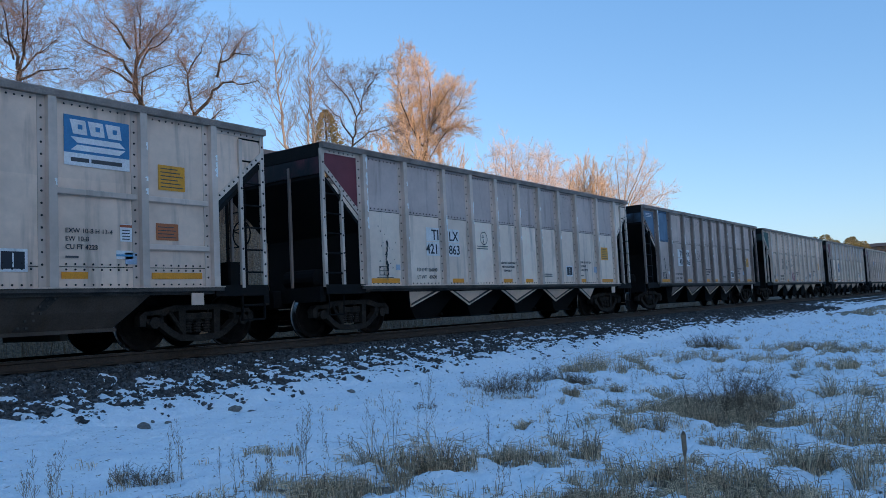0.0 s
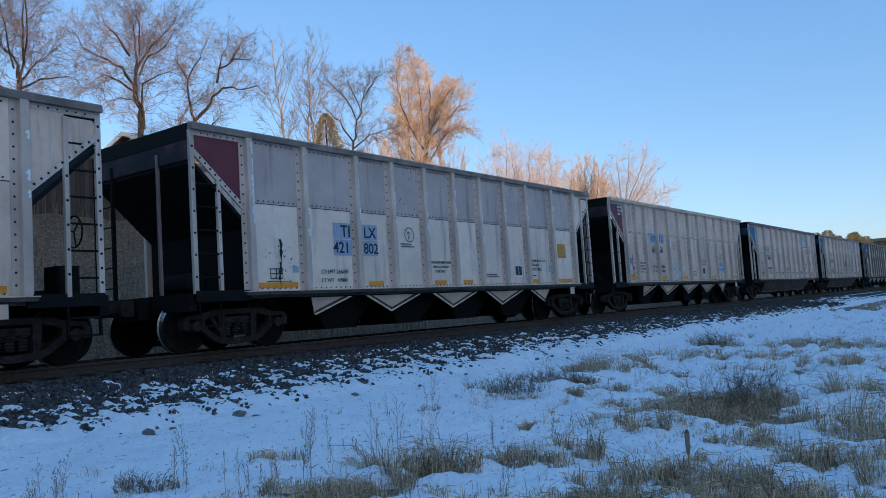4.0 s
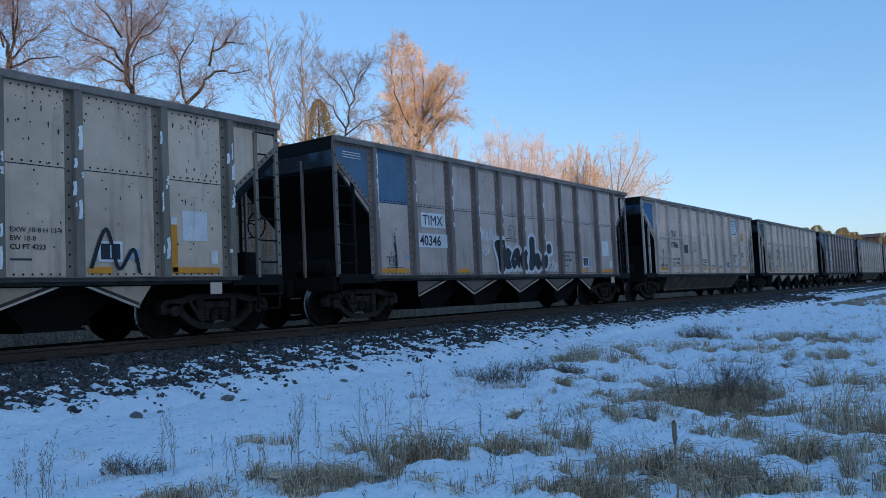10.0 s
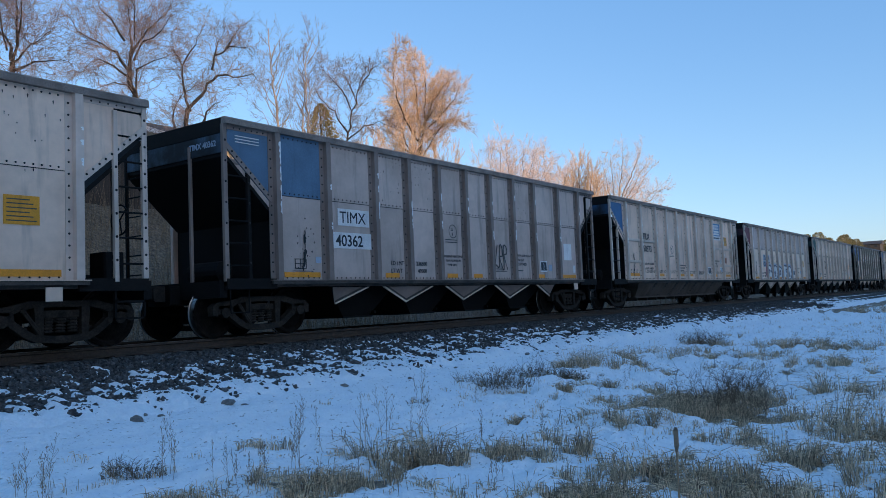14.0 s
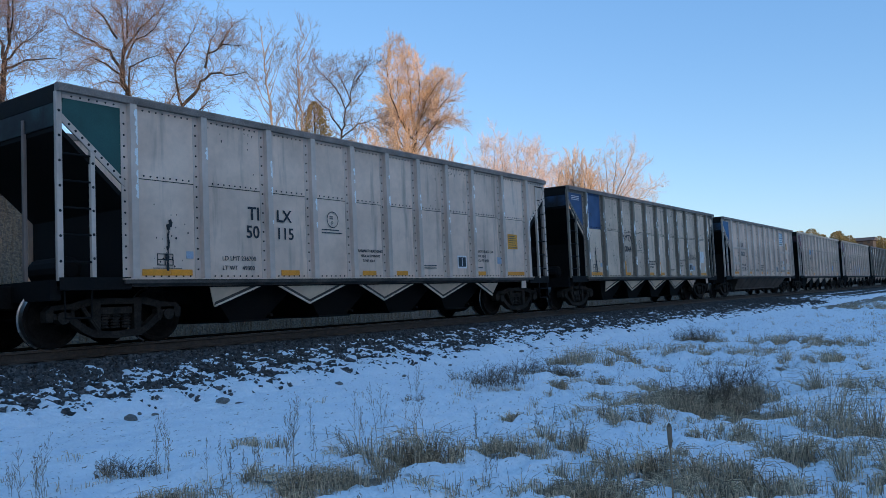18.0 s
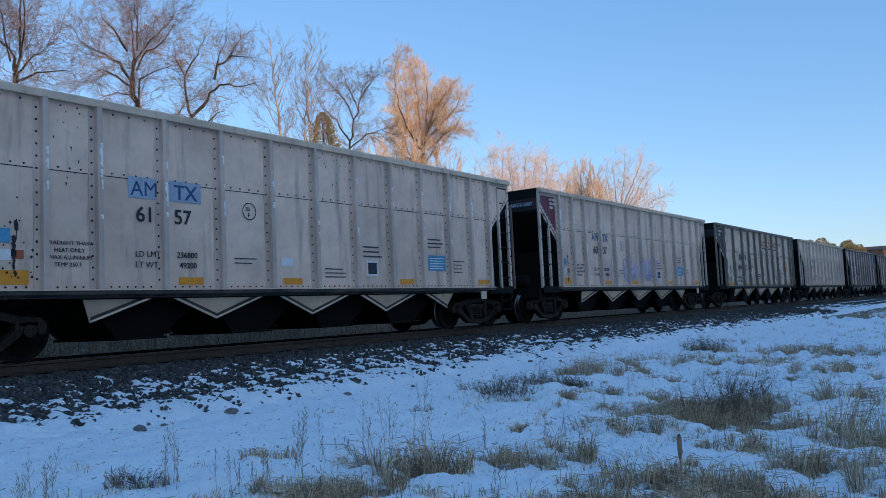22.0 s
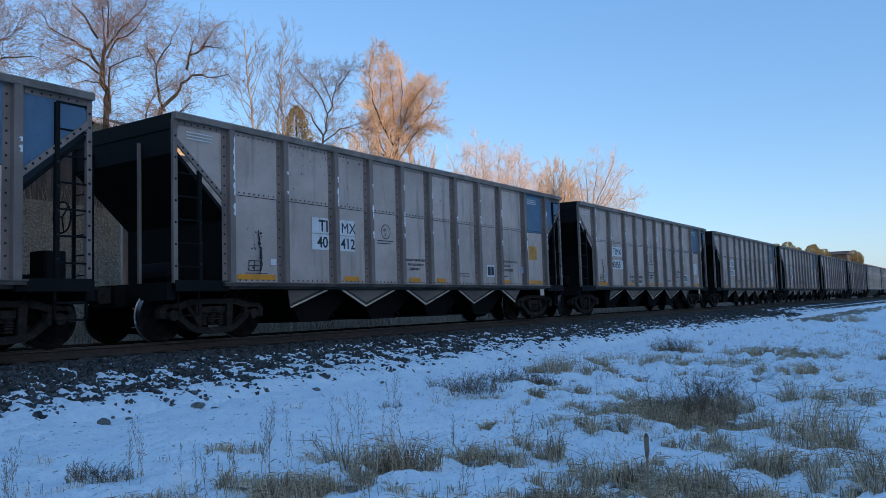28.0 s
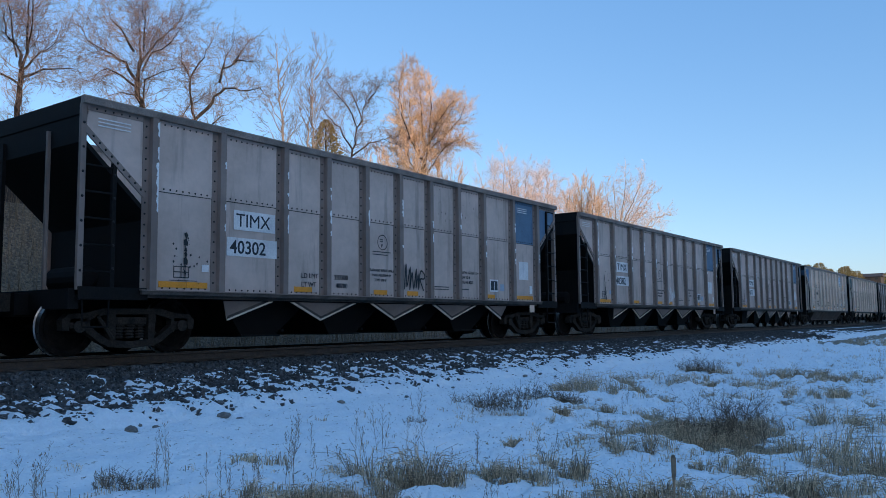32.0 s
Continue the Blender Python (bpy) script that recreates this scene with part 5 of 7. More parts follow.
def build_cars():
    def a(i, body, label, front="", panel="", back="", back_panel="", kind="a"):
        c = Car(kind, body, label, front, panel, back, back_panel)
        standard_marks(c, i + 50, kind == "b" or i in (0, 1, 2, 3, 10, 13, 14, 19, 22))
        CARS[i] = c
        return c

    c = a(-1, "light", "silver coal hopper car with deep dark trough and blue sign", "sky_blue", kind="b"); name_b(c, "50533", ("236400", "49600"))
    c = a(0, "two", "silver coal hopper car with dark red corner and grey upper band", "red"); name_a(c, "TILX", "421863", ("236200", "49800"), "white"); rear_placards(c)
    c = a(1, "dark", "brownish grey coal hopper car with grey-blue corner and panel", "grey_blue", "grey_blue"); name_a(c, "TIMX", "40406", ("235700", "49300"), "white"); rear_placards(c); lines_on_corner(c)
    c = a(2, "light", "silver coal hopper car with dark green corner and pink graffiti", "green"); name_a(c, "TILX", "50100", ("236800", "49200")); rear_placards(c)
    c.spray([loops(5.95, 1.42, 0.85, 0.28, 4, 1), loops(6.0, 1.10, 0.95, 0.28, 5, 2)], 0.05, "spray_pink")
    c = a(3, "two", "silver coal hopper car with dark red corner and grey upper band", "red"); name_a(c, "TILX", "421802", ("236200", "49800"), "patch_blue"); rear_placards(c)
    c = a(4, "light", "silver coal hopper car with dark red corner and white scrawl", "red", kind="c"); name_c(c, "6158", ("237000", "49000")); rotary(c)
    c.spray([loops(6.15, 1.50, 0.75, 0.34, 4, 4), loops(6.2, 1.12, 0.85, 0.32, 5, 5)], 0.04, "spray_white")
    c = a(5, "light", "silver coal hopper car with deep dark trough and blue corner", "sky_blue", kind="b"); name_b(c, "47866", ("235900", "50100"))
    c = a(6, "light", "silver coal hopper car with blue corner and black graffiti", "blue", kind="b"); name_b(c, "50574", ("236700", "49300"))
    c.spray([loops(8.3, 1.75, 1.1, 0.6, 5, 7), loops(9.0, 1.55, 1.2, 0.5, 3, 8), loops(10.5, 1.75, 1.0, 0.65, 2, 9)], 0.035, "spray_black")
    c = a(7, "warm", "beige weathered coal hopper car with blue corner and blue panel", "blue", "blue")
    c.end_text("KLLX 11112", -0.55, 3.42, 0.15, "patch_blue"); c.text("KLLX", 4.95, 2.40, 0.33); c.text("11112", 4.95, 2.02, 0.31); weathered(c); lines_on_corner(c)
    c.spray([loops(2.15, 1.12, 0.95, 0.55, 5, 11), loops(2.3, 1.05, 0.7, 0.3, 4, 12)], 0.022, "spray_black")
    c.spray([curve([(11.9, 1.15), (12.15, 1.75), (12.35, 1.15), (12.6, 1.45), (12.7, 1.1)])], 0.06, "spray_black")
    c = a(8, "dark", "brownish grey coal hopper car with large black-and-white graffiti", "grey_blue", "grey_blue"); name_timx(c, "40346"); rear_sign(c); lines_on_corner(c)
    big_graffiti(c)
    c = a(9, "light", "silver coal hopper car with deep dark trough and blue corner", "sky_blue", kind="b"); name_b(c, "47786", ("235800", "50200"))
    c.plate(5.02, 1.86, 0.55, 0.36, "spray_black", "stencil_panel", label="black repaint patch")
    c = a(10, "light", "silver coal hopper car with dark green corner and black scrawl", "green"); name_a(c, "TILX", "50016", ("236800", "49200")); rear_placards(c)
    c.spray([loops(2.10, 1.75, 1.0, 0.5, 5, 13), loops(2.2, 1.25, 0.8, 0.45, 5, 14)], 0.03, "spray_black")
    c = a(11, "dark", "brownish grey coal hopper car with grey-blue corner and panel", "grey_blue", "grey_blue"); name_timx(c, "40362", ("236500", "49500")); c.end_text("TIMX 40362", -0.55, 3.42, 0.15, "patch_blue"); rear_sign(c); lines_on_corner(c)
    c.spray([loops(9.5, 1.35, 0.7, 0.6, 3, 15)], 0.035, "spray_black")
    c = a(12, "light", "silver coal hopper car with deep dark trough and blue corner", "sky_blue", kind="b"); name_b(c, "50573", ("236400", "49600"))
    c = a(13, "two", "silver coal hopper car with large white bubble-letter graffiti", "red"); name_a(c, "TILX", "421843", ("236200", "49800"), "patch_blue"); rear_placards(c)
    rodeo(c)
    c = a(14, "light", "silver coal hopper car with dark green corner and dents", "green"); name_a(c, "TILX", "50115", ("236700", "49300")); rear_placards(c)
    c = a(15, "warm", "beige weathered coal hopper car with blue corner and blue panel", "blue", "blue"); weathered(c); lines_on_corner(c)
    c.text("AMTX", 4.93, 2.32, 0.31); c.text("10044", 4.93, 1.92, 0.30)
    tag_writing(c)
    c = a(16, "light", "silver coal hopper car with deep dark trough and blue corner", "sky_blue", kind="b"); name_b(c, "50622", ("235800", "50200"))
    c = a(17, "light", "silver coal hopper car with dark red corner", "red", kind="c"); name_c(c, "6157", ("236800", "49200")); rotary(c)
    c = a(18, "light", "silver coal hopper car with dark red corner and white graffiti", "red", kind="c"); name_c(c, "6007", ("237100", "48900"), False); c.end_text("AMTX 6007", -0.55, 3.42, 0.15, "patch_blue"); rotary(c)
    c.spray([curve([(6.1, 1.9), (5.95, 2.05), (5.7, 1.9), (5.6, 1.5), (5.75, 1.15), (6.05, 1.2), (6.3, 1.45)]), loops(6.6, 1.2, 1.1, 0.75, 3, 18), loops(7.9, 1.25, 1.3, 0.7, 3, 19), loops(9.1, 1.35, 0.9, 0.65, 2, 20)], 0.045, "spray_lilac")
    c = a(19, "warm", "beige weathered coal hopper car with brown corner and orange lettering", "brown", back="brown"); weathered(c, False)
    for k, w in enumerate((0.62, 0.62, 0.60, 0.44)):
        x = RIBS["a"][5 + k] + 0.12
        strokes = [[(x + 0.22, 3.12), (x + 0.36, 3.12), (x + 0.52, 3.40), (x + 0.38, 3.40)],
                   [(x + 0.40, 3.12), (x + 0.22 + w, 3.12), (x + 0.30 + w, 3.16), (x + 0.33 + w, 3.21), (x + 0.45, 3.21)],
                   [(x + 0.56, 3.31), (x + 0.30 + w, 3.31), (x + 0.38 + w, 3.36), (x + 0.36 + w, 3.40), (x + 0.61, 3.40)]]
        if k == 1:
            strokes[1:] = [[(x + 0.54, 3.40), (x + 0.66, 3.40), (x + 0.70, 3.12), (x + 0.58, 3.12)], [(x + 0.74, 3.12), (x + 0.86, 3.12), (x + 1.02, 3.40), (x + 0.90, 3.40)]]
        if k == 3:
            strokes[1] = [(x + 0.47, 3.22), (x + 0.22 + w, 3.22), (x + 0.27 + w, 3.29), (x + 0.51, 3.29)]
        for q in strokes:
            part("logo_panel", Shape().prism(q, FACE - 0.006, FACE).mesh("logo_panel"), PAINT["logo_orange"], c.root, "slanted orange logo shape")
        if k < 3:
            band = [(x - 0.02, 2.96), (x + 0.98 - 0.05 * k, 2.96), (x + 0.98 - 0.05 * k, 3.06 - 0.02 * k), (x + 0.06, 3.06)]
            part("logo_panel", Shape().prism(band, FACE - 0.006, FACE).mesh("logo_panel"), PAINT["logo_dark"], c.root)
    for k in (-0.55, -0.30, 0.20, 0.45):
        c.plate(RIBS["a"][2] + k, 2.28, 0.17, 0.28, "letter", "stencil_panel")
    c.text("699", RIBS["a"][2] - 0.80, 1.80, 0.38); c.text("613", RIBS["a"][2] + 0.18, 1.80, 0.38)
    split_weights(c, 3.65, 4.1, 1.38, "237000", "49000")
    c.text("ROTARY", c.nose + 0.42, 3.50, 0.13, "white", dy=0.01); c.text("END", c.nose + 0.42, 3.34, 0.13, "white", dy=0.01)
    rear_placards(c)
    c = a(20, "light", "silver coal hopper car with a dark red rear corner", back="red", kind="c"); name_c(c, "6165", ("237000", "49000"), False)
    for i, num, w in ((21, "40338", None), (22, "40412", ("237500", "48500")), (23, "40355", ("236700", "49300")), (24, "40375", ("236700", "49300")), (25, "40302", ("237300", "48700")), (26, "40382", None), (27, "40371", None)):
        c = a(i, "dark", "brownish grey coal hopper car with a grey-blue panel at its rear", back="grey_blue", back_panel="grey_blue")
        (name_a(c, "TIMX", num, None, "white") if i == 22 else name_timx(c, num, w))
        rear_placards(c) if i == 22 else rear_sign(c)
        lines_on_corner(c)
        lines_on_corner(c, True)
        if i in (21, 25, 26):
            c.spray([loops(8.4, 1.2, 0.8, 0.5, 3, i)], 0.035, "spray_black" if i < 26 else "spray_white")
    for i in range(28, 34):
        k = ("b", "a", "a", "c", "a", "a")[i - 28]
        c = a(i, ("light", "light", "dark", "light", "dark", "light")[i - 28], L_GREY, ("sky_blue", "green", "", "red", "", "")[i - 28], kind=k)
        if k == "a":
            name_a(c, "TILX", "50%d" % (210 + 7 * i), ("236700", "49300")); rear_placards(c)
        elif k == "b":
            name_b(c, "50601", ("236700", "49300"))
        else:
            name_c(c, "6102", ("237000", "49000"))


def rotary(c):
    c.text("ROTARY", c.nose + 0.62, 3.58, 0.10, "white", 0.003, 0.012)
    c.text("COUPLER", c.nose + 0.62, 3.46, 0.10, "white", 0.003, 0.012)
    c.text("END", c.nose + 0.62, 3.34, 0.10, "white", 0.003, 0.012)


def rear_sign(c):
    """White notice on the last bay."""
    x = RIBS["a"][9] + 0.38
    c.plate(x, 1.62, 0.50, 0.50, "white", "notice", label="white printed notice")
    for k in range(6):
        c.plate(x + 0.05, 1.68 + 0.068 * k, 0.40, 0.02, "bar", "notice", 0.003)
    c.plate(RIBS["a"][9] + 0.95, 1.24, 0.14, 0.22, "white", "sticker")
    c.plate(RIBS["a"][8] + 0.85, 1.28, 0.20, 0.18, "patch_blue", "sticker")


def weathered(c, sign=True):
    """Coal specks and short runs over the sheets, thickest below the rim; worn rib edges."""
    r = RIBS["a"]
    rng = random.Random(31)
    s, worn = Shape(), Shape()
    for i, (x0, x1) in enumerate(zip(r[:-1], r[1:])):
        for k in range(rng.randint(35, 70)):
            x = x0 + 0.16 + rng.random() * (x1 - x0 - 0.32)
            z = TOP - 0.12 - 2.3 * rng.random() ** (2.2 if i > 3 else 1.2)
            w, h = rng.uniform(0.006, 0.018), rng.uniform(0.01, 0.03) * (2.5 if rng.random() < 0.2 else 1)
            y = FACE - 0.0004 * (k % 9)
            s.add([(x - w, y, z), (x - w * 0.3, y, z - h), (x + w * 0.5, y, z - h), (x + w, y, z - h * 0.2), (x + w * 0.4, y, z + h * 0.5)], [(0, 1, 2, 3, 4)])
    for x in r:
        for k in range(7):
            z, h, w = rng.uniform(1.1, 3.5), rng.uniform(0.05, 0.34), rng.uniform(0.012, 0.04)
            q = x + rng.choice((-1, 1)) * rng.uniform(0.03, 0.05)
            y = STAKE_OUT - 0.004 - 0.0005 * k
            worn.add([(q - w, y, z), (q + w * 0.6, y, z + 0.01), (q + w, y, z + h * 0.4), (q + w * 0.7, y, z + h), (q - w * 0.8, y, z + h * 0.9), (q - w * 0.5, y, z + h * 0.5)], [(0, 1, 2, 3, 4, 5)])
    part("coal_dust", s.mesh("coal_dust"), PAINT["spray_black"], c.root, "coal specks and short runs", "stuff")
    part("scuffing", worn.mesh("scuffing"), WORN, c.root, "bare worn patches on the ribs", "stuff")
    if sign:
        rear_sign(c)
        c.plate(r[9] + 0.16, 1.10, 0.12, 0.78, "yellow", "reflector")
        c.plate(r[9] + 0.16, 1.88, 0.12, 0.12, "white", "reflector")
        for i in (2, 5):
            c.plate(r[i] + 0.3, 1.16, 0.10, 0.42, "yellow", "reflector")


def tag_writing(c):
    """A sprayed word with a star before it and an arrow after it."""
    x, z = 11.82, 1.72
    w = [[(0.16, 0.02), (0.20, 0.22)], curve([(0.08, 0.20), (0.30, 0.24), (0.36, 0.12), (0.26, 0.02), (0.12, 0.03)]), [(0.40, 0.18), (0.45, 0.21), (0.44, 0.03)], [(0.39, 0.03), (0.49, 0.03)],
         [(0.54, 0.03), (0.55, 0.19), (0.64, 0.04), (0.66, 0.20)], [(0.69, 0.02), (0.76, 0.19), (0.82, 0.02)], [(0.71, 0.09), (0.82, 0.09)],
         [(0.85, 0.02), (0.86, 0.19)], curve([(0.83, 0.18), (0.96, 0.20), (0.98, 0.12), (0.86, 0.09)]), [(0.87, 0.09), (1.00, 0.00)], [(0.98, 0.06), (1.14, 0.07)], [(1.07, 0.14), (1.15, 0.07), (1.06, 0.00)],
         [(0.00, 0.02), (0.07, 0.07)], [(0.07, 0.02), (0.00, 0.07)], [(0.035, 0.0), (0.035, 0.09)], curve([(0.10, 0.20), (0.04, 0.25), (0.12, 0.27), (0.24, 0.24)])]
    c.spray([[(x + a * 0.95, z + b * 1.15) for a, b in st] for st in w], 0.022, "spray_black")


def blob(*pts):
    """A closed rounded outline through points."""
    q = list(pts) + [pts[0]]
    return curve([pts[-1]] + q + [pts[1]], 5)[5:-5]


def paint_shapes(c, fills, holes, inside, line, halo, outline, spread, x0, x1, z0, z1, cell=0.0125):
    """Sprayed bubble letters: filled outlines with a dark line round them and a pale halo, over sheets and ribs alike."""
    xs, zs = np.arange(x0, x1, cell), np.arange(z0, z1, cell)
    X, Z = np.meshgrid(xs + cell / 2, zs + cell / 2)
    X, Z = X.ravel(), Z.ravel()

    def within(poly):
        hit = np.zeros(len(X), bool)
        for (ax, az), (bx, bz) in zip(poly, poly[1:] + poly[:1]):
            if az != bz:
                hit ^= ((az > Z) != (bz > Z)) & (X < (bx - ax) * (Z - az) / (bz - az) + ax)
        return hit

    def distance(polys):
        best = np.full(len(X), 9.0)
        for poly in polys:
            for (ax, az), (bx, bz) in zip(poly, poly[1:] + poly[:1]):
                dx, dz = bx - ax, bz - az
                k = np.clip(((X - ax) * dx + (Z - az) * dz) / max(dx * dx + dz * dz, 1e-9), 0, 1)
                best = np.minimum(best, np.hypot(X - ax - k * dx, Z - az - k * dz))
        return best
    solid, gap = np.zeros(len(X), bool), np.zeros(len(X), bool)
    for q in fills:
        solid |= within(q)
    for q in holes:
        gap |= within(q)
    near, edge = distance(fills + holes), distance(fills)
    layer = np.where(near < outline, 2, np.where(solid & ~gap, 1, np.where(~solid & (edge < spread), 3, 0)))
    h = RIB_W["a"] * 0.47
    k = cell / 2
    for n, colour in ((1, inside), (2, line), (3, halo)):
        s = Shape()
        for px, pz in zip(X[layer == n], Z[layer == n]):
            y = STAKE_OUT - 0.003 if any(-h * 0.36 < px - r < h for r in RIBS["a"]) else -SIDE - 0.019
            s.add([(px - k, y, pz - k), (px + k, y, pz - k), (px + k, y, pz + k), (px - k, y, pz + k)], [(0, 1, 2, 3)])
        part("graffiti", mesh_of("graffiti", s.v, s.f, ()), PAINT[colour], c.root, colour.replace("spray_", "") + " sprayed letters", "stuff")


def big_graffiti(c):
    """Black bubble letters with a broad white edge over three bays, white tags beside them."""
    fills = [blob((6.78, 1.86), (7.15, 1.92), (7.30, 1.72), (7.18, 1.55), (7.10, 1.20), (6.98, 1.12), (6.92, 1.45)), blob((7.20, 1.45), (7.38, 1.72), (7.58, 1.62), (7.50, 1.45), (7.55, 1.22), (7.30, 1.20)),
             blob((7.58, 1.40), (7.78, 1.68), (8.02, 1.70), (8.02, 1.22), (7.88, 1.30), (7.70, 1.18)), blob((8.06, 1.46), (8.28, 1.70), (8.48, 1.62), (8.36, 1.44), (8.46, 1.22), (8.20, 1.16)),
             blob((8.56, 1.20), (8.62, 1.60), (8.64, 2.02), (8.88, 2.04), (8.90, 1.62), (9.12, 1.60), (9.22, 1.30), (9.05, 1.16), (8.90, 1.30), (8.74, 1.16)),
             blob((9.28, 1.24), (9.34, 1.52), (9.62, 1.58), (9.60, 1.28)), blob((9.66, 1.66), (9.66, 1.86), (9.86, 1.88), (9.88, 1.68))]
    fills = [[(x + 0.02, z) for x, z in q] for q in fills]
    holes = [blob((7.02, 1.80), (7.10, 1.82), (7.12, 1.74), (7.03, 1.72)), blob((7.74, 1.46), (7.86, 1.52), (7.84, 1.38))]
    paint_shapes(c, fills, holes, "spray_black", "spray_black", "spray_white", 0.02, 0.115, 6.5, 10.1, 1.035, 2.2)
    c.spray([loops(6.10, 1.92, 0.80, 0.26, 4, 40), loops(6.15, 1.55, 0.36, 0.26, 2, 42), loops(9.72, 1.12, 0.55, 0.26, 4, 41)], 0.035, "spray_white", 0.012)


def rodeo(c):
    rng = random.Random(4)
    for k in range(20):
        x = (4.66, 6.02, 7.20, 8.34, 9.46, 10.52)[k % 6] + rng.gauss(0, 0.09)
        s = Shape()
        z, r = rng.uniform(1.2, 1.75), rng.uniform(0.10, 0.26)
        pts = [(x + r * (1 + 0.3 * math.sin(4 * a + k)) * math.cos(a) * 0.8, max(1.06, z + r * (1 + 0.25 * math.cos(3 * a)) * math.sin(a))) for a in [6.2832 * i / 14 for i in range(14)]]
        s.add([(px, 0, pz) for px, pz in pts], [tuple(range(14))])
        o = part("graffiti", s.mesh("graffiti"), PAINT["spray_pink"], c.root, "pink spray mist")
        o.location = (0, FACE - 0.001 - 0.0003 * k, 0)
    R = [(4.99, 1.05), (4.84, 1.62), (5.0, 1.75), (5.35, 1.81), (5.64, 1.74), (5.72, 1.58), (5.62, 1.45), (5.97, 1.42), (5.80, 1.24), (5.70, 1.04), (5.45, 1.05), (5.36, 1.16), (5.28, 1.05)]
    D = [(7.39, 1.05), (7.29, 1.76), (7.65, 1.75), (8.0, 1.66), (8.18, 1.44), (8.08, 1.16), (7.75, 1.04)]
    E = [(8.48, 1.05), (8.52, 1.48), (8.47, 1.86), (9.37, 1.80), (9.30, 1.60), (9.02, 1.60), (9.05, 1.50), (9.34, 1.40), (9.22, 1.30), (9.12, 1.25), (9.16, 1.05)]
    rounds = [[(x + rx * math.cos(0.2618 * k), 1.42 + 0.385 * math.sin(0.2618 * k)) for k in range(24)] for x, rx in ((6.58, 0.49), (10.02, 0.45))]
    holes = [[(5.14, 1.55), (5.22, 1.38), (5.42, 1.50)], [(6.42, 1.22), (6.62, 1.22), (6.53, 1.48)], [(7.66, 1.30), (7.66, 1.54), (7.86, 1.48), (7.82, 1.32)], [(9.86, 1.22), (10.06, 1.22), (9.97, 1.48)]]
    paint_shapes(c, [R, D, E] + rounds, holes, "spray_white", "spray_ink", "spray_halo", 0.042, 0.13, 4.6, 10.7, 1.035, 2.0)
    for x, w in ((5.12, 0.47), (7.45, 0.42), (8.60, 0.42)):
        c.plate(x, 1.075, w, 0.10, "yellow", "reflector", 0.012)


def train_x(t):
    """Where the leading coupler of the first whole car stands."""
    return 10.543 - 13.12178 * t + 0.00132431 * t * t + 0.00007659 * t ** 3


# how far each car stands off the even spacing, fitted to the camera's view
VIEW_OFFSET = dict(zip(range(-1, 27), (0.038, 0.016, 0.005, -0.06, 0.03, 0.02, 0.015, -0.017, 0.0, 0.016, 0.065, 0.038, 0.045, -0.074, -0.13, -0.099, -0.068, -0.038, 0.0, 0.02, 0.047, 0.09, 0.12, 0.098, 0.03, 0.034, -0.132, -0.06)))


def motions():
    for i, c in CARS.items():
        walk(c.root, [(t, pose(train_x(t) + i * PITCH + VIEW_OFFSET.get(i, 0.0), 0, 0)) for t in range(0, 33, 2)])
        # wheels roll while the car is near the camera
        near = [k / 30 for k in range(0, 961) if -20 < train_x(k / 30) + i * PITCH < 48]
        if not near:
            continue
        times = near
        for w, ax in c.wheels:
            rows = []
            x0 = train_x(times[0])
            if times[0] > 0:
                rows.append((0, pose(ax, 0, 0.457)))
            for t in times:
                rows.append((t, pose(ax, 0, 0.457, 0, -math.degrees((x0 - train_x(t)) / 0.457), 0)))
            if times[-1] < 31.95:
                rows.append((32, rows[-1][1]))
            walk(w, rows)

# ---------------------------------------------------------------- trees
def tubes_mesh(name, segs, sides, mat):
    """All segments (p, q, r0, r1) as tapered tubes in one mesh."""
    P = np.array([s[0] for s in segs], float)
    Q = np.array([s[1] for s in segs], float)
    R0 = np.array([s[2] for s in segs], float)
    R1 = np.array([s[3] for s in segs], float)
    D = Q - P
    D /= np.maximum(np.linalg.norm(D, axis=1, keepdims=True), 1e-6)
    A = np.where(np.abs(D[:, 2:3]) < 0.9, np.array([[0, 0, 1.0]]), np.array([[1.0, 0, 0]]))
    U = np.cross(D, A)
    U /= np.linalg.norm(U, axis=1, keepdims=True)
    W = np.cross(D, U)
    rings = []
    for C, R in ((P, R0), (Q, R1)):
        for k in range(sides):
            a = 6.28318 * k / sides
            rings.append(C + (U * math.cos(a) + W * math.sin(a)) * R[:, None])
    V = np.stack(rings, 1).reshape(-1, 3)
    n = len(segs)
    base = (np.arange(n) * 2 * sides)[:, None]
    F = np.concatenate([base + np.array([[k, (k + 1) % sides, sides + (k + 1) % sides, sides + k]]) for k in range(sides)], 0)
    return mesh_of(name, V.tolist(), F.tolist(), (mat,), True)


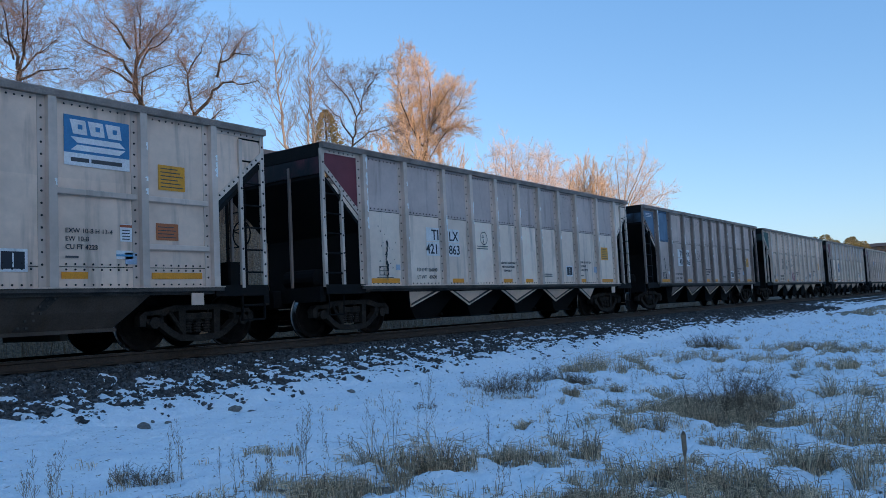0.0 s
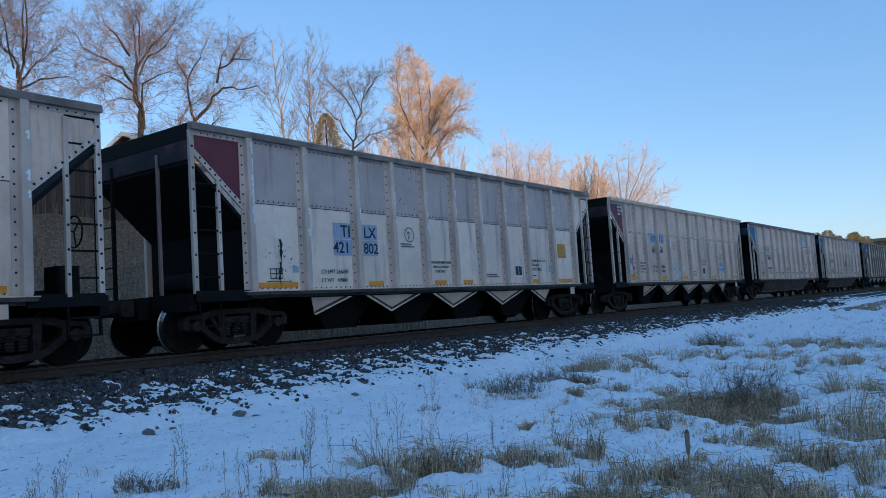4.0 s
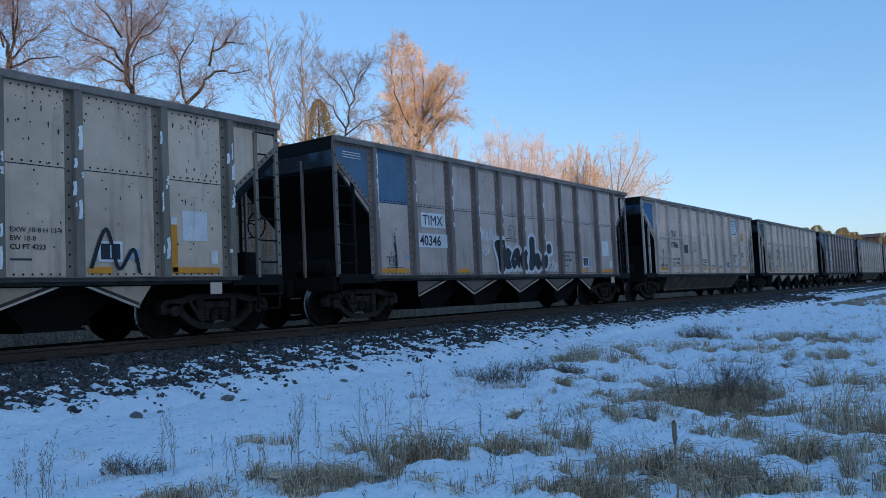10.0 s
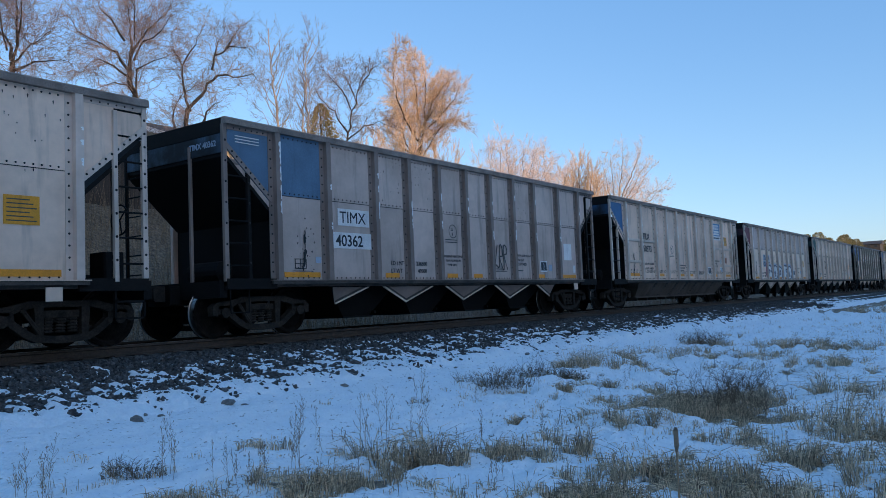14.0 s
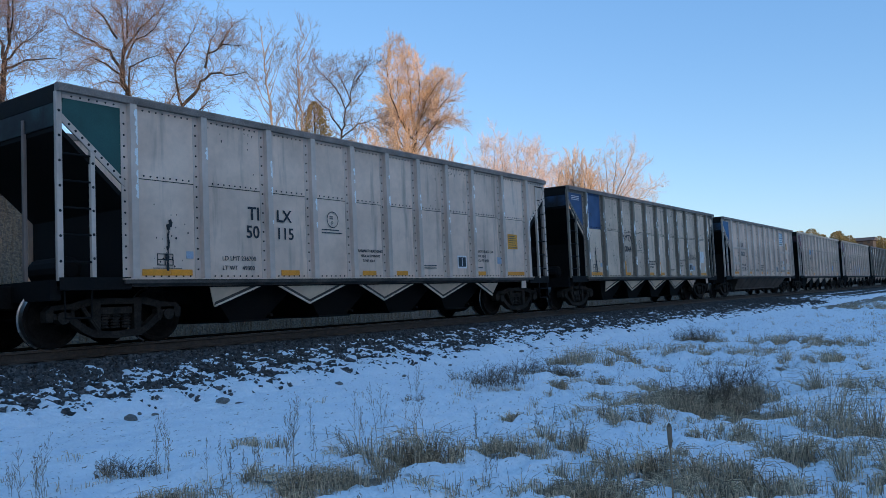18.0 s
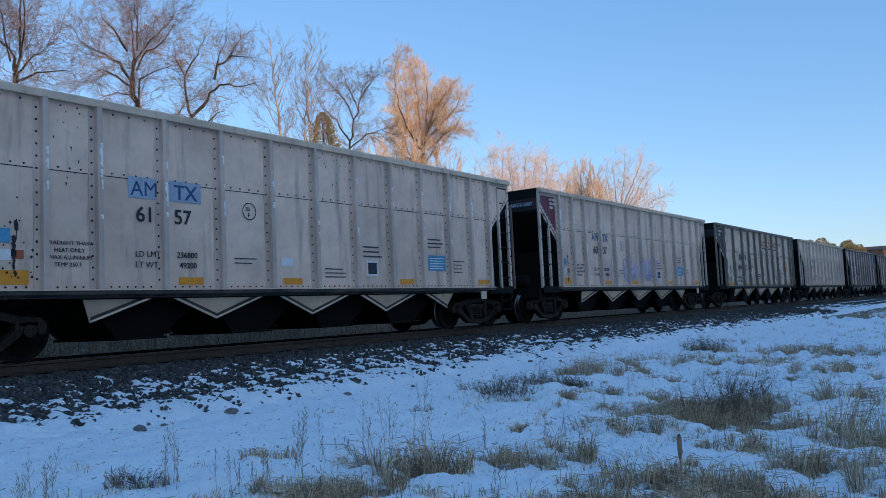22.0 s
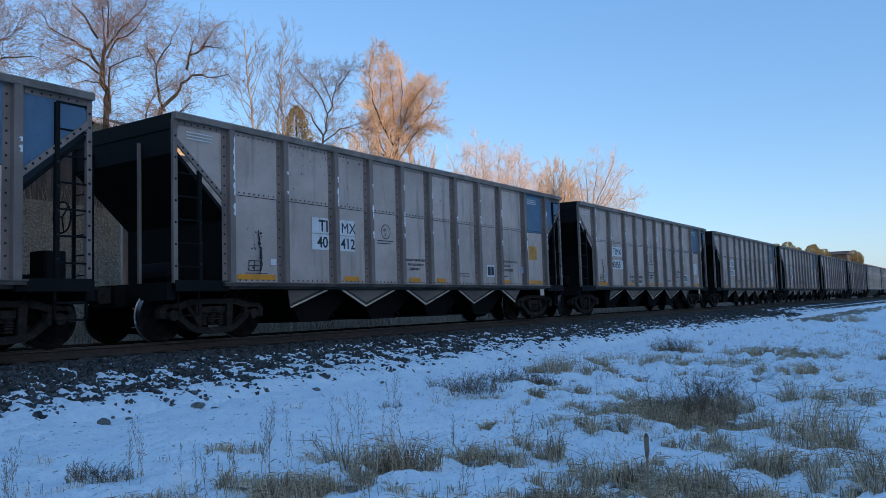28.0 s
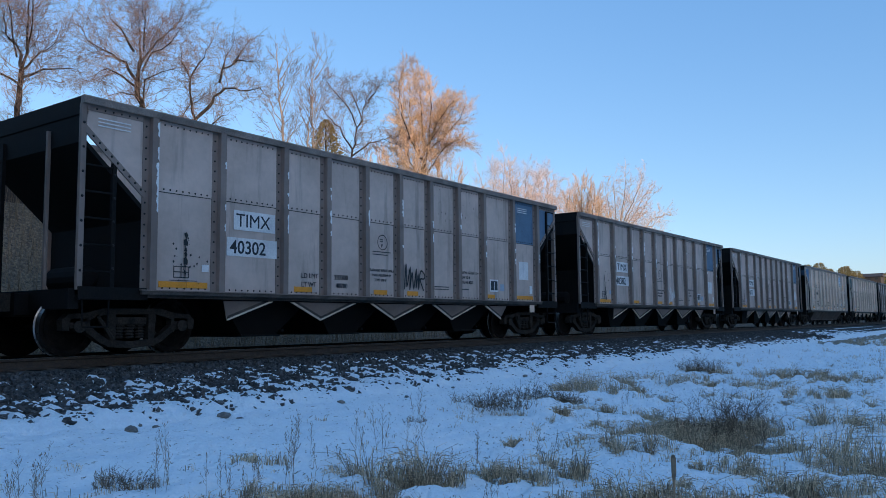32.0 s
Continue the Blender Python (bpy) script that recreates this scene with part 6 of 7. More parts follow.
def grow(rng, segs, p, d, length, r, depth, kw):
    """One limb and all that grows from it."""
    steps = kw["steps"][min(depth, len(kw["steps"]) - 1)]
    wob, up = kw["wobble"][min(depth, len(kw["wobble"]) - 1)], kw["up"][min(depth, len(kw["up"]) - 1)]
    kids = kw["kids"][min(depth, len(kw["kids"]) - 1)]
    start = kw["start"][min(depth, len(kw["start"]) - 1)]
    step = length / steps
    r_end = r * kw["taper"]
    spots = []
    for i in range(steps):
        d = (d + Vector((rng.gauss(0, wob), rng.gauss(0, wob), rng.gauss(0, wob) + up))).normalized()
        q = p + d * step
        a, b = r + (r_end - r) * i / steps, r + (r_end - r) * (i + 1) / steps
        segs.append((tuple(p), tuple(q), a, b, depth))
        spots.append((p.copy(), q.copy(), d.copy(), b, (i + 1) / steps))
        p = q
    if depth >= kw["depth"]:
        return
    for k in range(kids):
        f = start + (1 - start) * (k + rng.random()) / kids
        i = min(steps - 1, int(f * steps))
        a, b, dd, rr, _ = spots[i]
        pos = a.lerp(b, f * steps - i)
        side = dd.orthogonal().normalized()
        side.rotate(Matrix.Rotation(rng.uniform(0, 6.283), 3, dd))
        ang = radians(rng.uniform(*kw["angle"]))
        nd = (dd * math.cos(ang) + side * math.sin(ang)).normalized()
        ln = length * kw["ratio"] * (1.15 - 0.55 * f) * rng.uniform(0.75, 1.2)
        grow(rng, segs, pos, nd, ln, max(kw["thin"], rr * kw["shrink"]), depth + 1, kw)
    if kw.get("lead", True):
        grow(rng, segs, p, d, length * kw["ratio"] * 0.8, max(kw["thin"], r_end), depth + 1, kw)


VIEW_RIGHT, VIEW_DEPTH = Vector((0.59, -0.807, 0)), Vector((0.807, 0.59, 0))   # the camera's right and depth; tree limbs are laid out in this view plane


TWIGS = dict(depth=4, steps=(4, 4, 4, 3, 2), wobble=(0.1, 0.15, 0.17, 0.2, 0.2), up=(0.0, 0.02, 0.03, 0.03, 0.02), kids=(5, 5, 5, 4, 0), start=(0.2, 0.2, 0.2, 0.15, 0.1),
             taper=0.5, ratio=0.62, shrink=0.6, angle=(22, 58), thin=0.0055)
CURLY = dict(TWIGS, wobble=(0.12, 0.2, 0.26, 0.30, 0.28), up=(0.0, 0.03, 0.05, 0.04, 0.02), angle=(24, 66), thin=0.0048)
WISPY = dict(TWIGS, wobble=(0.1, 0.12, 0.14, 0.16, 0.18), up=(0.02, 0.02, 0.05, 0.01, -0.03), kids=(5, 5, 5, 4, 0), angle=(14, 48), thin=0.0065, ratio=0.60)
BROOM = dict(TWIGS, wobble=(0.06, 0.06, 0.07, 0.08, 0.08), up=(0.05, 0.10, 0.11, 0.08, 0.04), kids=(5, 5, 5, 4, 0), angle=(10, 34), thin=0.0085, ratio=0.66)


def limb_tree(name, seed, base, limbs, bark, twig, label, kw=TWIGS, per_m=4.5, reach=1.25, bare_to=0.12, bark_twig=None, slim=1.0, butt=0.3):
    """A tree from its main limbs, each (radius, stations of sideways, upward in the camera's view plane); branches and
    twigs grow from them.
    """
    rng = random.Random(seed)
    big, mid, fine = [], [], []
    for num, (rad, pts) in enumerate(limbs):
        rad *= slim
        drift, phase = rng.gauss(0, 0.28), rng.uniform(0, 6)
        P = [Vector((u, 0, h)) for u, h in pts]
        total = sum((b - a).length for a, b in zip(P, P[1:]))
        run, line = 0.0, []
        for a, b in zip(P, P[1:]):
            n = max(2, int((b - a).length / 0.30))
            for i in range(n):
                q = a.lerp(b, i / n)
                s = run + (b - a).length * i / n
                k = rad * 1.3
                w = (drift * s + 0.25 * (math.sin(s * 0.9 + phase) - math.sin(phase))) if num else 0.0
                j = VIEW_RIGHT * (q.x + rng.gauss(0, min(0.05, k * 0.5))) + VIEW_DEPTH * w + Vector((0, 0, q.z + rng.gauss(0, min(0.04, k * 0.4))))
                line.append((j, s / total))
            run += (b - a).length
        line.append((VIEW_RIGHT * P[-1].x + VIEW_DEPTH * (line[-1][0].dot(VIEW_DEPTH)) + Vector((0, 0, P[-1].z)), 1.0))
        for (a, f), (b, g) in zip(line, line[1:]):
            k = 0.94 if num else butt
            ra, rb = rad * (1 - k * f), rad * (1 - k * g)
            (big if num == 0 else mid).append((tuple(a), tuple(b), ra, rb, 0))
            if f < bare_to:
                continue
            n = (b - a).length * per_m
            for _ in range(int(n) + (rng.random() < n % 1)):
                d = (b - a).normalized()
                side = d.orthogonal().normalized()
                side.rotate(Matrix.Rotation(rng.uniform(0, 6.283), 3, d))
                ang = radians(rng.uniform(*kw["angle"]) + 8)
                got = []
                grow(rng, got, a.lerp(b, rng.random()), (d * math.cos(ang) + side * math.sin(ang)).normalized(), reach * rng.uniform(0.45, 1.15) * (1.1 - 0.45 * f), max(kw["thin"] * 1.6, min(0.015, ra * 0.40)), 2, kw)
                for s in got:
                    (mid if s[4] == 2 and s[2] > 0.016 and bark_twig is None else fine).append(s)
    t = new(name)
    tagged(t, label, "tree", "bare winter trees behind the track")
    part("trunk", tubes_mesh("trunk", big, 8, bark), None, t)
    part("branchwork", tubes_mesh("branchwork", mid, 4, bark), None, t)
    part("crown", tubes_mesh("crown", fine, 3, twig), None, t, "bare twigs")
    t.matrix_basis = pose(*base)
    return t


def fan(rng, n, fork, width, height, r, skew=0.0, arch=0.25):
    """Limbs spreading from one fork into a rounded crown."""
    out = [(r, ((0, -0.4), (skew * 0.2, fork * 0.55), (0, fork)))]
    for i in range(n):
        a = -1 + 2 * (i + rng.uniform(0.2, 0.8)) / n
        w = width * a * rng.uniform(0.85, 1.1) + skew
        h = height * (1 - 0.45 * abs(a) ** 2.2) * rng.uniform(0.86, 1.04)
        out.append((r * 0.5, ((0, fork - rng.uniform(0, 0.4)), (w * (0.35 + arch * abs(a)), fork + (h - fork) * 0.40), (w * 0.78, fork + (h - fork) * 0.75), (w, h))))
    return out


def conifer(seed, base, height, width, label, group="", n=5200, share=None, rounded=False):
    rng = random.Random(seed)
    t = new("conifer")
    tagged(t, label, "tree", group)
    if share:
        for o in share.children:
            part(o.name.split(".")[0], o.data, None, t)
        t.matrix_basis = pose(*base) @ Matrix.Diagonal((width, width, height, 1))
        return t
    part("trunk", Shape().tube((0, 0, -0.03), (0, 0, 0.95), 0.035, 7, 0.006).mesh("trunk"), BARK, t)
    V, F = [], []
    for i in range(n):
        h = rng.random() ** 0.8
        reach = (1 - h) ** 0.55 * (0.72 + 0.16 * math.sin(h * 21 + 2 * math.sin(i)) + 0.25 * rng.random())
        if rounded:   # full crown over a bare lower trunk
            h = 0.25 + 0.75 * rng.random()
            reach = math.sqrt(max(0.0, 1 - (2 * (h - 0.60) / 0.84) ** 2)) * rng.uniform(0.75, 1.15)
        a = rng.uniform(0, 6.283)
        rr = reach * math.sqrt(rng.uniform(0.15, 1)) * 0.5
        c = Vector((math.cos(a) * rr, math.sin(a) * rr, 0.08 + 0.92 * h - rr * 0.12))
        d = Vector((math.cos(a), math.sin(a), rng.uniform(-0.2, 0.5))).normalized()
        s = d.orthogonal().normalized()
        s.rotate(Matrix.Rotation(rng.uniform(0, 3.14), 3, d))
        L, w = rng.uniform(0.03, 0.06) * (1.1 - 0.7 * h), rng.uniform(0.006, 0.015) * (1.1 - 0.6 * h)
        if rounded:
            L, w = L * 1.5, w * 2.6
        k = len(V)
        V += [c - s * w, c + s * w, c + d * L + s * w * 0.3, c + d * L - s * w * 0.3, c + d * L * 0.5 + d.cross(s) * w]
        F += [(k, k + 1, k + 4), (k + 1, k + 2, k + 4), (k + 2, k + 3, k + 4), (k + 3, k, k + 4)]
    part("crown", mesh_of("crown", V, F, (NEEDLE,)), None, t, "tufted green needles")
    t.matrix_basis = pose(*base) @ Matrix.Diagonal((width, width, height, 1))
    return t


def make_trees():
    rng = random.Random(8)
    dark = "bare spreading tree with dark twisted limbs on the bank"
    limb_tree("spreading_tree", 1, (13.4, 15.0, 4.2), (
        (0.17, ((-0.25, -0.4), (-0.15, 3.5), (0.0, 5.2))), (0.09, ((0.0, 5.2), (-0.35, 5.9), (-1.1, 6.8), (-1.5, 8.4))), (0.08, ((-0.05, 5.0), (0.3, 5.7), (0.43, 6.5), (0.42, 7.4), (0.65, 8.9))),
        (0.075, ((0.0, 5.1), (0.75, 5.7), (1.2, 5.8), (1.75, 6.15))), (0.07, ((0.0, 4.9), (0.8, 5.1), (1.9, 5.1), (2.3, 4.8))), (0.05, ((0.1, 5.5), (0.85, 6.5), (1.3, 7.6), (1.45, 8.5))),
        (0.05, ((-0.2, 5.6), (-0.1, 7.0), (-0.5, 8.8))), (0.06, ((0.0, 4.6), (-0.9, 5.2), (-1.9, 5.5), (-2.6, 6.4)))), BARK, TWIG, dark, CURLY, per_m=12, reach=1.30, slim=0.74)
    limb_tree("spreading_tree", 2, (17.9, 15.0, 4.3), (
        (0.19, ((0.2, -0.4), (0.15, 3.0), (0.12, 4.8), (0.0, 5.8))), (0.10, ((0.0, 5.6), (-0.4, 6.3), (-0.8, 6.75), (-2.0, 7.5), (-2.3, 8.1))), (0.07, ((0.0, 5.5), (-0.6, 6.0), (-1.25, 6.4), (-1.8, 6.1), (-2.1, 5.7))),
        (0.11, ((0.0, 5.7), (-0.15, 6.6), (-0.2, 7.3), (-0.45, 8.7), (-0.6, 9.6))), (0.07, ((-0.2, 7.0), (-0.7, 7.9), (-1.25, 8.4), (-1.5, 9.2))), (0.09, ((0.0, 5.9), (0.1, 6.6), (0.5, 7.6), (1.1, 8.4), (1.5, 9.2))),
        (0.08, ((0.30, 4.0), (0.35, 4.9), (0.4, 5.7), (1.5, 6.1), (2.0, 5.8))), (0.07, ((0.1, 6.2), (0.6, 6.9), (1.4, 7.2), (2.0, 7.9))), (0.05, ((0.0, 5.2), (-0.7, 5.4), (-1.4, 5.2))), (0.05, ((0.2, 7.0), (0.3, 8.2), (0.2, 9.4)))), BARK, TWIG, dark, CURLY, per_m=12, reach=1.30, slim=0.74)
    limb_tree("spreading_tree", 3, (20.2, 14.5, 4.3), (
        (0.17, ((-0.1, -0.4), (-0.15, 2.6), (0.0, 4.6))), (0.10, ((-0.2, 2.0), (-1.0, 4.2), (-1.2, 5.0), (-0.95, 5.9), (-0.6, 6.3), (0.1, 6.9))), (0.10, ((0.0, 4.5), (-0.15, 5.6), (-0.25, 6.3), (0.1, 6.95), (0.35, 7.7), (0.6, 8.3))),
        (0.11, ((0.0, 4.6), (0.45, 5.2), (0.63, 5.8), (1.0, 6.15), (1.7, 6.05), (2.4, 6.2), (2.9, 5.8))), (0.08, ((1.0, 6.15), (1.15, 6.7), (1.75, 7.1), (2.4, 7.05), (2.8, 7.0))), (0.06, ((1.15, 6.7), (1.2, 7.4), (1.5, 8.1))),
        (0.055, ((-0.2, 6.4), (-0.6, 7.1), (-0.7, 8.0))), (0.055, ((1.6, 7.0), (1.9, 7.6), (2.0, 8.0))), (0.09, ((0.5, 3.8), (0.8, 4.4), (1.05, 4.75), (1.35, 4.85)))), BARK, TWIG, dark, CURLY, per_m=12, reach=1.10, slim=0.74)
    limb_tree("spreading_tree", 4, (8.4, 15.0, 4.2), fan(rng, 9, 3.4, 4.0, 8.8, 0.22), BARK, TWIG, dark, per_m=2.5)
    slim = "slender bare tree with upright pale branches"
    slight = dict(TWIGS, kids=(4, 4, 4, 3, 0), wobble=(0.05, 0.07, 0.09, 0.1, 0.1), up=(0.05, 0.05, 0.07, 0.05, 0.03), angle=(18, 46), thin=0.0045)

    def pole(rng, tips):
        out = []
        for u0, u1, h, r in tips:
            out.append((r, ((u0, -0.3), (u0 * 0.5 + u1 * 0.5, h * 0.5), (u1 * 0.9 + u0 * 0.1, h * 0.78), (u1, h))))
            for k in range(9):
                f = 0.42 + 0.055 * k
                s = rng.choice((-1, 1)) * (1.5 - f)
                u = u0 + (u1 - u0) * f
                out.append((r * 0.30, ((u, h * f), (u + s * 0.4, h * f + 0.55), (u + s * 0.9, h * f + 1.7 * (1.25 - f) + 0.5))))
        return out
    limb_tree("slender_tree", 5, (26.0, 15.5, 4.4), pole(rng, ((0.45, -0.3, 9.6, 0.10),)), PALE_BARK, TWIG, slim, slight, per_m=4.6, reach=0.85, bare_to=0.3, butt=0.85)
    limb_tree("slender_tree", 6, (28.0, 16.0, 4.4), pole(rng, ((0.0, 0.25, 8.9, 0.085), (0.25, 0.5, 10.4, 0.10))), PALE_BARK, TWIG, slim, slight, per_m=4.6, reach=0.85, bare_to=0.3, butt=0.85)
    limb_tree("leaning_tree", 7, (31.9, 16.5, 4.5), (
        (0.13, ((-0.5, -0.3), (-0.1, 4.5), (0.5, 7.0), (0.9, 8.2), (1.2, 9.1))), (0.07, ((0.35, 6.6), (-0.1, 7.7), (-0.9, 8.5), (-1.3, 9.2))), (0.07, ((0.1, 5.4), (-0.6, 6.6), (-1.3, 7.4), (-1.9, 8.4))), (0.06, ((0.9, 8.1), (1.5, 8.9), (2.1, 9.3))),
        (0.06, ((0.6, 7.2), (0.2, 8.3), (-0.2, 9.4))), (0.06, ((0.0, 5.0), (1.0, 5.9), (1.8, 6.2), (2.8, 5.8)))), BARK, TWIG, "bare dark tree leaning among slender trees", CURLY, per_m=10, reach=1.15, slim=0.75, butt=0.85)
    gold = "tall bare willow with dense golden twigs"
    limb_tree("willow_tree", 8, (41.2, 18.5, 4.6), (
        (0.26, ((0.3, -0.4), (0.1, 3.5), (0.0, 6.0))), (0.12, ((0.0, 5.8), (0.3, 7.4), (0.7, 8.8), (1.45, 9.9), (2.1, 10.7))), (0.10, ((0.0, 5.8), (-0.1, 8.0), (-0.16, 10.4), (-0.3, 12.0), (-0.7, 12.9))), (0.08, ((-0.1, 6.4), (-1.0, 8.0), (-1.5, 9.8), (-1.55, 11.2), (-1.0, 12.6))),
        (0.08, ((0.2, 6.8), (0.45, 9.0), (0.55, 10.6), (0.3, 11.8), (-0.2, 12.6))), (0.08, ((0.6, 8.2), (1.0, 9.6), (1.3, 10.7), (1.6, 11.2))), (0.08, ((-0.2, 5.4), (-1.3, 6.4), (-1.9, 7.6), (-2.1, 8.6))), (0.07, ((0.4, 7.2), (1.5, 8.0), (2.3, 8.8), (2.7, 9.6))),
        (0.05, ((0.3, 6.4), (1.4, 7.2), (2.3, 7.6), (3.0, 7.3))), (0.07, ((-0.2, 6.6), (-0.8, 8.4), (-0.9, 10.0), (-0.9, 11.8))), (0.06, ((0.5, 8.0), (1.5, 9.3), (2.0, 10.4), (2.1, 10.9))), (0.06, ((0.0, 5.0), (-0.8, 6.2), (-1.4, 7.8), (-1.7, 9.4), (-1.8, 10.6))),
        (0.05, ((0.1, 5.4), (0.9, 6.6), (1.6, 7.2), (2.3, 7.4)))), BARK, WILLOW, gold, WISPY, per_m=18, reach=1.05, bare_to=0.03, bark_twig=True)
    limb_tree("willow_tree", 9, (38.2, 18.0, 4.6), fan(rng, 8, 2.0, 2.3, 7.4, 0.10), BARK, WILLOW, "low golden willow thicket beside the tall willow", BROOM, per_m=4, reach=1.3, bark_twig=True)
    limb_tree("willow_tree", 10, (43.5, 18.5, 4.6), fan(rng, 7, 2.0, 2.0, 7.0, 0.10), BARK, WILLOW, "low golden willow thicket beside the tall willow", BROOM, per_m=3.5, reach=1.3, bark_twig=True)
    limb_tree("willow_tree", 11, (33.8, 16.8, 4.5), fan(rng, 7, 1.2, 1.6, 5.9, 0.06), BARK, WILLOW, "low golden thicket on the bank", BROOM, per_m=6, reach=0.9, bark_twig=True)
    pale = "distant bare tree with a pale sunlit crown"
    far = dict(TWIGS, thin=0.010, kids=(4, 4, 4, 3, 0), up=(0.03, 0.03, 0.05, 0.04, 0.03), steps=(3, 3, 3, 2, 2))
    farb = dict(BROOM, thin=0.015, kids=(4, 4, 4, 3, 0), steps=(3, 3, 3, 2, 2))
    limb_tree("distant_tree", 14, (62.8, 26, 4.8), fan(rng, 10, 3.6, 3.6, 10.8, 0.16, 0.0, 0.45), PALE_BARK, PALE_TWIG, pale, far, per_m=4.2, reach=1.6)
    limb_tree("distant_tree", 15, (66.6, 26, 4.8), fan(rng, 11, 3.6, 4.2, 11.6, 0.18, 0.0, 0.45), PALE_BARK, PALE_TWIG, pale, far, per_m=4.2, reach=1.6)
    limb_tree("distant_tree", 16, (72.0, 26, 4.8), fan(rng, 11, 3.6, 3.8, 11.4, 0.18, 0.0, 0.45), PALE_BARK, PALE_TWIG, pale, far, per_m=4.2, reach=1.6)
    limb_tree("distant_tree", 17, (79.8, 26, 4.8), fan(rng, 11, 3.0, 2.8, 10.6, 0.20, 0.3), BARK, WILLOW, gold, farb, per_m=4.6, reach=1.9, bark_twig=True)
    limb_tree("distant_tree", 18, (89.9, 26, 4.8), fan(rng, 13, 6.0, 5.6, 13.8, 0.22, 1.6, 0.35), PALE_BARK, PALE_TWIG, pale, far, per_m=3.8, reach=1.7)
    limb_tree("distant_tree", 19, (100, 27, 4.8), fan(rng, 8, 4.0, 4.0, 9.6, 0.2), PALE_BARK, PALE_TWIG, pale, far, per_m=3.0, reach=1.8)
    first = conifer(2, (30.5, 17.0, 4.4), 7.0, 4.3, "small evergreen lit by the low sun", "evergreens")
    round_pine = None
    rng = random.Random(3)
    for x, y, top in ((326, 52, 20.9), (338, 50, 22.1), (369, 52, 21.4), (380, 54, 21.8), (404, 52, 24.0), (411, 52, 24.8), (428, 50, 23.2), (437, 54, 23.7), (528, 47, 25.6), (537, 50, 27.2), (550, 57, 27.6), (600, 60, 28.5), (650, 62, 30)):
        g = ground_z(x, y)
        p = conifer(4, (x, y, g), top - g, rng.uniform(6.0, 8.5), "distant rounded pine on the hill", "pines on the hill", n=2600, share=round_pine, rounded=True)
        round_pine = round_pine or p


# ---------------------------------------------------------------- bank, fence and house
def make_bank():
    rng = random.Random(21)
    segs = []
    for i in range(9000):
        x = rng.uniform(0, 60) if rng.random() < 0.7 else rng.uniform(-4, 22)
        y = rng.uniform(4.0, 8.9)
        z = ground_z(x, y) - 0.03
        h = rng.uniform(0.25, 0.9)
        dx, dy = rng.gauss(0, 0.18) * h, rng.gauss(0, 0.12) * h
        segs.append(((x, y, z), (x + dx, y + dy, z + h), 0.009, 0.003, 0))
    tagged(new("bank_brush", tubes_mesh("bank_brush", segs, 3, REED)), "dry brown brush on the bank behind the track", "brush", kind="stuff")
    fence = tagged(new("board_fence"), "weathered brown board fence on the bank", "fence")
    boards = [Shape().box(-0.066, 0.066, -0.012, 0.012, 0, h).mesh("board") for h in (1.78, 1.83, 1.80)]
    for i in range(120):
        x = 5.5 + 0.142 * i
        o = part("board", boards[i % 3], FENCEM, fence)
        o.location = (x, 9.2, ground_z(x, 9.2) - 0.02)
    for z in (0.4, 1.4):
        s = Shape()
        xs = [5.5 + 0.71 * i for i in range(25)]
        s.loft([[(x, 9.22 + a, ground_z(x, 9.2) + z + b) for a, b in ((0, 0), (0.05, 0), (0.05, 0.09), (0, 0.09))] for x in xs])
        part("fence_rail", s.mesh("fence_rail"), FENCEM, fence)
    far_house = tagged(new("house"), "brown house with a low gable roof on the far hill", "house")
    g = ground_z(486, 52)
    part("wall", Shape().box(480, 492, 46.5, 57.5, g - 1, 22.6).mesh("wall"), TIE, far_house)
    sh = Shape()
    sh.loft([[(479.2, y, 22.4), (492.8, y, 22.4), (486, y, 24.4)] for y in (45.7, 58.3)])
    part("roof", sh.mesh("roof"), SHINGLE, far_house)
    for y in (48.5, 52, 55.5):
        part("window", Shape().box(479.94, 480.02, y - 0.7, y + 0.7, 20.8, 21.9).mesh("window"), GLASS, far_house)
    house = tagged(new("house"), "stucco house with a dark shingle roof among the trees", "house")
    x0, x1, y0, y1, g, e = 24.0, 37.5, 21.0, 29.0, 4.0, 9.35
    s = Shape().box(x0, x1, y0, y1, g, e)
    s.add([(x0, y0, e), (x0, y1, e), (x0, (y0 + y1) / 2, e + 1.3), (x1, y0, e), (x1, y1, e), (x1, (y0 + y1) / 2, e + 1.3)], [(0, 1, 2), (3, 5, 4)])
    part("wall", s.mesh("wall"), STUCCO, house)
    s = Shape()
    mid, rz = (y0 + y1) / 2, e + 1.35
    for a in (-1, 1):
        ye = y0 - 0.6 if a < 0 else y1 + 0.6
        s.add([(x0 - 0.5, ye, e - 0.25), (x1 + 0.5, ye, e - 0.25), (x1 + 0.5, mid, rz), (x0 - 0.5, mid, rz), (x0 - 0.5, ye, e - 0.05), (x1 + 0.5, ye, e - 0.05), (x1 + 0.5, mid, rz + 0.2), (x0 - 0.5, mid, rz + 0.2)],
              [(0, 1, 2, 3), (4, 5, 6, 7), (0, 1, 5, 4), (1, 2, 6, 5), (2, 3, 7, 6), (3, 0, 4, 7)])
    part("roof", s.mesh("roof"), SHINGLE, house)
    for a in (-1, 1):        # pale boards along the gable's edges
        ye = y0 - 0.6 if a < 0 else y1 + 0.6
        s = Shape().add([(x, y, z) for x in (x0 - 0.55, x0 - 0.50) for y, z in ((ye, e - 0.27), (ye, e - 0.03), (mid, rz + 0.22), (mid, rz - 0.02))], [(0, 1, 2, 3), (4, 7, 6, 5), (0, 4, 5, 1), (1, 5, 6, 2), (2, 6, 7, 3), (3, 7, 4, 0)])
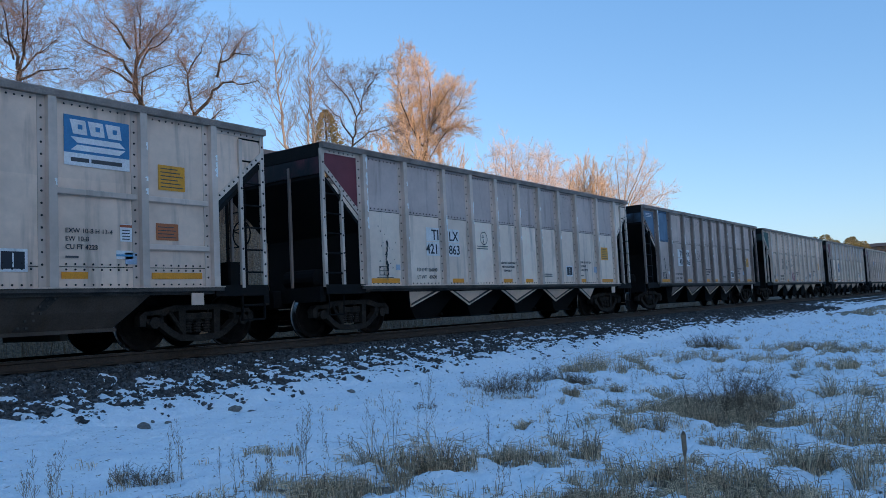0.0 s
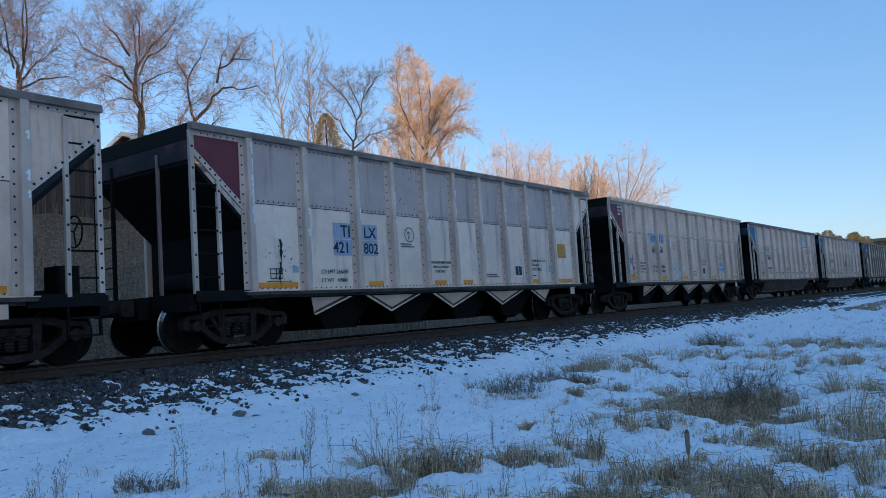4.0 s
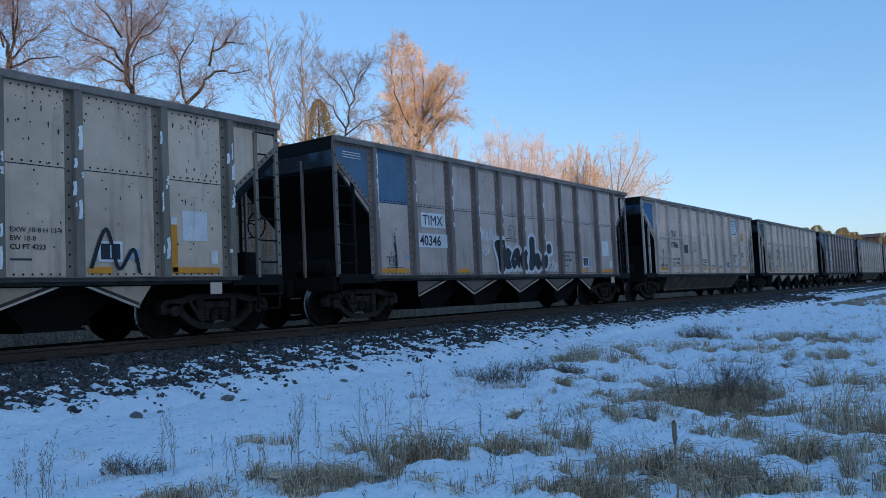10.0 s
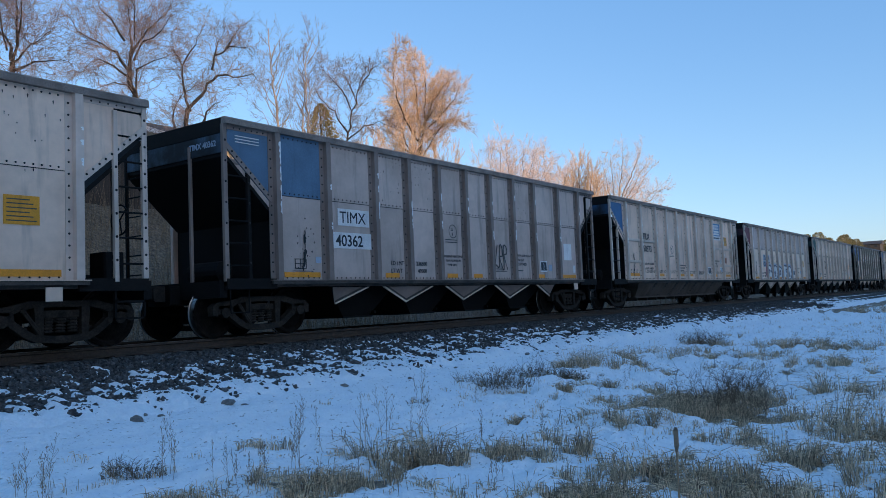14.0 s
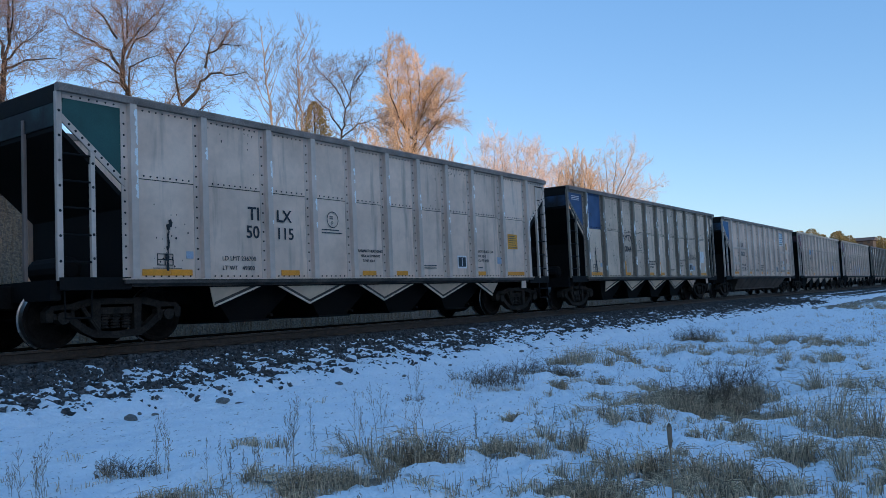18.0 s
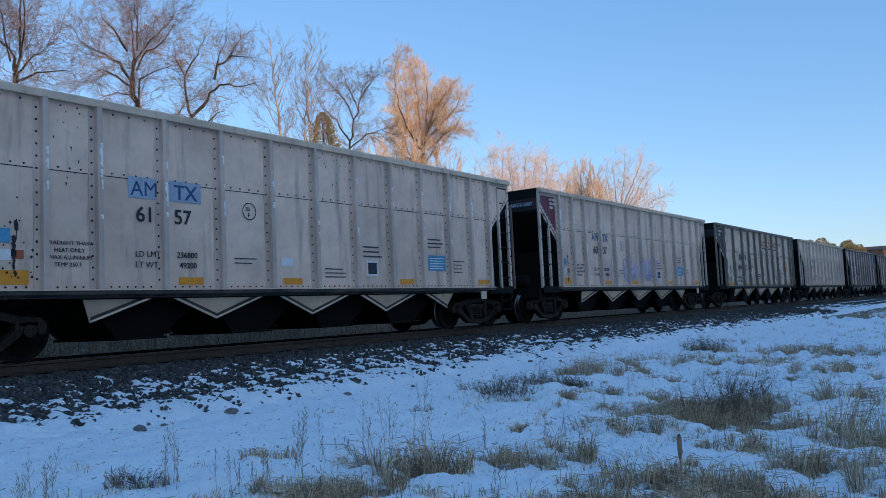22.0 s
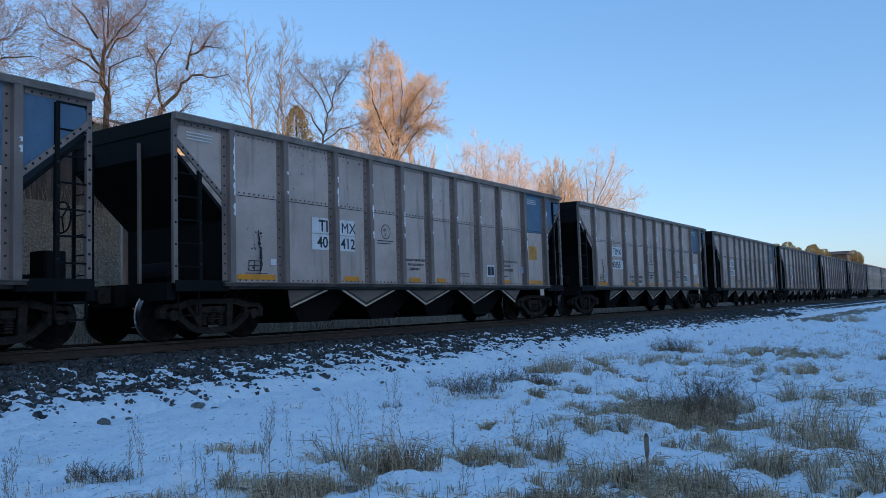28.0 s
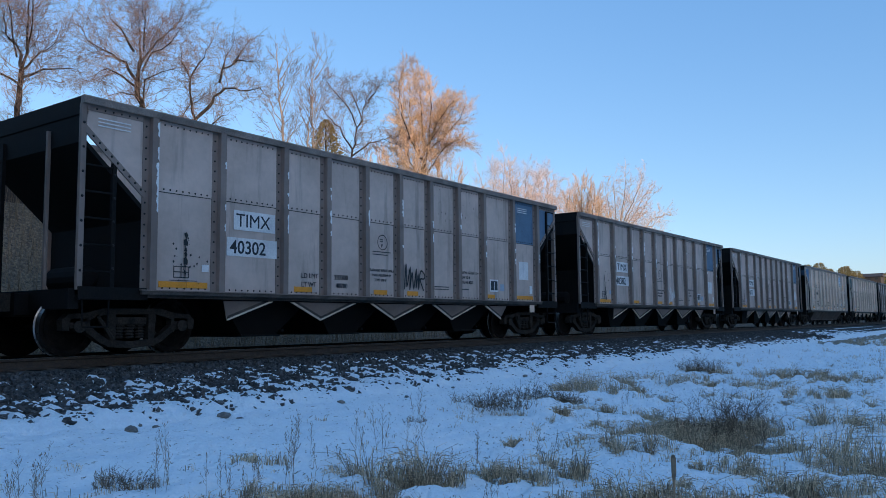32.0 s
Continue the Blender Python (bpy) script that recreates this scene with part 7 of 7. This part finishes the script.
        part("rake_board", s.mesh("rake_board"), PAINT["white"], house)
    for x in (27.0, 30.5, 34.0):
        w = part("window", Shape().box(x - 0.7, x + 0.7, y0 - 0.05, y0 + 0.03, 6.9, 8.3).mesh("window"), GLASS, house)
        part("window_frame", Shape().box(x - 0.78, x - 0.7, y0 - 0.08, y0 + 0.03, 6.82, 8.38).box(x + 0.7, x + 0.78, y0 - 0.08, y0 + 0.03, 6.82, 8.38).box(x - 0.7, x + 0.7, y0 - 0.08, y0 + 0.03, 6.82, 6.9)
             .box(x - 0.7, x + 0.7, y0 - 0.08, y0 + 0.03, 8.3, 8.38).mesh("window_frame"), PAINT["white"], w)


# ---------------------------------------------------------------- grass, weeds and stones before the track
def blades(rng, x, y, z, spread, height, n, lean=0.9, r=0.0018, comb=None):
    """A small tussock: blades from one root mat, combed over to one side, with some flattened straw."""
    out = []
    comb = rng.uniform(0, 6.283) if comb is None else comb
    for i in range(n):
        a, q = rng.uniform(0, 6.283), math.sqrt(rng.random())
        bx, by = x + math.cos(a) * q * spread, y + math.sin(a) * q * spread
        flat = rng.random() < 0.30
        h = height * rng.uniform(0.3, 1.0) * (1 - 0.35 * q) * (0.25 if flat else 1.0)
        b = a if rng.random() < 0.5 else comb
        b += rng.gauss(0, 0.8)
        f = h * (rng.uniform(1.5, 3.5) if flat else lean * rng.uniform(0.1, 1.1))
        lx, ly = math.cos(b) * f, math.sin(b) * f
        m = (bx + lx * 0.40, by + ly * 0.40, z + h * 0.75)
        t = (bx + lx, by + ly, z + h * rng.uniform(0.55, 1.0))
        out.append(((bx, by, z - 0.04), m, r, r * 0.85, 0))
        out.append((m, t, r * 0.85, r * 0.3, 0))
    return out


def tussocks(rng, spread, height, n):
    """A ragged mat of tussocks with a few tall wisps."""
    out, comb = [], rng.uniform(0, 6.283)
    count = max(3, int(4 + spread * 9))
    for k in range(count):
        a, q = rng.uniform(0, 6.283), math.sqrt(rng.random()) * spread * 0.95
        u, w = math.cos(a) * q * 1.25, math.sin(a) * q * 0.75
        x, y = 0.59 * u + 0.81 * w, -0.81 * u + 0.59 * w
        size = rng.uniform(0.6, 1.15)
        out += blades(rng, x, y, 0, 0.065 * size + 0.035 * spread, height * rng.uniform(0.5, 1.1) * (1.15 - 0.4 * q / max(spread, 0.1)), int(n * 1.9 / count), 1.3, 0.0030, comb + rng.gauss(0, 0.9))
    for k in range(int(8 + spread * 14)):
        a, q = rng.uniform(0, 6.283), rng.random() * spread * 0.8
        out += blades(rng, math.cos(a) * q, math.sin(a) * q, 0, 0.02, height * rng.uniform(0.7, 1.15), 2, 0.5, 0.0022, comb)
    return out


def shrub_segs(rng, x, y, z, spread, height, n):
    """A low untidy bush: many short forking stems over a wide root area."""
    out = []
    for _ in range(n):
        a, q = rng.uniform(0, 6.283), math.sqrt(rng.random())
        u, w = math.cos(a) * q * spread * 0.62, math.sin(a) * q * spread * 0.42
        p = Vector((x + 0.59 * u + 0.81 * w, y - 0.81 * u + 0.59 * w, z - 0.04))
        d = Vector((rng.gauss(0, 0.42), rng.gauss(0, 0.42), 1)).normalized()
        L = height * rng.uniform(0.22, 1.0) * (1.1 - 0.6 * q * q)
        for k in range(3):
            e = p + d * L / 3
            out.append((tuple(p), tuple(e), 0.0028 - 0.0006 * k, 0.0022 - 0.0006 * k, 0))
            for _j in range(5):
                f = p.lerp(e, rng.random())
                sd = (d + Vector((rng.gauss(0, 0.9), rng.gauss(0, 0.9), rng.gauss(0, 0.4)))).normalized()
                out.append((tuple(f), tuple(f + sd * min(0.14, L * rng.uniform(0.15, 0.4))), 0.0017, 0.0008, 0))
            p = e
            d = (d + Vector((rng.gauss(0, 0.35), rng.gauss(0, 0.35), 0.1))).normalized()
    return out


def weed_segs(rng, x, y, z, h):
    """A single dry weed stalk with short seed branches."""
    out = []
    p = Vector((x, y, z - 0.03))
    d = Vector((rng.gauss(0, 0.08), rng.gauss(0, 0.08), 1)).normalized()
    n = 6
    for k in range(n):
        e = p + d * h / n
        out.append((tuple(p), tuple(e), 0.0021 - 0.00025 * k, 0.0019 - 0.00025 * k, 0))
        if k > 1:
            for _ in range(4):
                a = rng.uniform(0, 6.283)
                sd = Vector((math.cos(a) * 0.6, math.sin(a) * 0.6, 0.8)).normalized()
                f = p.lerp(e, rng.random())
                g = f + sd * h * rng.uniform(0.06, 0.26) * (1.2 - k / n)
                out.append((tuple(f), tuple(g), 0.0012, 0.0009, 0))
                out.append((tuple(g), tuple(g + Vector((0, 0, 0.012))), 0.0024, 0.0014, 0))
        p = e
        d = (d + Vector((rng.gauss(0, 0.05), rng.gauss(0, 0.05), 0.05))).normalized()
    return out


def make_plants():
    rng = random.Random(77)
    for x, y, s, h, n, kind in CLUMPS:
        z = ground_z(x, y)
        if kind == "shrub":
            o = new("dry_shrub", tubes_mesh("dry_shrub", shrub_segs(rng, 0, 0, 0, s * (1.1 if h < 0.5 else 0.85), h * 0.98, int(n * (2.2 if h < 0.5 else 1.3))), 3, SHRUB))
            tagged(o, "low leafless brown shrub standing in the snow", "shrub", "shrubs in the snow")
        elif kind == "weed":
            o = new("dry_weed", tubes_mesh("dry_weed", [q for _ in range(n) for q in weed_segs(rng, rng.gauss(0, s * 0.3), rng.gauss(0, s * 0.3), 0, h * rng.uniform(0.6, 1.05))], 3, REED))
            tagged(o, "thin dry weed stalks rising from the snow", "weed", "weeds in the snow")
        else:
            o = new("grass_tuft", tubes_mesh("grass_tuft", tussocks(rng, s, h, n), 3, GRASS))
            tagged(o, "tuft of dry yellow-brown grass in the snow", "grass", "grass tufts in the snow")
        o.location = (x, y, z)
    # sparse blades everywhere, thicker where the snow has gone
    segs = []
    for i in range(26000):
        x, y = rng.uniform(1.5, 11) if rng.random() < 0.55 else rng.uniform(8, 34), rng.uniform(-12.3, -5.6)
        if y > -6.2 + 0.05 * x or (x - 0) ** 2 + (y + 12.7) ** 2 < 4.0:
            continue
        b = bare(x, y)
        if rng.random() > 0.012 + max(0.0, b - 0.12) * 1.0:
            continue
        far = 1.0 + 0.03 * max(0.0, x - 8)
        segs += blades(rng, x, y, ground_z(x, y), rng.uniform(0.05, 0.12) * far, rng.uniform(0.05, 0.15) * far, 8, 1.2, 0.0027 * far)
    # thin stalks standing singly
    stalks = []
    for i in range(60):
        x = rng.uniform(1.8, 12)
        y = rng.uniform(-11.8, -6.6)
        if x * x + (y + 12.7) ** 2 > 9 and y < -6.4 - 0.05 * x:
            stalks += weed_segs(rng, x, y, ground_z(x, y), rng.uniform(0.12, 0.38))
    tagged(new("dry_stalks", tubes_mesh("dry_stalks", stalks, 3, REED)), "thin dry stalks scattered over the snow", "stalks", kind="stuff")
    tagged(new("dry_grass", tubes_mesh("dry_grass", segs, 3, GRASS)), "sparse dry grass poking through the snow", "grass", kind="stuff")
    # stalk with a dark head
    st = tagged(new("dried_stalk"), "dried brown mullein stalk with a thick seed head", "plant stalk")
    x, y = 4.81, -10.92
    part("stem", Shape().tube((0, 0, -0.5), (0.01, 0, 0.33), 0.007, 7, 0.006).mesh("stem"), REED, st)
    part("seed_head", Shape().tube((0.01, 0, 0.30), (0.012, 0, 0.34), 0.008, 8, 0.015).tube((0.012, 0, 0.34), (0.013, 0, 0.43), 0.015, 8, 0.016).tube((0.013, 0, 0.43), (0.013, 0, 0.45), 0.016, 8, 0.006).mesh("seed_head"), SHRUB, st)
    st.location = (x, y, -0.80)
    for x, y, s in ((7.26, -4.76, 0.075), (6.07, -5.17, 0.075), (4.85, -5.22, 0.085)):
        rock(rng, x, y, s)
    for i in range(26):
        rock(rng, rng.uniform(2.5, 16), rng.uniform(-5.4, -4.5), rng.uniform(0.02, 0.05))


def rock(rng, x, y, s):
    bm = bmesh.new()
    bmesh.ops.create_icosphere(bm, subdivisions=2, radius=1)
    sx, sy, sz = rng.uniform(0.9, 1.4), rng.uniform(0.7, 1.0), rng.uniform(0.5, 0.7)
    o3 = rng.uniform(0, 50)
    for v in bm.verts:
        k = 1 + 0.35 * noise.noise(v.co * 1.3 + Vector((o3, 0, 0)))
        v.co = Vector((v.co.x * sx * k, v.co.y * sy * k, v.co.z * sz * k)) * s
    me = bpy.data.meshes.new("rock")
    bm.to_mesh(me)
    bm.free()
    me.materials.append(ROCK)
    o = tagged(new("rock", me), "grey stone lying in the snow", "rock", "stones beside the ballast")
    o.location = (x, y, ground_z(x, y) + s * 0.2)
    o.rotation_euler.z = rng.uniform(0, 6)


# ---------------------------------------------------------------- build
make_ground()
make_ballast()
make_bank()
make_trees()
make_plants()
build_cars()
make_track()
motions()
